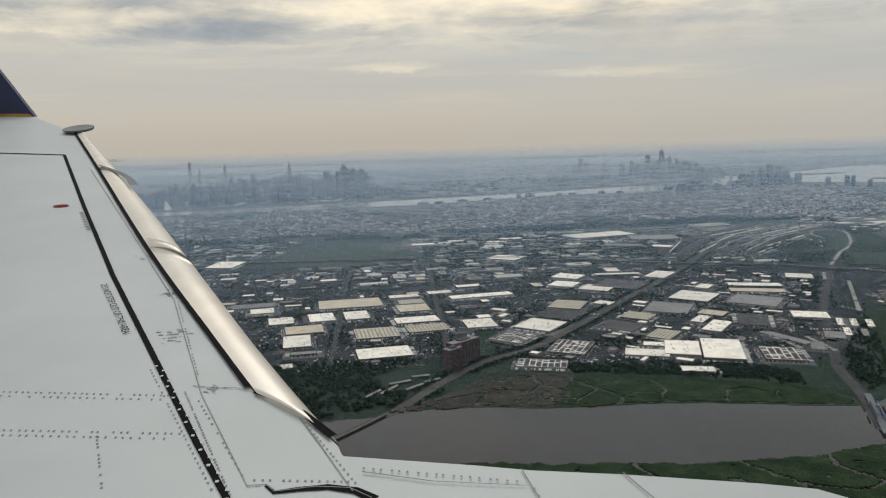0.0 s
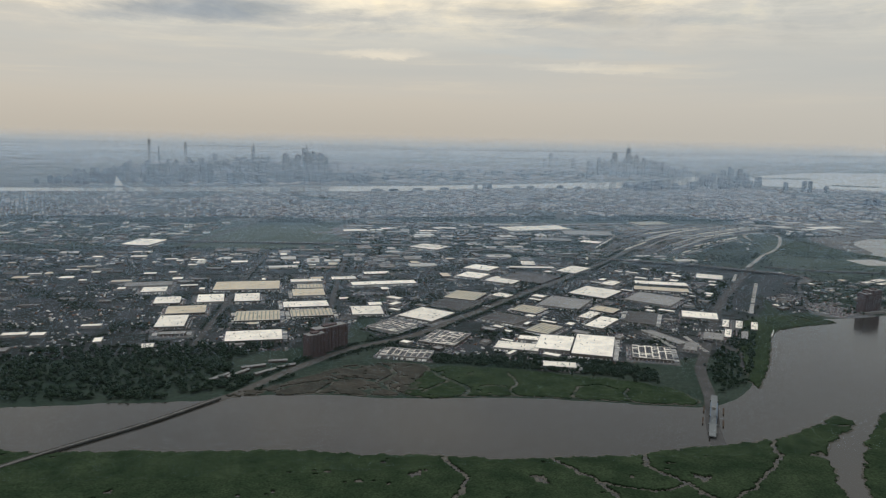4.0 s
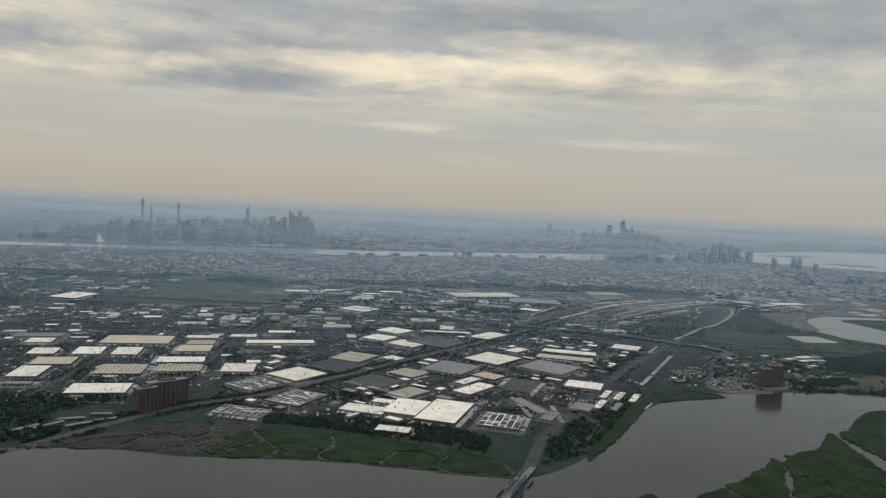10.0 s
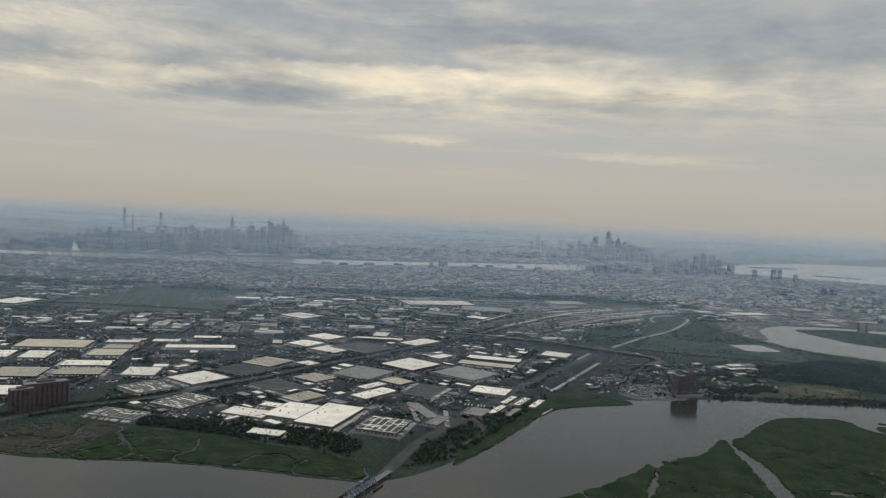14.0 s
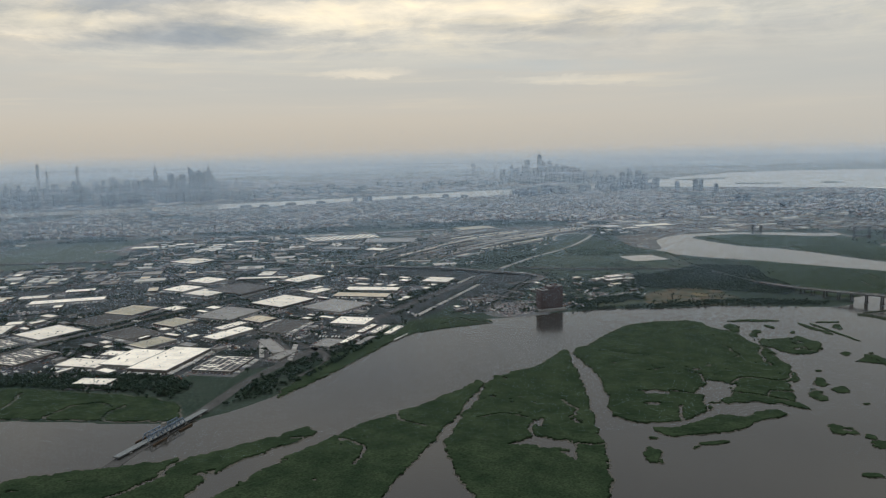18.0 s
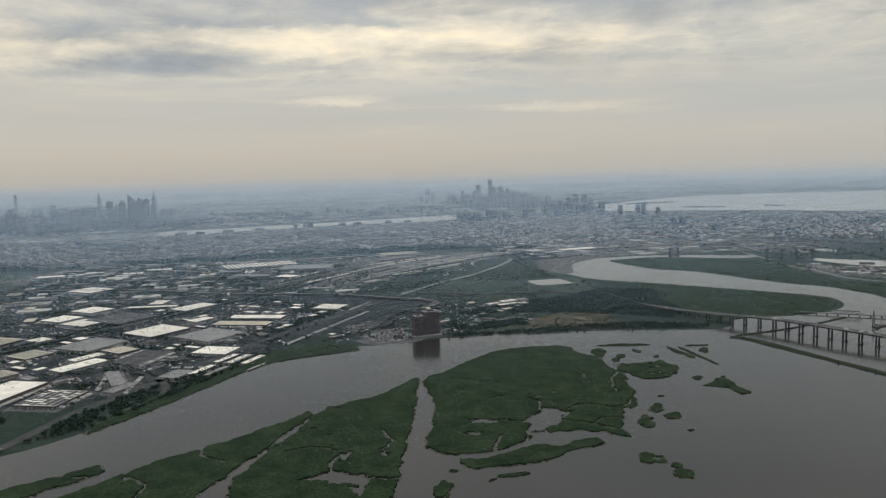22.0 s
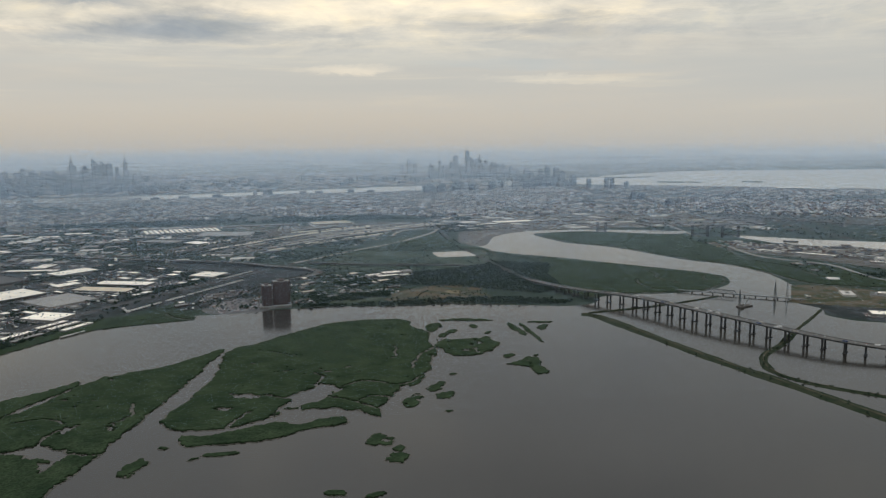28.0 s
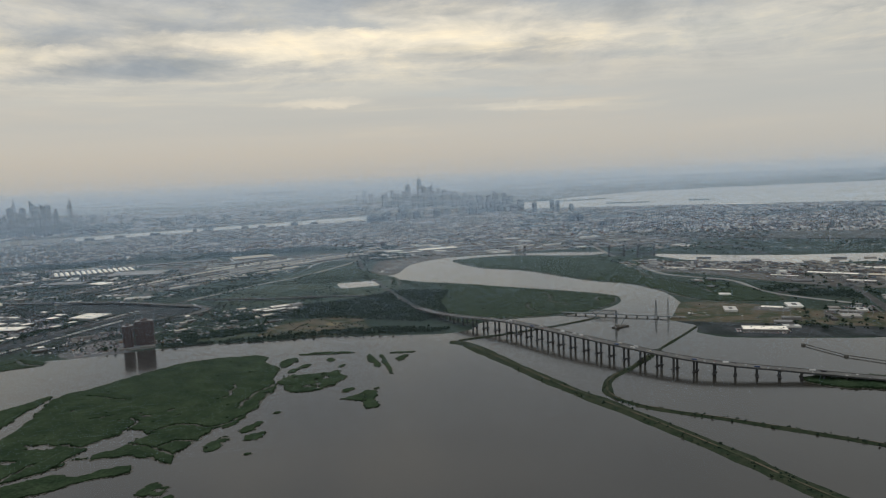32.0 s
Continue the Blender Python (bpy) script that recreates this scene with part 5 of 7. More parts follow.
wtc = skyscraper(1073, 2556, 15, 15, 97, "taper", False, 20, "tallest blue-grey glass tower, tapering to a mast")
part("mast", Mesh().cylinder(0, 0, 97, 112, 0.8, 0.25), STEEL, wtc)
skyscraper(-512, 2357, 7, 7, 101, "flat", True, 30, "very slender pale tower standing far above its neighbours")
skyscraper(-478, 2330, 6, 6, 84, "step", False, 30, "slender stepped tower dim in the haze")
skyscraper(-415, 2400, 7, 7, 92, "flat", True, 30, "slender pale tower dim in the haze")
skyscraper(-234, 2600, 10, 10, 96, "spire", False, 30, "stepped tower with a needle spire dim in the haze")
skyscraper(-53, 2544, 12, 12, 93, "spire", False, 30, "stepped stone tower with a tall mast dim in the haze")
for dx, dy, w, h, top in ((-26, 0, 12, 90, "slant"), (-12, -25, 14, 74, "flat"), (2, -15, 12, 82, "slant"), (20, -30, 13, 76, "flat"), (34, -10, 11, 66, "step"), (-44, -20, 13, 70, "flat"), (-62, 10, 11, 58, "flat"), (-78, -10, 14, 72, "flat")):
    skyscraper(dx - 12, 2150 + dy, w, w, h, top, False, 30)
for x, y, w, h, top in ((1222, 2107, 14, 57, "slant"), (1205, 2120, 13, 45, "flat"), (1246, 2100, 14, 50, "flat"), (1262, 2090, 13, 40, "flat"), (1180, 2130, 12, 36, "flat"), (1284, 2060, 16, 30, "flat"), (1315, 1882, 10, 30, "flat"), (1328, 1876, 9, 30, "flat"), (1355, 1845, 9, 20, "flat"), (1272, 1900, 10, 26, "flat"), (1150, 2135, 14, 30, "flat"), (1240, 1500, 12, 15, "flat"), (1225, 1510, 10, 17, "step")):
    skyscraper(x, y, w, w * 0.8, h, top, False, 15, group="waterfront towers across the town")
for x, y, w, h, top in ((1040, 2600, 13, 78, "flat"), (1098, 2600, 14, 76, "slant"), (1112, 2580, 12, 70, "step"), (1130, 2620, 13, 84, "spire"), (1020, 2560, 14, 58, "flat"), (1150, 2600, 16, 64, "step"), (1165, 2570, 14, 56, "flat"), (1000, 2590, 13, 50, "flat"), (985, 2610, 12, 62, "taper"), (960, 2640, 15, 46, "flat"), (1185, 2590, 14, 50, "flat"), (1210, 2610, 16, 46, "flat"), (929, 3051, 14, 60, "flat"), (955, 3060, 14, 44, "flat"), (900, 3040, 13, 38, "flat"), (1010, 2990, 14, 46, "step")):
    skyscraper(x, y, w, w, h, top, False, 20)
for i in range(130):  # the midtown mass
    x = RND.gauss(-230, 200)
    y = RND.uniform(2060, 2850) + 0.18 * x
    far = math.exp(-((x + 260) / 260) ** 2)
    h = (16 + 44 * far * RND.random() ** 1.2 + 10 * RND.random()) * (0.75 + 0.25 * (y - 2000) / 800)
    if x > 60:
        h *= 0.55
    skyscraper(x, y, RND.uniform(9, 20), RND.uniform(9, 18), h, RND.choice(("flat", "flat", "step", "step", "slant")), RND.random() < 0.3, 30)
CITY = Mesh()


def city_block(x, y, w, d, h, ang):
    CITY.box(x, y, far_rise(y), w, d, h, ang)
    if RND.random() < 0.5:
        CITY.box(x, y, far_rise(y) + h, w * 0.55, d * 0.55, h * 0.16, ang)


for i in range(420):  # the close-packed lower blocks of midtown
    x = RND.uniform(-660, 150)
    y = RND.uniform(1960, 2420) + 0.16 * (x + 200)
    k = math.exp(-((x + 300) / 300) ** 4)
    city_block(x, y, RND.uniform(6, 13), RND.uniform(6, 12), (9 + 42 * k * RND.random() ** 1.1) * RND.uniform(0.7, 1.2), 30)
for i in range(80):  # the close-packed lower tip
    x = RND.gauss(1085, 75)
    y = RND.uniform(2440, 2760)
    city_block(x, y, RND.uniform(6, 11), RND.uniform(6, 11), (10 + 38 * RND.random() ** 1.5) * math.exp(-((x - 1085) / 150) ** 2), 20)
for i in range(75):  # lower city between the two groups, and the lower tip
    x = RND.uniform(100, 1260)
    lo = 2170 + 0.22 * (x - 400) + (140 if x > 1000 else 0)
    y = RND.uniform(lo + 20, lo + 420)
    k = math.exp(-((x - 1100) / 110) ** 2)
    city_block(x, y, RND.uniform(10, 22), RND.uniform(10, 20), 7 + RND.random() * (12 + 45 * k), 20)
for i in range(60):  # lower towers east of the tallest one
    x = RND.uniform(1075, 1265)
    city_block(x, RND.uniform(2530, 2680), RND.uniform(6, 12), RND.uniform(6, 12), RND.uniform(12, 46) * (1.1 - (x - 1075) / 420), 20)
for i in range(90):  # the crowded streets behind the tip
    x = RND.uniform(1000, 1330)
    city_block(x, RND.uniform(2480, 2720), RND.uniform(7, 13), RND.uniform(6, 12), RND.uniform(14, 52) * (1.05 - abs(x - 1130) / 420), 20)
for i in range(36):  # blocks round the towers of the near waterfront
    x = RND.uniform(1120, 1275)
    city_block(x, 2125 - max(0, x - 1200) * 0.6 - RND.uniform(0, 60), RND.uniform(6, 12), RND.uniform(6, 10), RND.uniform(8, 30), 15)
tagged(part("city_blocks", CITY, TOWER), "close-packed lower blocks of the far city", "buildings", kind="stuff")
for i in range(46):  # waterfront blocks along the near shore
    x = RND.uniform(800, 1260)
    y = 1940 + (x - 750) * 0.36 - RND.uniform(10, 130)
    skyscraper(x, y, RND.uniform(9, 18), RND.uniform(8, 12), RND.uniform(7, 24), "flat", RND.random() < 0.4, 15, group="waterfront towers across the town")
for x, y, w, h in ((429, 1870, 10, 14), (441, 1872, 10, 13), (405, 1868, 8, 11), (-60, 1720, 22, 10), (150, 1765, 26, 7), (190, 1780, 20, 6), (250, 1800, 24, 7), (320, 1835, 22, 6), (520, 1900, 16, 7), (560, 1915, 18, 6), (640, 1915, 16, 8), (690, 1915, 18, 6), (1150, 1330, 8, 9), (1240, 1360, 9, 11), (1260, 1370, 8, 10), (1225, 1345, 9, 10)):
    skyscraper(x, y, w, 8, h, "flat", RND.random() < 0.5, 15, "mid-rise apartment block on the town's ridge", "apartment blocks of the town")

pyramid = thing("pyramid_tower", -467, 1882, 0, 20, "bright white pyramid-shaped apartment building on the far shore", "skyscraper")
part("shell", Mesh().add([(-9, -8, 0), (9, -8, 0), (9, 8, 0), (-9, 8, 0), (-5, 6, 24)], [(0, 1, 4), (1, 2, 4), (2, 3, 4), (3, 0, 4)]), WHITE_ROOF, pyramid)
for k, (x, y, a, b, ang) in enumerate(((1628, 2140, 85, 26, -32), (1690, 2110, 40, 16, -30), (1858, 2080, 60, 30, -40), (1640, 2480, 190, 30, 5), (1500, 2560, 160, 40, 20))):
    ca, sa = math.cos(radians(ang)), math.sin(radians(ang))
    ring = [(x + a / 2 * math.cos(q) * ca - b / 2 * math.sin(q) * sa, y + a / 2 * math.cos(q) * sa + b / 2 * math.sin(q) * ca) for q in (j * math.pi / 6 for j in range(12))]
    island = thing("harbour_island", x, y, 0, 0, "low wooded island in the far harbour", "island", "harbour islands")
    part("shore", Mesh().prism([(p - x, q - y) for p, q in ragged(ring, 6, 3, 130 + k)], 0, 2.2), LEAF, island)
row_of("WW", [(1770, 1740, 90, 30, 4.0, -40), (1810, 1690, 60, 20, 4.0, -40)])
tank = thing("water_tower", 349, 804, 0, 0, "small white water tower behind the warehouses", "water tower")
part("tank", Mesh().cylinder(0, 0, 5.2, 7.4, 1.5, 1.5, 14).cylinder(0, 0, 7.4, 8.0, 1.5, 0.2, 14), WHITE_ROOF, tank)
for a in range(4):
    part("leg", Mesh().beam((1.2 * math.cos(a * 1.571), 1.2 * math.sin(a * 1.571), 0), (1.0 * math.cos(a * 1.571), 1.0 * math.sin(a * 1.571), 5.2), 0.22), STEEL, tank)
# ---- the town of small houses, street by street ----
def town(ring, ang, pitch, label, keep=0.85, seed=3, block=(1.9, 3.4)):
    rs = np.random.RandomState(seed)
    xs, ys = [p[0] for p in ring], [p[1] for p in ring]
    cx, cy = (min(xs) + max(xs)) / 2, (min(ys) + max(ys)) / 2
    R = max(max(xs) - min(xs), max(ys) - min(ys)) * 0.75
    ca, sa = math.cos(radians(ang)), math.sin(radians(ang))
    us, vs = np.arange(-R, R, pitch[0]), np.arange(-R, R, pitch[1])
    U, W = np.meshgrid(us, vs)
    U, W = U.ravel(), W.ravel()
    U = U + rs.uniform(-0.6, 0.6, len(U))
    W = W + np.where((np.arange(len(W)) // len(us)) % 2 == 0, 1.2, -1.2) + rs.uniform(-0.3, 0.3, len(W))
    X, Y = cx + U * ca - W * sa, cy + U * sa + W * ca
    gap = np.array([noise.noise(Vector((x * 0.006, y * 0.006, seed))) for x, y in zip(X, Y)])
    ok = inside(ring, X, Y) & (rs.rand(len(X)) < keep) & (gap > -0.34)
    X, Y = X[ok], Y[ok]
    m = Mesh()
    for x, y in zip(X.tolist(), Y.tolist()):
        w, d, h = rs.uniform(*block), rs.uniform(3.0, 4.6), rs.uniform(1.5, 2.9)
        if rs.rand() < 0.06:
            w, d, h = w * 2.4, d * 1.6, h * 1.5
        z = far_rise(y)
        if rs.rand() < 0.5:
            m.box(x, y, z, w, d, h, ang)
        else:
            c2, s2 = ca, sa
            q = [(a * w / 2, b * d / 2) for a, b in ((-1, -1), (1, -1), (1, 1), (-1, 1))]
            base = [(x + a * c2 - b * s2, y + a * s2 + b * c2) for a, b in q]
            r0, r1 = (x + d / 2 * s2, y - d / 2 * c2), (x - d / 2 * s2, y + d / 2 * c2)
            m.add([(a, b, z) for a, b in base] + [(a, b, z + h * 0.75) for a, b in base] + [(*r0, z + h * 1.1), (*r1, z + h * 1.1)],
                  [(0, 1, 5, 4), (1, 2, 6, 5), (2, 3, 7, 6), (3, 0, 4, 7), (5, 6, 9, 8), (7, 4, 8, 9), (4, 5, 8), (6, 7, 9)])
    return tagged(part("town_houses", m, HOUSE), label, "houses", kind="stuff")


town([(-420, 1230), (100, 1235), (420, 1260), (690, 1300), (800, 1400), (1000, 1480), (1200, 1600), (1250, 2010), (1000, 2050), (880, 1960), (750, 1900), (545, 1895), (400, 1855), (220, 1770), (-50, 1715), (-420, 1690)], 22, (4.6, 7.6), "thousands of small brick and frame houses in street rows", 0.9, 3)
town([(1010, 1250), (1250, 1150), (1500, 1000), (2000, 760), (2500, 640), (2500, 1250), (2050, 1560), (1820, 1740), (1660, 1860), (1420, 2010), (1270, 1990), (1200, 1580), (1020, 1460)], 10, (7.0, 9.0), "low houses and sheds of the far town", 0.75, 4, (2.2, 4.5))
town([(-600, 1880), (-100, 1960), (400, 2080), (850, 2250), (1150, 2420), (1200, 2900), (600, 3300), (-700, 3200)], 30, (14, 18), "dim low blocks of the far city", 0.8, 5, (7, 13))
town([(-1500, 1240), (-430, 1235), (-430, 1690), (-1500, 1600)], 22, (7.6, 10), "small houses of the town farther along the ridge", 0.85, 6)

town([(690, 1295), (735, 1235), (860, 1225), (1000, 1235), (1020, 1260), (1020, 1460), (1000, 1475), (800, 1395)], 22, (4.6, 7.6), "small houses on the slope behind the river bend", 0.86, 7)

take(707, 806, 62, 56, 0)
take(690, 1030, 64, 84, -20)
take(640, 925, 26, 150, -38)
# ---- trees ----
def crown_arrays(seed, lumps, r, squash=0.8):
    """An uneven crown of many small leaf clumps round a few limbs: corners and faces about the origin."""
    rs = np.random.RandomState(seed)
    V, F = [], []
    for _ in range(lumps):
        a, q = rs.uniform(0, 2 * np.pi), rs.uniform(0.0, 1.0) ** 0.6
        c = np.array([np.cos(a) * r * 0.62 * q, np.sin(a) * r * 0.62 * q, r * squash * rs.uniform(-0.5, 0.75) * (1.15 - 0.6 * q)])
        s = r * rs.uniform(0.26, 0.46)
        ring = rs.uniform(0.65, 1.25, 5)
        k = len(V)
        V.append(c + (rs.uniform(-0.2, 0.2) * s, rs.uniform(-0.2, 0.2) * s, s * rs.uniform(0.7, 1.1)))
        for i in range(5):
            b = i * 2 * np.pi / 5 + rs.uniform(-0.3, 0.3)
            V.append(c + (np.cos(b) * s * ring[i], np.sin(b) * s * ring[i], rs.uniform(-0.3, 0.25) * s))
        V.append(c + (0, 0, -s * 0.6))
        for i in range(5):
            F.append((k, k + 1 + i, k + 1 + (i + 1) % 5))
            F.append((k + 6, k + 1 + (i + 1) % 5, k + 1 + i))
    return np.array(V), np.array(F)


CROWNS = [crown_arrays(100 + i, 11, 1.0) for i in range(6)]
SMALL = [crown_arrays(200 + i, 5, 1.0) for i in range(6)]


def woods(name, X, Y, R, label, kinds=None, seed=1, lift=0.75, category="trees"):
    """One mesh of many uneven crowns on short trunks."""
    rs = np.random.RandomState(seed)
    kinds = kinds or CROWNS
    VV, FF, k = [], [], 0
    for x, y, r in zip(X, Y, R):
        v, f = kinds[rs.randint(len(kinds))]
        a = rs.uniform(0, 2 * np.pi)
        ca, sa = np.cos(a), np.sin(a)
        sc = r * rs.uniform(0.85, 1.15, 3)
        p = v * sc
        p = np.stack([p[:, 0] * ca - p[:, 1] * sa + x, p[:, 0] * sa + p[:, 1] * ca + y, p[:, 2] + r * lift + far_rise(y)], 1)
        VV.append(p)
        FF.append(f + k)
        k += len(p)
    V, F = np.concatenate(VV), np.concatenate(FF)
    me = bpy.data.meshes.new(name)
    me.vertices.add(len(V))
    me.vertices.foreach_set("co", V.astype(np.float32).ravel())
    me.loops.add(len(F) * 3)
    me.loops.foreach_set("vertex_index", F.astype(np.int32).ravel())
    me.polygons.add(len(F))
    me.polygons.foreach_set("loop_start", np.arange(0, len(F) * 3, 3, dtype=np.int32))
    me.update()
    me.validate()
    return tagged(part(name, me, LEAF), label, category, kind="stuff")


def scatter(ring, count, seed, clump=0.0, margin=1.0, scale=0.02):
    rs = np.random.RandomState(seed)
    xs, ys = [p[0] for p in ring], [p[1] for p in ring]
    X, Y = rs.uniform(min(xs), max(xs), count * 3), rs.uniform(min(ys), max(ys), count * 3)
    ok = inside(ring, X, Y)
    X, Y = X[ok], Y[ok]
    if clump:
        g = np.array([noise.noise(Vector((x * scale, y * scale, seed * 1.7))) for x, y in zip(X, Y)])
        ok = g > clump
        X, Y = X[ok], Y[ok]
    keep = np.array([is_free(x, y, margin) for x, y in zip(X, Y)], bool) & ~(inside(RIVER, X, Y) | inside(INLET, X, Y) | inside(POND, X, Y) | inside(HUDSON, X, Y))
    return X[keep][:count], Y[keep][:count]


def wood_zone(ring, count, r, label, seed, clump=0.0, margin=0.8, kinds=None, scale=0.02):
    X, Y = scatter(ring, count, seed, clump, margin, scale)
    rs = np.random.RandomState(seed)
    if len(X):
        woods("woods", X, Y, rs.uniform(r[0], r[1], len(X)), label, kinds, seed)


wood_zone([(-200, 400), (-22, 400), (30, 425), (8, 445), (5, 470), (40, 500), (20, 505), (-200, 490)], 1500, (1.6, 2.6), "dense dark green riverside wood", 41)
wood_zone([(130, 455), (180, 440), (250, 415), (262, 402), (270, 425), (255, 445), (180, 465), (135, 470)], 650, (1.2, 2.0), "dark belt of trees above the reed bank", 42)
wood_zone([(290, 385), (320, 402), (350, 452), (385, 510), (400, 535), (380, 520), (345, 480), (300, 430)], 550, (1.2, 2.0), "belt of bushes and trees along the river bank", 43)
wood_zone([(612, 642), (680, 612), (735, 575), (762, 600), (768, 660), (788, 722), (742, 742), (684, 706), (640, 694), (606, 684)], 3400, (0.9, 1.7), "dark wood on the river bend", 44, margin=0.5, kinds=SMALL)
wood_zone([(540, 557), (610, 553), (660, 553), (740, 532), (752, 542), (705, 566), (660, 570), (610, 566), (545, 568)], 800, (0.8, 1.5), "trees and bushes along the riverside", 45, 0.0)
wood_zone([(560, 720), (640, 700), (760, 800), (740, 860), (680, 960), (640, 880)], 700, (0.7, 1.3), "reeds and low trees behind the river bend", 46, 0.1, kinds=SMALL)
wood_zone(ZONE_LEFT, 5200, (1.0, 2.1), "street trees and thickets between the warehouses", 47, 0.2, 0.2, SMALL, 0.03)
wood_zone(ZONE_MID, 3000, (1.0, 2.0), "street trees and thickets between the warehouses", 48, 0.2, 0.2, SMALL, 0.034)
wood_zone(ZONE_HOTEL, 700, (0.7, 1.4), "small trees round the hotel", 59, 0.0, 0.5, SMALL, 0.05)
wood_zone([(540, 690), (760, 560), (800, 760), (740, 860), (690, 1000), (600, 900)], 1500, (0.6, 1.4), "scrub and young trees behind the river bend", 61, 0.08, 0.3, SMALL, 0.02)
RAILWAY = curve_through(RAIL_LINE, 1.0)
for side in (-1, 1):  # the dark thickets on both sides of the railway
    px, py = [], []
    for a, b in zip(RAILWAY[:-1], RAILWAY[1:]):
        d = (b - a).normalized()
        for _ in range(2):
            q = a + Vector((-d.y, d.x, 0)) * side * (5.4 + abs(RND.gauss(0, 2.0)))
            if 410 < q.y < 900 and noise.noise(Vector((q.x * 0.03, q.y * 0.03, side * 3.0))) > -0.25 and is_free(q.x, q.y, -2.6):
                px.append(q.x)
                py.append(q.y)
    woods("woods", px, py, [RND.uniform(0.8, 1.6) for _ in px], "dark thicket along the railway cutting", SMALL, 58 + side)
wood_zone([(330, 780), (370, 760), (420, 720), (440, 660), (460, 690), (430, 750), (380, 800)], 260, (1.2, 2.0), "thicket beside the truck yards", 49)
wood_zone([(-350, 880), (60, 860), (300, 840), (560, 770), (620, 900), (600, 980), (420, 900), (260, 930), (0, 915), (-350, 935)], 2600, (1.2, 2.2), "tree belt along the elevated highway", 50, -0.15, kinds=SMALL)
wood_zone([(-450, 1165), (100, 1160), (300, 1175), (420, 1200), (700, 1200), (800, 1150), (820, 1250), (700, 1320), (420, 1265), (100, 1240), (-450, 1235)], 2600, (1.6, 2.8), "dark tree belt below the town's ridge", 51, -0.15)
wood_zone([(-420, 1240), (420, 1270), (1000, 1480), (1250, 2000), (750, 1900), (-50, 1715), (-420, 1680)], 6500, (1.4, 2.4), "trees between the town's houses", 52, -0.2, kinds=SMALL, scale=0.008)
wood_zone([(960, 440), (1500, 330), (2400, 500), (2400, 1200), (1800, 1700), (1300, 1900), (1020, 1300), (1010, 640)], 4200, (1.6, 3.2), "trees between the far yards and houses", 53, 0.05, kinds=SMALL, scale=0.006)
wood_zone([(-480, 920), (-130, 940), (-100, 1165), (-480, 1165)], 1500, (1.2, 2.2), "thickets beside the meadow", 64, 0.0, kinds=SMALL)
wood_zone([(950, 440), (1100, 400), (1500, 330), (1700, 500), (1300, 740), (1060, 860), (1000, 640)], 420, (0.8, 1.6), "scrub and trees between the riverside works", 65, 0.15, 0.5, SMALL, 0.03)
wood_zone([(905, 500), (950, 480), (988, 457), (1028, 426), (1150, 368), (1148, 360), (1024, 417), (984, 448), (946, 470), (902, 490)], 520, (0.8, 1.5), "dark hedge of trees along the far shore", 66, -0.3)
wood_zone([(1038, 592), (1048, 558), (1070, 514), (1112, 478), (1162, 520), (1112, 582), (1062, 612)], 620, (1.1, 2.0), "dark trees between the reeds and the freight yards", 67, -0.1)
wood_zone([(556, 563), (600, 569), (612, 590), (618, 640), (590, 664), (556, 640), (546, 600)], 800, (1.0, 1.9), "dark trees round the fields by the river", 68, 0.02, 0.5, None, 0.035)
wood_zone([(611, 570), (618, 602), (639, 622), (673, 631), (692, 608), (687, 562), (657, 553)], 170, (0.5, 1.0), "bushes on the brown field by the river", 71, 0.02, 0.5, None, 0.06)
wood_zone([(392, 578), (410, 652), (438, 682), (470, 714), (436, 636), (402, 578)], 380, (1.0, 1.9), "dark thicket between the halls and the truck yard", 69)
wood_zone([(240, 700), (262, 690), (300, 620), (320, 580), (312, 572), (290, 604), (256, 664)], 200, (1.0, 1.8), "dark thicket between warehouses", 70)
wood_zone([(700, 1000), (760, 1010), (830, 1030), (760, 1130), (720, 1150)], 300, (1.4, 2.4), "trees by the looping road", 54)
wood_zone([(80, 920), (260, 920), (420, 900), (520, 960), (480, 1060), (300, 1140), (90, 1160)], 2600, (1.2, 2.2), "thickets round the freight sheds", 55, 0.0)
sx, sy = [], []
for name, pts, w, label in ROADS[1:8]:
    for p in curve_through(pts, 2.2):
        for side in (-1, 1):
            if noise.noise(Vector((p.x * 0.03, p.y * 0.03, side * 4.0))) > -0.05:
                qx, qy = p.x + side * (w / 2 + RND.uniform(0.8, 3.0)), p.y + RND.uniform(-1.5, 1.5)
                if is_free(qx, qy, -2.0):
                    sx.append(qx)
                    sy.append(qy)
for hx, hy, hw, hd, hang in HALLS:
    if hy < 820 and RND.random() < 0.6:
        ca, sa = math.cos(radians(hang)), math.sin(radians(hang))
        side = RND.choice((-1, 1))
        for k in range(int(hw / 1.1)):
            u, v = -hw / 2 + k * 1.1, side * (hd / 2 + RND.uniform(4.0, 7.0))
            qx, qy = hx + u * ca - v * sa, hy + u * sa + v * ca
            if is_free(qx, qy, 1.0):
                sx.append(qx)
                sy.append(qy)
woods("street_trees", sx, sy, [RND.uniform(0.8, 1.7) for _ in sx], "dark green trees lining the streets and yards", SMALL, 63)
bx, by = [], []
for line, spread in zip(DIKES[:2], (4.0, 2.2)):
    for p in line:
        for _ in range(5):
            if RND.random() < 0.6 + 0.4 * noise.noise(Vector((p.x * 0.03, p.y * 0.03, 5))):
                bx.append(p.x + RND.uniform(-spread, spread))
                by.append(p.y + RND.uniform(-1.6, 1.6))
woods("bushes", bx, by, [RND.uniform(0.35, 0.95) for _ in bx], "bushes growing on the dikes", None, 57, 0.9, "bushes")

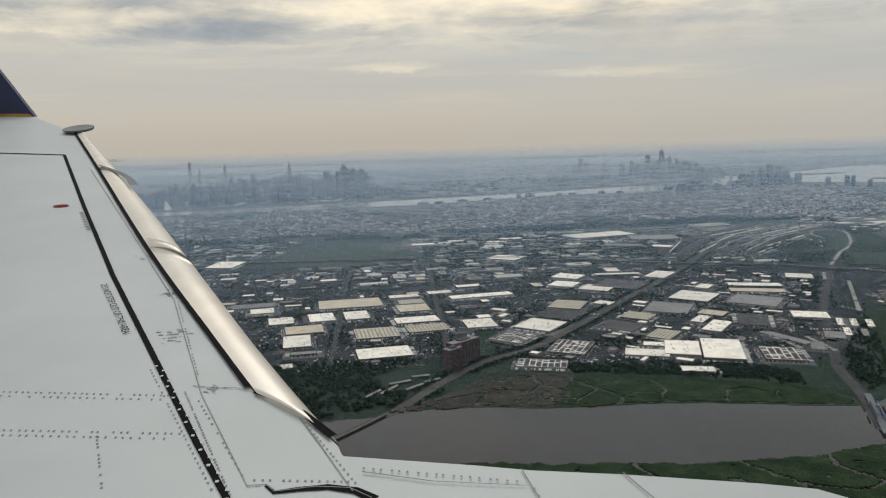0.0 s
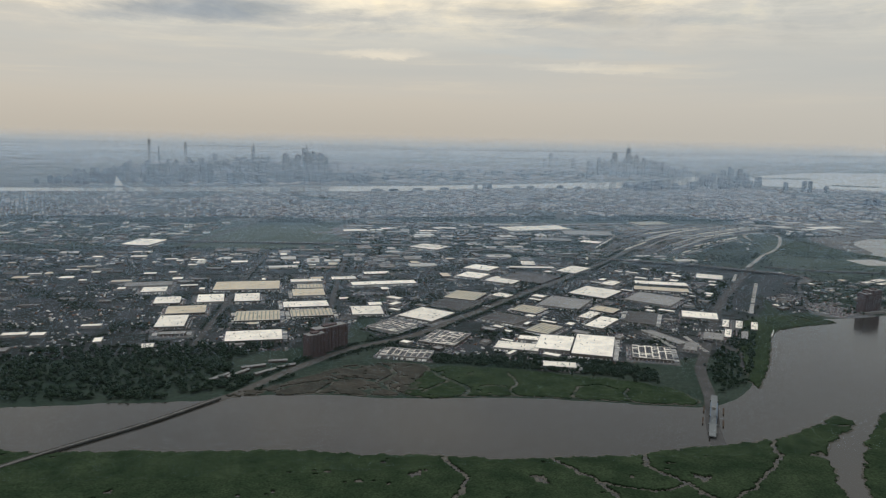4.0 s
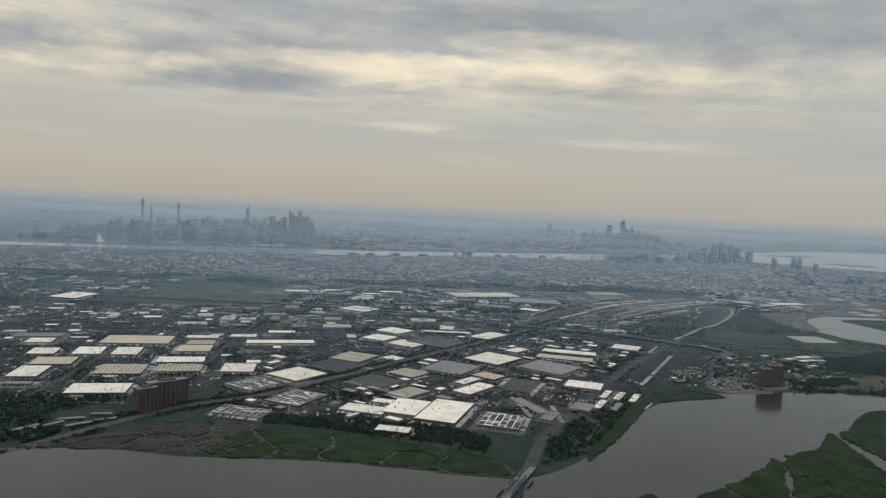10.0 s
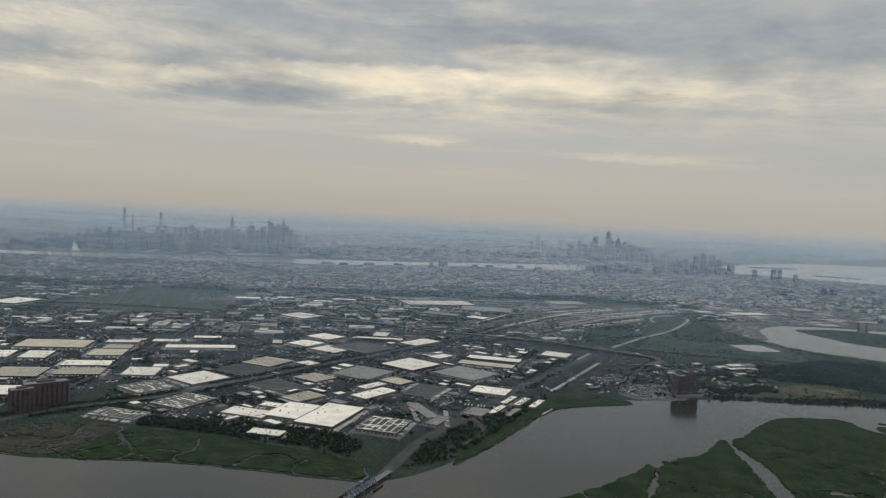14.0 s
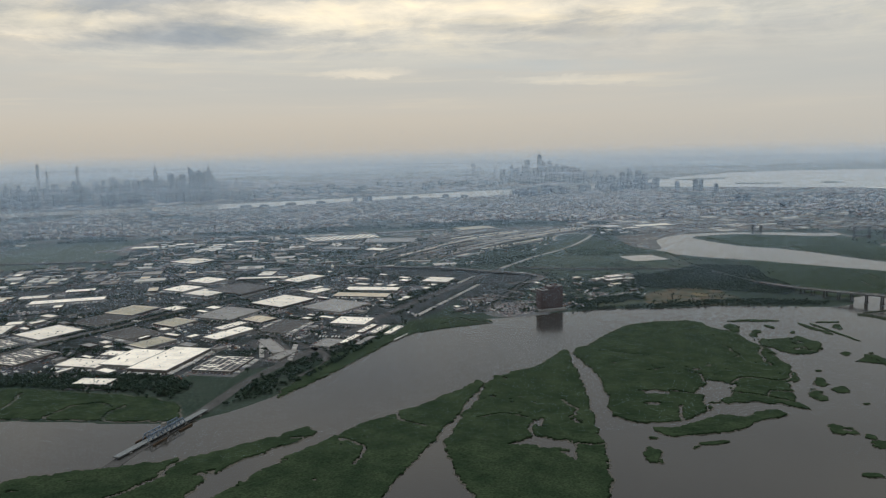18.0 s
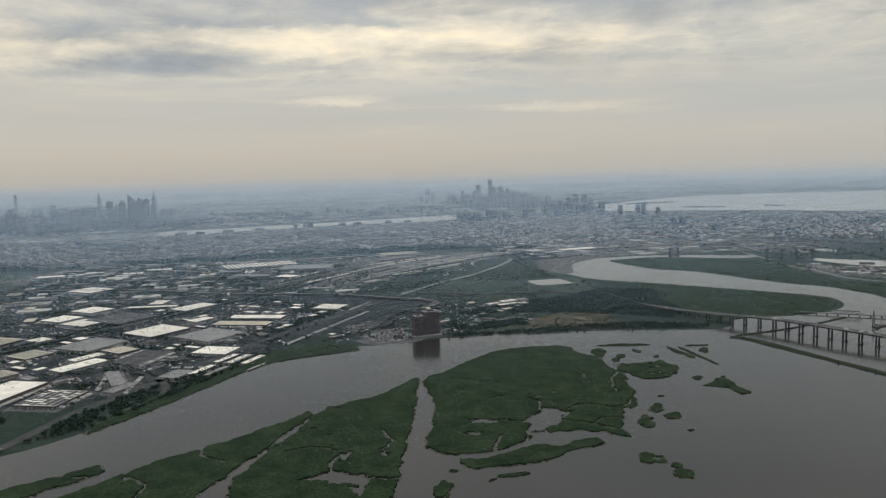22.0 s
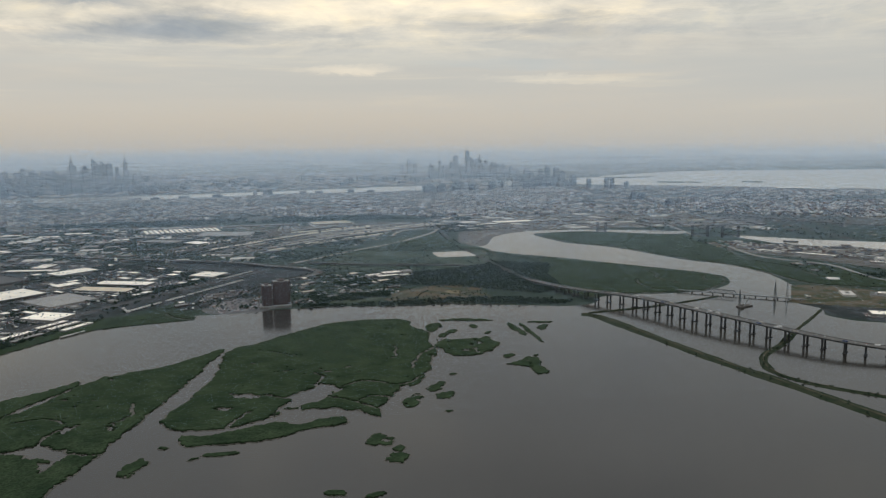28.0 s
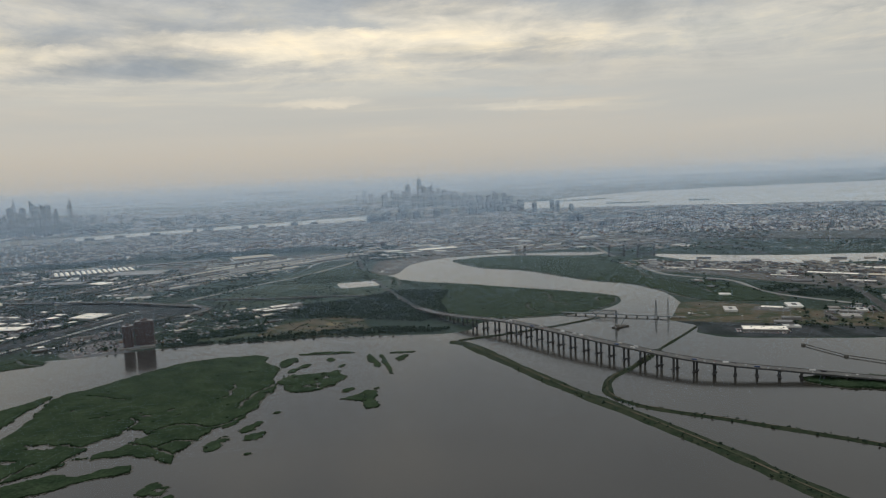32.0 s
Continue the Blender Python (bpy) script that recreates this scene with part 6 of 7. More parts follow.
# trees that stand apart near the river
TREE_ME = []
for i in range(4):
    v, f = crown_arrays(300 + i, 22, 1.7, 0.95)
    me = Mesh().add([tuple(map(float, q)) for q in v + np.array((0, 0, 2.1))], [tuple(map(int, q)) for q in f]).data("crown")
    me.materials.append(LEAF)
    tm = Mesh().cylinder(0, 0, 0, 1.9, 0.22, 0.12, 7)
    for k in range(4):
        a = k * 1.6 + i
        tm.beam((0, 0, 1.1), (0.9 * math.cos(a), 0.9 * math.sin(a), 2.3), 0.1)
    td = tm.data("trunk")
    td.materials.append(BARK)
    TREE_ME.append((me, td))


def tree(x, y, s, i):
    ob = thing("tree", x, y, 0, RND.uniform(0, 360), "leafy dark green tree standing near the river", "tree", "trees near the river")
    ob.scale = (s, s, s)
    part("crown", TREE_ME[i][0], LEAF, ob)
    part("trunk", TREE_ME[i][1], BARK, ob)


for zone, count in (([(484, 550), (740, 534), (742, 548), (640, 575), (500, 575)], 60), ([(196, 430), (250, 405), (262, 425), (205, 445)], 25), ([(300, 400), (345, 452), (340, 470), (300, 430)], 25), ([(255, 440), (330, 460), (420, 620), (440, 600), (330, 430)], 40)):
    X, Y = scatter(zone, count, 70 + count, 0, 1.0)
    for x, y in zip(X, Y):
        tree(float(x), float(y), RND.uniform(0.6, 1.0), RND.randrange(4))

# ---- parked cars and trailers ----
lot = Mesh()


def lot_of_cars(cx, cy, w, d, ang, keep=0.7):
    ca, sa = math.cos(radians(ang)), math.sin(radians(ang))
    for j in range(int(d / 2.6)):
        for i in range(int(w / 0.75)):
            if RND.random() > keep:
                continue
            u, v = -w / 2 + i * 0.75, -d / 2 + j * 2.6 + (1.1 if i % 2 else 0) * 0
            x, y = cx + u * ca - v * sa, cy + u * sa + v * ca
            if is_free(x, y, 0.5):
                k = len(lot.v)
                lot.box(x, y, 0.12, 0.42, 1.05, 0.19, ang)
                lot.box(x, y, 0.30, 0.38, 0.58, 0.14, ang, 0.8)


for r in ((215, 455, 40, 8, -22), (255, 448, 20, 10, -22), (180, 462, 20, 10, -18), (150, 480, 12, 16, -30), (-20, 715, 40, 16, 4), (-40, 660, 24, 12, 6), (20, 735, 40, 20, 5), (95, 660, 30, 14, 5), (120, 620, 24, 16, -38), (250, 660, 30, 20, -40), (352, 640, 50, 24, -42), (300, 610, 20, 30, -42), (330, 540, 16, 40, -30), (270, 500, 12, 40, -22),
          (350, 700, 60, 14, -18), (440, 690, 30, 30, -28), (495, 575, 36, 34, 20), (480, 625, 40, 24, 25), (500, 600, 40, 14, 15), (545, 585, 30, 16, 12), (100, 1095, 90, 40, 5), (170, 1070, 60, 30, 0), (60, 1060, 60, 30, 5), (240, 800, 30, 10, -38), (580, 620, 20, 20, 20), (1080, 480, 60, 30, -20), (1180, 520, 60, 30, -20), (-60, 545, 16, 20, 5), (0, 545, 30, 10, 5), (25, 490, 30, 8, 6)):
    lot_of_cars(*r)
tagged(part("parked_cars", lot, CARS), "rows of parked cars in many colours", "cars", kind="stuff")
TRAILER = Mesh().box(0, 0, 0.35, 0.62, 3.4, 0.68, bottom=True).data("box")
CHASSIS = Mesh().box(0, -0.2, 0.2, 0.5, 3.0, 0.15, bottom=True).data("chassis")
WHEELS = Mesh().box(0, -1.2, 0.0, 0.56, 0.7, 0.24).data("wheels")
TRAILER.materials.append(mat("white_trailer_paint", (0.72, 0.71, 0.68), scale=0.5, vary=0.2))
CHASSIS.materials.append(STEEL)
WHEELS.materials.append(mat("tyre_rubber", (0.02, 0.02, 0.02), scale=2))


def trailer(x, y, ang):
    ob = thing("truck_trailer", x, y, 0.12, ang, "white box trailer parked in a truck yard", "trailer", "parked truck trailers")
    part("box", TRAILER, None, ob)
    part("chassis", CHASSIS, None, ob)
    part("axle", WHEELS, None, ob)


for x0, y0, x1, y1, n, turn in ((414, 568, 489, 690, 56, 60), (408, 585, 418, 566, 8, -30), (300, 520, 304, 470, 20, 70), (324, 500, 322, 462, 16, 60), (392, 500, 402, 514, 8, -30), (340, 520, 362, 514, 10, -20), (262, 470, 268, 500, 14, 60), (470, 700, 492, 735, 12, 60), (180, 610, 200, 600, 8, -38)):
    for i in range(n):
        if RND.random() < 0.8:
            t = i / n
            trailer(x0 + (x1 - x0) * t, y0 + (y1 - y0) * t, turn + RND.uniform(-2, 2))
# strings of pale freight wagons in the yard
for k, (a, b) in enumerate((((548, 1027), (720, 1135)), ((560, 1015), (735, 1128)), ((600, 1020), (745, 1120)), ((460, 950), (540, 1040)), ((500, 930), (600, 1030)), ((520, 1050), (640, 1125)), ((480, 980), (560, 1060)), ((455, 905), (520, 985)), ((499, 878), (645, 1012)), ((504, 874), (650, 1008)), ((500, 905), (590, 1000)), ((540, 930), (640, 1010)), ((440, 925), (500, 1000)), ((570, 985), (660, 1050)), ((400, 920), (450, 1000)), ((520, 1075), (600, 1130)), ((600, 1090), (700, 1145)), ((470, 960), (560, 1050)), ((490, 955), (585, 1045)), ((555, 1000), (650, 1065)), ((600, 1045), (735, 1135)), ((575, 1052), (700, 1140)), ((640, 1050), (752, 1118)), ((430, 900), (490, 970)), ((470, 890), (545, 965)), ((660, 1075), (750, 1130)), ((540, 1040), (640, 1110)))):
    a, b = Vector((*a, 0)), Vector((*b, 0))
    n = int((b - a).length / 4.4)
    ang = math.degrees(math.atan2((b - a).y, (b - a).x))
    ob = thing("freight_train", a.x, a.y, 0.15, ang, "string of pale container wagons on a yard track", "train", "freight trains in the yard")
    for i in range(n):
        if RND.random() < 0.86:
            part("wagon", shared(("wagon", k % 3), lambda: Mesh().box(0, 0, 0, 3.9, 0.85, 0.25).box(0, 0, 0.25, 3.7, 0.8, 1.1).data("wagon")), WHITE_ROOF if k % 3 == 2 else PARAPET if k % 3 else UNIT, ob).matrix_basis = pose(i * 4.4, 0, 0)

# ---- what fills the yards round the halls ----
cars_by_halls, docked, clutter = Mesh(), Mesh(), Mesh()
for i, (x, y, w, d, ang) in enumerate(HALLS):
    if y > 1300:
        continue
    ca, sa = math.cos(radians(ang)), math.sin(radians(ang))
    mx, my = RND.uniform(5, 11), RND.uniform(6, 12)
    apron = part("yard_apron", Mesh().box(0, 0, 0, w + mx, d + my, 0.085 + i * 0.0005), LOT if i % 3 else ASPHALT)
    apron.matrix_basis = pose(x, y, 0, 0, 0, ang)
    tagged(apron, "worn asphalt apron round a warehouse", "pavement", kind="structure")
    for side in (0, 1, 2, 3):
        if RND.random() < 0.72:
            span, off = (w, d / 2) if side % 2 == 0 else (d, w / 2)
            for row in range(RND.choice((1, 1, 2))):
                for k in range(int(span / 0.72)):
                    if RND.random() < 0.68:
                        u, v = -span / 2 + k * 0.72, off + 1.3 + row * 1.9
                        px, py = ((u, v), (v, u), (u, -v), (-v, u))[side]
                        gx, gy = x + px * ca - py * sa, y + px * sa + py * ca
                        if is_free(gx, gy, 0.6):
                            turn = ang + (0 if side % 2 == 0 else 90)
                            cars_by_halls.box(gx, gy, 0.15, 0.42, 1.05, 0.2, turn)
                            cars_by_halls.box(gx, gy, 0.35, 0.38, 0.58, 0.14, turn, 0.8)
        elif w > 14:
            span, off = (w, d / 2) if side % 2 == 0 else (d, w / 2)
            for k in range(int(span / 0.95)):
                if RND.random() < 0.5:
                    u, v = -span / 2 + k * 0.95, off + 2.0
                    px, py = ((u, v), (v, u), (u, -v), (-v, u))[side]
                    gx, gy = x + px * ca - py * sa, y + px * sa + py * ca
                    if is_free(gx, gy, 0.3):
                        docked.box(gx, gy, 0.45, 0.62, 3.2, 0.66, ang + (0 if side % 2 == 0 else 90), bottom=True)
                        docked.box(gx, gy, 0.14, 0.5, 2.4, 0.31, ang + (0 if side % 2 == 0 else 90))
for ring, count, ang, seed in (([(-480, 930), (-130, 950), (-95, 1165), (-480, 1165)], 700, 5, 4), (ZONE_LEFT, 2600, 6, 5), (ZONE_MID, 1700, -40, 6), (ZONE_HOTEL, 420, 22, 7), ([(729, 887), (747, 1000), (783, 1077), (855, 1100), (907, 1042), (853, 1005), (790, 957), (754, 868)], 190, 12, 11), ([(965, 560), (1018, 515), (1150, 420), (1400, 300), (1100, 390), (990, 460), (930, 515)], 260, -38, 10), ([(60, 760), (300, 830), (480, 800), (600, 900), (740, 1100), (460, 1160), (100, 1190), (60, 1000)], 2200, 20, 8), ([(730, 1010), (1020, 1010), (1230, 900), (1500, 500), (1800, 600), (1230, 1150), (1000, 1240), (740, 1240)], 1800, 12, 9)):
    X, Y = scatter(ring, count, seed, -0.05, 0.6, 0.05)
    for x, y in zip(X.tolist(), Y.tolist()):
        k = 1.0 if y < 800 else 1.5
        clutter.box(x, y, 0.1, k * RND.uniform(0.5, 2.6), k * RND.uniform(0.5, 1.8), RND.uniform(0.25, 0.9), ang + RND.choice((0, 90)) + RND.uniform(-4, 4))
boxes = Mesh()
for row in range(26):
    for k in range(70):
        x, y = 86 + k * 4.6, 985 + row * 7.0 + 0.05 * k
        if noise.noise(Vector((x * 0.02, y * 0.03, 2.0))) > -0.12 and RND.random() < 0.85 and is_free(x, y, 1.5) and inside([(85, 990), (300, 965), (420, 1010), (500, 1090), (440, 1170), (90, 1170)], np.array([x]), np.array([y]))[0]:
            boxes.box(x, y, 0.12, RND.choice((1.5, 2.9, 3.8)), 0.6, RND.choice((0.6, 1.2, 1.8)), 4)
tagged(part("container_stacks", boxes, island_palette("container_colours", [(0.5, 0.49, 0.47), (0.62, 0.61, 0.58), (0.2, 0.09, 0.07), (0.12, 0.16, 0.22), (0.3, 0.3, 0.3), (0.7, 0.69, 0.66), (0.32, 0.2, 0.12)])), "rows of stacked freight containers", "containers", kind="stuff")
PLAIN = island_palette("yard_clutter_colours", [(0.55, 0.54, 0.51), (0.12, 0.12, 0.125), (0.25, 0.25, 0.25), (0.7, 0.69, 0.66), (0.07, 0.07, 0.075), (0.20, 0.12, 0.08), (0.36, 0.37, 0.38), (0.09, 0.12, 0.16), (0.42, 0.40, 0.36)])
tagged(part("parked_cars", cars_by_halls, CARS), "cars parked along the warehouse walls", "cars", kind="stuff")
tagged(part("docked_trailers", docked, island_palette("trailer_colours", [(0.7, 0.69, 0.67), (0.55, 0.55, 0.54), (0.76, 0.75, 0.72), (0.2, 0.22, 0.25), (0.62, 0.6, 0.55)], 0.5)), "trailers backed up to the loading doors", "trailers", kind="stuff")
tagged(part("yard_clutter", clutter, PLAIN), "small sheds, crates and vans scattered over the yards", "clutter", kind="stuff")

# traffic standing on the long bridge and the roads by the river
traffic = Mesh()
for way, side, gap in ((BRIDGE, 0.26, 5.0), (BRIDGE, -0.26, 6.0), (ELEVATED, 0.25, 9.0), (ELEVATED, -0.25, 9.0)):
    for i in range(1, len(way) - 1):
        if RND.random() < 0.5:
            d = (way[i + 1] - way[i - 1]).normalized()
            q = way[i] + Vector((-d.y, d.x, 0)) * side * 6.2
            long = RND.random() < 0.2
            turn = math.degrees(math.atan2(d.y, d.x))
            traffic.box(q.x, q.y, q.z + 0.03, 3.0 if long else 1.05, 0.55 if long else 0.42, 0.75 if long else 0.22, turn)
            if not long:
                traffic.box(q.x, q.y, q.z + 0.25, 0.6, 0.38, 0.14, turn, 0.8)
tagged(part("bridge_traffic", traffic, CARS), "cars and lorries on the highway bridges", "vehicles", kind="stuff")

YARD_Z = 0.02
# yards of asphalt under the industrial blocks
for pts, label in ((ZONE_LEFT, "dark cracked asphalt yards between the warehouses"), ([(100, 500), (150, 468), (262, 446), (300, 452), (345, 470), (420, 580), (490, 700), (400, 800), (230, 830), (120, 650)], "dark asphalt yards and parking bays"), ([(396, 578), (416, 562), (500, 690), (486, 722)], "long empty asphalt truck yard"), ([(400, 806), (462, 716), (500, 690), (548, 702), (542, 738), (505, 762), (460, 792)], "worn asphalt lots below the elevated highway"), ([(449, 592), (478, 574), (545, 690), (518, 722)], "parking ground with scattered cars")):
    YARD_Z += 0.008
    sheet_of("asphalt_yard", ragged(pts, 12, 3, 90 + len(label)), YARD_Z, ASPHALT, label, "pavement")
sheet_of("parking_lot", ragged([(470, 560), (487, 549), (515, 553), (520, 570), (500, 600), (484, 603), (472, 580)], 5, 1.5, 97), 0.115, LOT, "sandy grey parking lot beside the hotel", "pavement")
sheet_of("bare_ground", ragged([(611, 570), (618, 602), (639, 622), (673, 631), (692, 608), (687, 562), (657, 553)], 4, 3, 95), 0.11, SAND, "bare brown fill and dry grass by the river")
sheet_of("bare_ground", ragged([(960, 566), (991, 548), (1018, 515), (1063, 468), (1150, 420), (1400, 330), (1400, 280), (1100, 385), (1028, 430), (988, 458), (950, 480), (912, 503), (924, 518), (931, 533)], 6, 2.5, 96), 0.11, SAND, "bare reddish railway ground on the far shore")
sheet_of("bare_ground", ragged([(660, 593), (670, 590), (673, 600), (664, 604)], 3, 1.2, 103), 0.125, mat("yellow_fill_sand", (0.20, 0.165, 0.105), (0.14, 0.12, 0.08), scale=0.15, fine=0.9), "patch of yellow sand on the brown field")
sheet_of("bare_ground", ragged([(566, 570), (600, 575), (606, 600), (584, 622), (566, 602)], 4, 2, 104), 0.115, MEADOW, "mown grass field near the river")
sheet_of("riverside_yard", ragged([(914, 500), (950, 478), (988, 456), (1028, 428), (1100, 385), (1100, 370), (1007, 406), (954, 427), (925, 441), (912, 460), (919, 482)], 5, 1.2, 105), 0.118, ASPHALT, "dark paved yard along the far river bank")

# ---- summer haze over the city, imitated by layers of fine opaque pale strands ----
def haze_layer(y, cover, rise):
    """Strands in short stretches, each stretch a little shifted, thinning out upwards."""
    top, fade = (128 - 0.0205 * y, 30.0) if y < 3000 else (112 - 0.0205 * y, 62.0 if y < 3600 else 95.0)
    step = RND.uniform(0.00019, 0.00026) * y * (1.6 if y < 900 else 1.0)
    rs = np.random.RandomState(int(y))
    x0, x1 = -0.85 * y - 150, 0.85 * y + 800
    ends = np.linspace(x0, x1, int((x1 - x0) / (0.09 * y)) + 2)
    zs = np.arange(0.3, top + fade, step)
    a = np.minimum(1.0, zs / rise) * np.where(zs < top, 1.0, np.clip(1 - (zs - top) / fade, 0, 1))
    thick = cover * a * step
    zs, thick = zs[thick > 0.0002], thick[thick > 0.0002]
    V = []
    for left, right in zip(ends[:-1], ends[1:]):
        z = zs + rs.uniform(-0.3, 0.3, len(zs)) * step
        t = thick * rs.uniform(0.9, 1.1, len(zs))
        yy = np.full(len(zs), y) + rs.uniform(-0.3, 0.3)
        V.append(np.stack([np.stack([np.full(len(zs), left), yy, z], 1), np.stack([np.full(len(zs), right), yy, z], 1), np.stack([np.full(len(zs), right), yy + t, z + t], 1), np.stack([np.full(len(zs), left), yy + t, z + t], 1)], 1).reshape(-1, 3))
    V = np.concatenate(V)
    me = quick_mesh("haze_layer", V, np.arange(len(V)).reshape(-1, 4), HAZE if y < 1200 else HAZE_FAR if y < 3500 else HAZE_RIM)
    return tagged(part("haze_layer", me, None), "layer of fine opaque pale strands imitating summer haze over the town", "haze", "haze layers", "stuff")


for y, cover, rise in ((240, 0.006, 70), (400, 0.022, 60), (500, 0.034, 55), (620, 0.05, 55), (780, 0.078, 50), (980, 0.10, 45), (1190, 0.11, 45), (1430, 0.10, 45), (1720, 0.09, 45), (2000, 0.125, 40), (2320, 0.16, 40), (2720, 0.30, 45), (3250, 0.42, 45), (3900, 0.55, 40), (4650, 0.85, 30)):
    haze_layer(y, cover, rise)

# ---- the wing of the aircraft, as it hangs in the air at the first moment ----
PAINT = mat("white_aircraft_paint", (0.47, 0.50, 0.49), (0.43, 0.46, 0.45), scale=0.7, fine=3, rough=0.42, spec=0.35, bump=0, grain_tones=(0.97, 1.03), contrast=(0.3, 0.7))
SLATMETAL = mat("bare_polished_slat", (0.74, 0.68, 0.58), (0.64, 0.60, 0.53), scale=1.2, fine=6, rough=0.36, metal=0.7, bump=0.0, grain_tones=(0.94, 1.05))
# Black of the painted lines and lettering, and of the slat gap's shade.
LINE_GAP_BLACK = mat("black_lines_and_gap_shade", (0.012, 0.012, 0.013), scale=3)
NAVY = mat("dark_blue_livery", (0.012, 0.020, 0.075), scale=1, rough=0.3, spec=0.4)
GOLD = mat("gold_livery_line", (0.42, 0.26, 0.09), scale=2, rough=0.4)
GRIME = mat("grey_panel_grime", (0.20, 0.21, 0.205), (0.28, 0.29, 0.285), scale=2)
SMEAR = mat("faint_oil_smear", (0.36, 0.38, 0.37), (0.30, 0.315, 0.305), scale=3, fine=14)
RED = mat("red_marking", (0.24, 0.04, 0.04), scale=3)
wing = thing("aircraft_wing", *eye(0.0), 0, "white swept airliner wing with open bare-metal slats", "wing")


def on_wing(x, y, lift=0.0):
    return x, y, -1.5 + 0.175 * y + lift


def wing_plate(name, pts, lift, thick, material, label="", droop=None):
    n = len(pts)
    top = [on_wing(x, y, lift) for x, y in pts]
    low = [on_wing(x, y, lift - thick) for x, y in pts]
    return part(name, Mesh().add(top + low, [tuple(range(n)), tuple(range(2 * n - 1, n - 1, -1))] + [(i, n + i, n + (i + 1) % n, (i + 1) % n) for i in range(n)]), material, wing, label)


def wing_strip(name, pts, w0, w1, lift, material, label=""):
    m = Mesh()
    P = [Vector((*p, 0)) for p in pts]
    v = []
    for i, p in enumerate(P):
        d = (P[min(i + 1, len(P) - 1)] - P[max(i - 1, 0)]).normalized()
        w = w0 + (w1 - w0) * i / (len(P) - 1)
        q = Vector((-d.y, d.x, 0)) * w / 2
        v += [on_wing(p.x + q.x, p.y + q.y, lift), on_wing(p.x - q.x, p.y - q.y, lift)]
    m.add(v, [(2 * i, 2 * i + 1, 2 * i + 3, 2 * i + 2) for i in range(len(P) - 1)])
    return part(name, m, material, wing, label)


wing_plate("upper_skin", [(-1.77, 2.24), (-8.86, 12.43), (-4.56, 11.35), (-3.77, 10.21), (-3.45, 9.76), (-2.47, 7.5), (-1.36, 4.92), (-0.7, 3.48), (-0.44, 2.92), (-0.33, 2.86), (-0.23, 2.75), (-0.11, 2.52), (-0.1, 2.48), (-0.03, 2.32), (0.07, 2.09)], 0.0, 0.22, PAINT)
wing_plate("inboard_fairing", [(-0.10, 2.47), (0.35, 2.36), (0.53, 2.31), (0.83, 2.25), (1.25, 2.15), (1.42, 2.10), (1.5, 2.04), (1.59, 1.93), (1.52, 1.84), (0.09, 2.01), (-0.02, 2.28)], -0.004, 0.2, PAINT, "smooth white root fairing of the leading edge")
INNER = curve_through([(-3.45, 9.76), (-2.47, 7.5), (-1.36, 4.92), (-0.7, 3.48), (-0.44, 2.92)], 0.12)
OUTER = curve_through([(-3.27, 9.60), (-1.91, 6.62), (-1.15, 4.9), (-0.5, 3.4), (-0.11, 2.57)], 0.12)


def slat(t0, t1, label):
    """A rounded slat between two places on the span (0 tip, 1 root)."""
    m, k, n = Mesh(), 7, 14
    for i in range(n + 1):
        t = t0 + (t1 - t0) * i / n
        a, b = INNER[round(t * (len(INNER) - 1))], OUTER[round(t * (len(OUTER) - 1))]
        for j in range(k):
            q = j / (k - 1)
            p = a.lerp(b, q)
            m.v.append(on_wing(p.x, p.y, 0.012 + 0.012 * math.sin(math.pi * q) - 0.03 * q ** 4))
    for i in range(n):
        for j in range(k - 1):
            m.f.append((i * k + j, i * k + j + 1, (i + 1) * k + j + 1, (i + 1) * k + j))
    low = len(m.v)
    m.v += [(x, y, z - 0.035) for x, y, z in m.v]
    for i in range(n):
        m.f += [(low + i * k, low + (i + 1) * k, low + (i + 1) * k + k - 1, low + i * k + k - 1), (i * k + k - 1, low + i * k + k - 1, low + (i + 1) * k + k - 1, (i + 1) * k + k - 1)]
    for i in (0, n):
        m.f.append(tuple(i * k + j for j in range(k)) + tuple(low + i * k + j for j in range(k - 1, -1, -1)))
    ob = part("slat", m, SLATMETAL, wing, label)
    for f in ob.data.polygons[:n * (k - 1)]:
        f.use_smooth = True


slat(0.0, 0.335, "outer bare-metal slat")
slat(0.342, 0.70, "middle bare-metal slat")
slat(0.706, 1.0, "inner bare-metal slat")
# No opening here: flat black strips on the skin paint the gap's shade.
wing_strip("slat_gap", [(p.x - 0.01, p.y) for p in INNER[::4]] , 0.042, 0.034, 0.012, LINE_GAP_BLACK, "flat black strip painted as the shade in the gap behind the slats")
wing_strip("slat_gap", [(-0.45, 2.93), (-0.36, 2.86), (-0.25, 2.75), (-0.13, 2.57)], 0.02, 0.035, 0.012, LINE_GAP_BLACK, "flat black strip painted as the shade in the gap behind the slats")
wing_strip("walkway_stripe", [(-3.07, 8.29), (-2.11, 6.0), (-1.43, 4.41), (-0.89, 3.22), (-0.62, 2.62), (-0.46, 2.28), (-0.38, 2.12)], 0.030, 0.021, 0.005, LINE_GAP_BLACK, "black painted walkway boundary line")
wing_strip("walkway_stripe", [(-5.04, 8.7), (-3.79, 8.49), (-3.07, 8.29)], 0.03, 0.034, 0.005, LINE_GAP_BLACK, "black painted walkway boundary line")
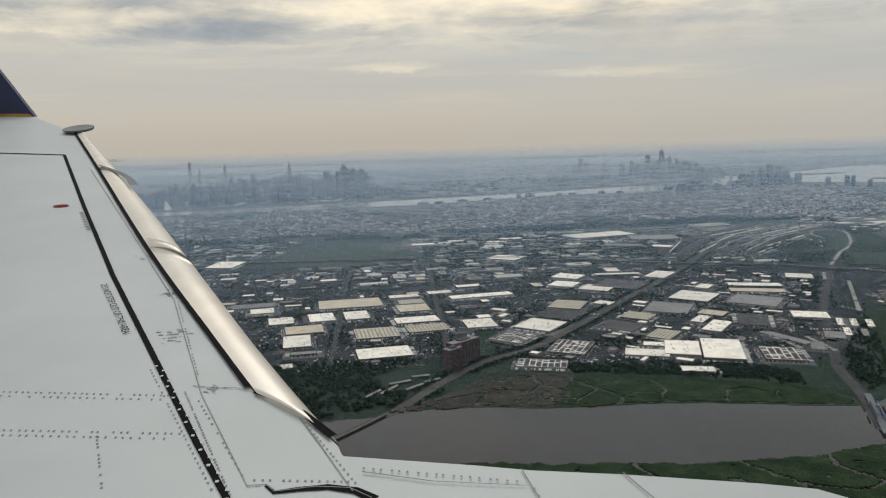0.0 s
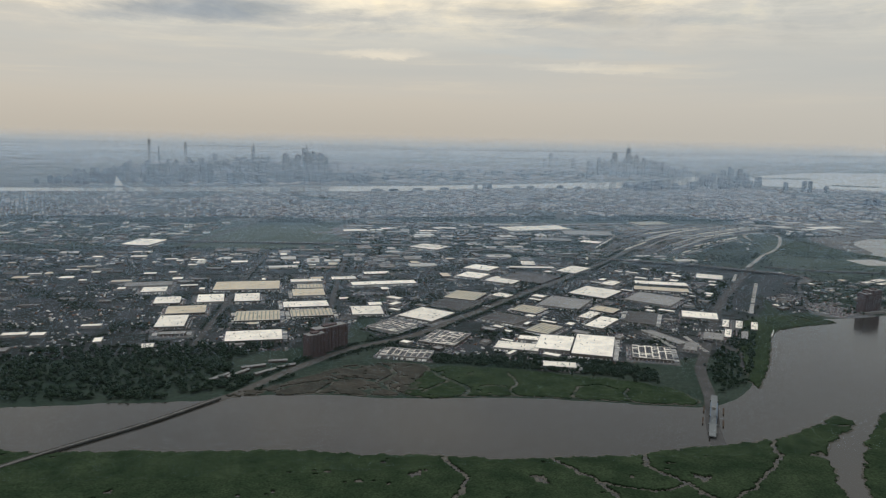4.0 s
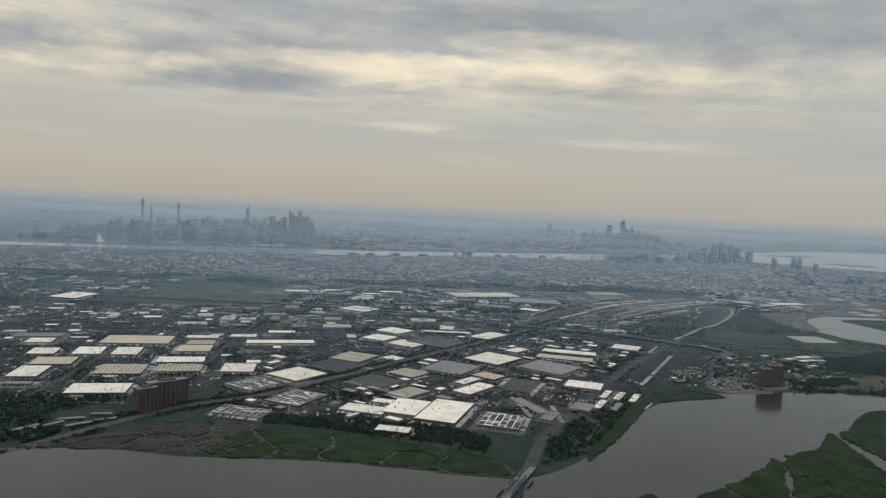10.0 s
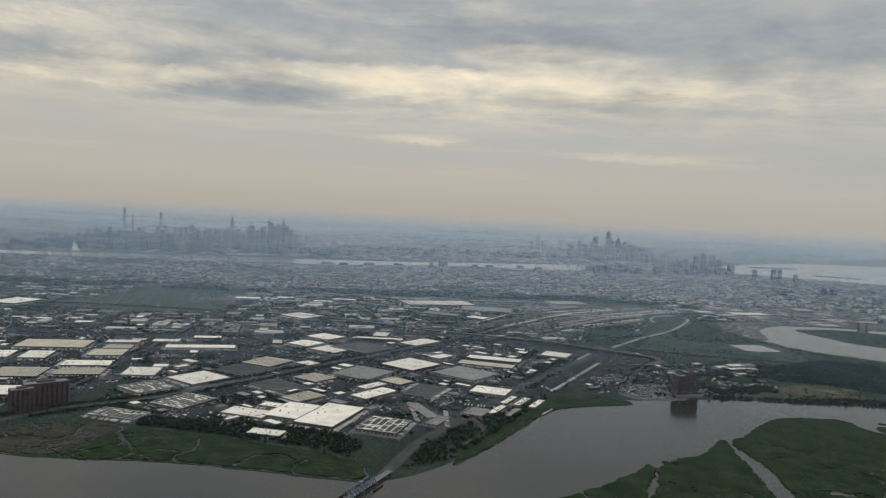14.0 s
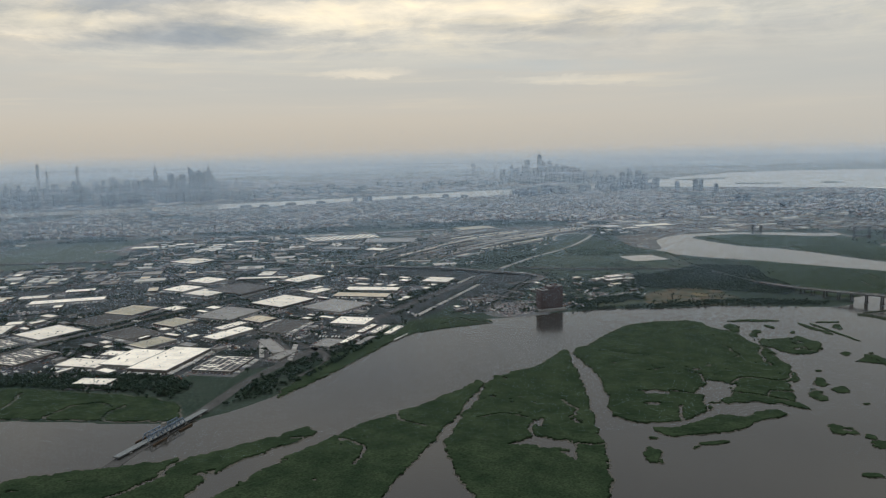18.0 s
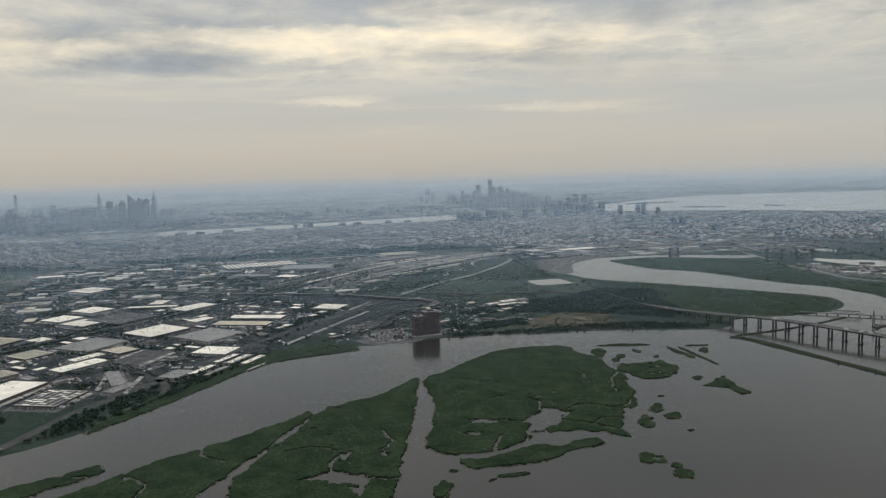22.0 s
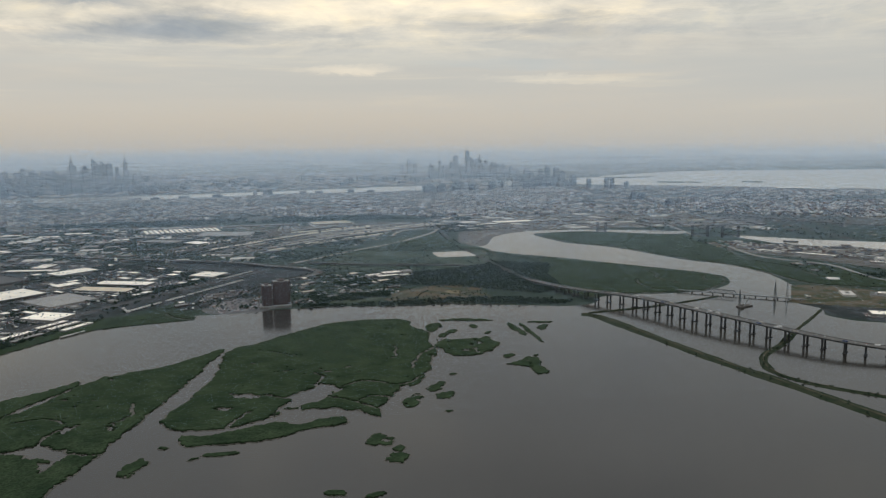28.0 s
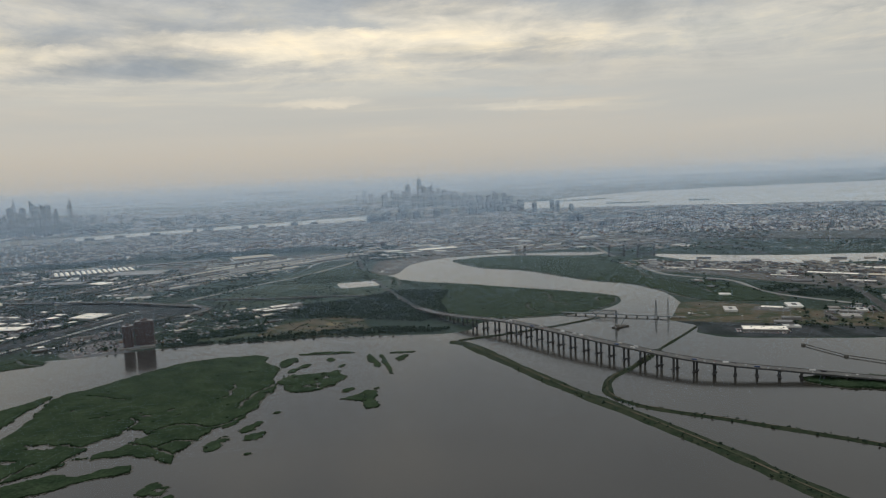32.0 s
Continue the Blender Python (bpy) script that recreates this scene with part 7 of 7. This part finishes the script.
for pts in ([(-2.55, 7.5), (-1.75, 5.7), (-1.0, 4.0), (-0.66, 2.95), (-0.40, 2.33)], [(-0.40, 2.33), (-0.34, 2.33), (-0.31, 2.29), (-0.18, 2.3), (-0.07, 2.28), (0.0, 2.22)], [(-0.71, 3.03), (-0.62, 3.0), (-0.53, 2.99), (-0.45, 2.94)], [(-0.30, 2.82), (-0.18, 2.55), (-0.06, 2.26)], [(0.5, 2.31), (0.53, 2.1), (0.55, 1.95)], [(0.83, 2.25), (0.90, 2.05), (0.93, 1.9)], [(-0.03, 2.36), (0.2, 2.28), (0.5, 2.22)]):
    wing_strip("panel_seam", pts, 0.005, 0.003, 0.004, GRIME, "fine grey seam between skin panels")
for x, y, w in ((-1.70, 5.88, 0.10), (-1.30, 4.74, 0.07), (-0.90, 3.53, 0.07), (-2.15, 7.08, 0.10), (-0.62, 2.99, 0.04), (-2.45, 7.9, 0.10), (-1.05, 4.1, 0.05)):
    fleck = Mesh()
    for _ in range(26):
        px, py = x + RND.gauss(0, w * 0.45), y + RND.gauss(0, w * 0.5)
        r = RND.uniform(0.05, 0.16) * w
        turn = RND.uniform(-0.5, 0.2)
        fleck.add([on_wing(px + r * 1.8 * math.cos(a) * math.cos(turn) - r * 0.6 * math.sin(a) * math.sin(turn), py + r * 1.8 * math.cos(a) * math.sin(turn) + r * 0.6 * math.sin(a) * math.cos(turn), 0.0025) for a in (k * math.pi / 3 for k in range(6))], [tuple(range(6))])
    tagged(part("oil_stain", fleck, SMEAR if RND.random() < 0.6 else GRIME, wing, "dark oily smear on the paint"), kind="stuff")
rivets = Mesh()
for a, b, n in (((-2.0, 3.17), (-0.77, 2.96), 46), ((-1.9, 2.87), (-0.66, 2.67), 46), ((-1.95, 3.13), (-0.79, 2.93), 40), ((-1.85, 2.83), (-0.68, 2.64), 40), ((-0.98, 2.69), (-0.86, 2.36), 14), ((-0.73, 2.98), (-0.42, 2.22), 44), ((-0.66, 2.9), (-0.41, 2.36), 16), ((-0.26, 2.74), (-0.04, 2.28), 18), ((-1.0, 4.06), (-0.70, 3.1), 30), ((-0.92, 3.2), (-0.5, 2.3), 30), ((-0.38, 2.36), (-0.05, 2.31), 14), ((-0.02, 2.38), (0.5, 2.24), 18), ((0.52, 2.2), (0.55, 2.0), 6)):
    for i in range(n):
        if RND.random() < 0.88:
            t = (i + RND.uniform(-0.15, 0.15)) / n
            x, y = a[0] + (b[0] - a[0]) * t, a[1] + (b[1] - a[1]) * t
            r = 0.0036
            rivets.add([on_wing(x - r, y - r * 1.3, 0.0025), on_wing(x + r, y - r * 1.3, 0.0025), on_wing(x + r, y + r * 1.3, 0.0025), on_wing(x - r, y + r * 1.3, 0.0025)], [(0, 1, 2, 3)])
pale = Mesh()
for i in range(24):
    t = i / 23
    x, y = -0.89 + 0.51 * t + (0.009 if i % 2 else -0.009), 3.22 - 1.10 * t
    pale.add([on_wing(x - 0.006, y - 0.006, 0.0075), on_wing(x + 0.006, y - 0.006, 0.0075), on_wing(x + 0.006, y + 0.006, 0.0075), on_wing(x - 0.006, y + 0.006, 0.0075)], [(0, 1, 2, 3)])
tagged(part("pale_rivets", pale, PAINT, wing, "pale worn rivet heads along the stripe"), kind="stuff")
wing_strip("slat_joint", [(-2.49, 7.55), (-2.23, 7.22), (-2.03, 6.91), (-1.91, 6.62)], 0.03, 0.07, 0.034, GRIME, "grey lip over the slat joint")
wing_strip("slat_joint", [(-1.4, 5.05), (-1.3, 4.99), (-1.2, 4.89)], 0.010, 0.005, 0.028, GRIME, "dark joint between two slats")
wing_strip("access_recess", [(-0.34, 2.325), (-0.31, 2.285), (-0.23, 2.292), (-0.14, 2.292), (-0.05, 2.262), (0.01, 2.21)], 0.012, 0.04, 0.0035, LINE_GAP_BLACK, "dark curved edge of an access panel")
tagged(part("rivet_rows", rivets, GRIME, wing, "rows of dark rivet heads"), kind="stuff")
part("marking", Mesh().add([on_wing(-2.32 + 0.06 * math.cos(a), 6.1 + 0.04 * math.sin(a), 0.006) for a in (k * math.pi / 8 for k in range(16))], [tuple(range(16))]), RED, wing, "small red oval marking")
part("winglet", Mesh().add([(-4.56, 11.36, 0.49), (-9.2, 12.1, 0.62), (-10.4, 12.3, 4.6), (-7.4, 11.9, 4.6), (-4.56, 11.47, 0.49), (-9.2, 12.21, 0.62), (-10.4, 12.41, 4.6), (-7.4, 12.01, 4.6)], [(0, 1, 2, 3), (7, 6, 5, 4), (0, 3, 7, 4), (1, 5, 6, 2), (3, 2, 6, 7), (0, 4, 5, 1)]), NAVY, wing, "dark blue upturned winglet")
part("livery_line", Mesh().add([(-4.50, 11.345, 0.44), (-9.2, 12.08, 0.56), (-9.2, 12.08, 0.66), (-4.62, 11.345, 0.53)], [(0, 1, 2, 3)]), GOLD, wing, "thin gold line at the winglet's foot")
for x, y, r in ((-3.45, 9.86, 0.17),):
    part("track_cap", Mesh().add([on_wing(x + r * math.cos(a), y + r * 1.6 * math.sin(a), 0.05) for a in (k * math.pi / 6 for k in range(12))] + [on_wing(x + r * math.cos(a), y + r * 1.3 * math.sin(a), 0.02) for a in (k * math.pi / 6 for k in range(12))], [tuple(range(12))] + [(i, 12 + i, 12 + (i + 1) % 12, (i + 1) % 12) for i in range(12)]), GRIME, wing, "grey slat track fairing")
words = bpy.data.curves.new("warning_text", "FONT")
words.body, words.size, words.align_x, words.align_y = "DO NOT STEP OUT OF THIS AREA", 0.05, "CENTER", "CENTER"
words.materials.append(LINE_GAP_BLACK)
sign = tagged(new("warning_text", words), "black stencilled warning along the walkway line")
sign.parent = wing
ax = Vector((*[b - a for a, b in zip(on_wing(-1.37, 4.18), on_wing(-1.14, 3.68))],)).normalized()
up = Vector((0, -0.175, 1)).normalized()
ay = up.cross(ax).normalized()
sign.matrix_basis = Matrix.Translation(on_wing(-1.285, 3.93, 0.007)) @ Matrix((ax, ay, up)).transposed().to_4x4()
for i in range(8):
    t = i / 7
    x, y = -2.09 + 0.2 * t, 5.87 - 0.46 * t
    part("stencil_bar", Mesh().add([on_wing(x - 0.016, y - 0.012, 0.006), on_wing(x + 0.016, y - 0.012, 0.006), on_wing(x + 0.016, y + 0.010, 0.006), on_wing(x - 0.016, y + 0.010, 0.006)], [(0, 1, 2, 3)]), GRIME, wing, "unreadable grey stencil mark")
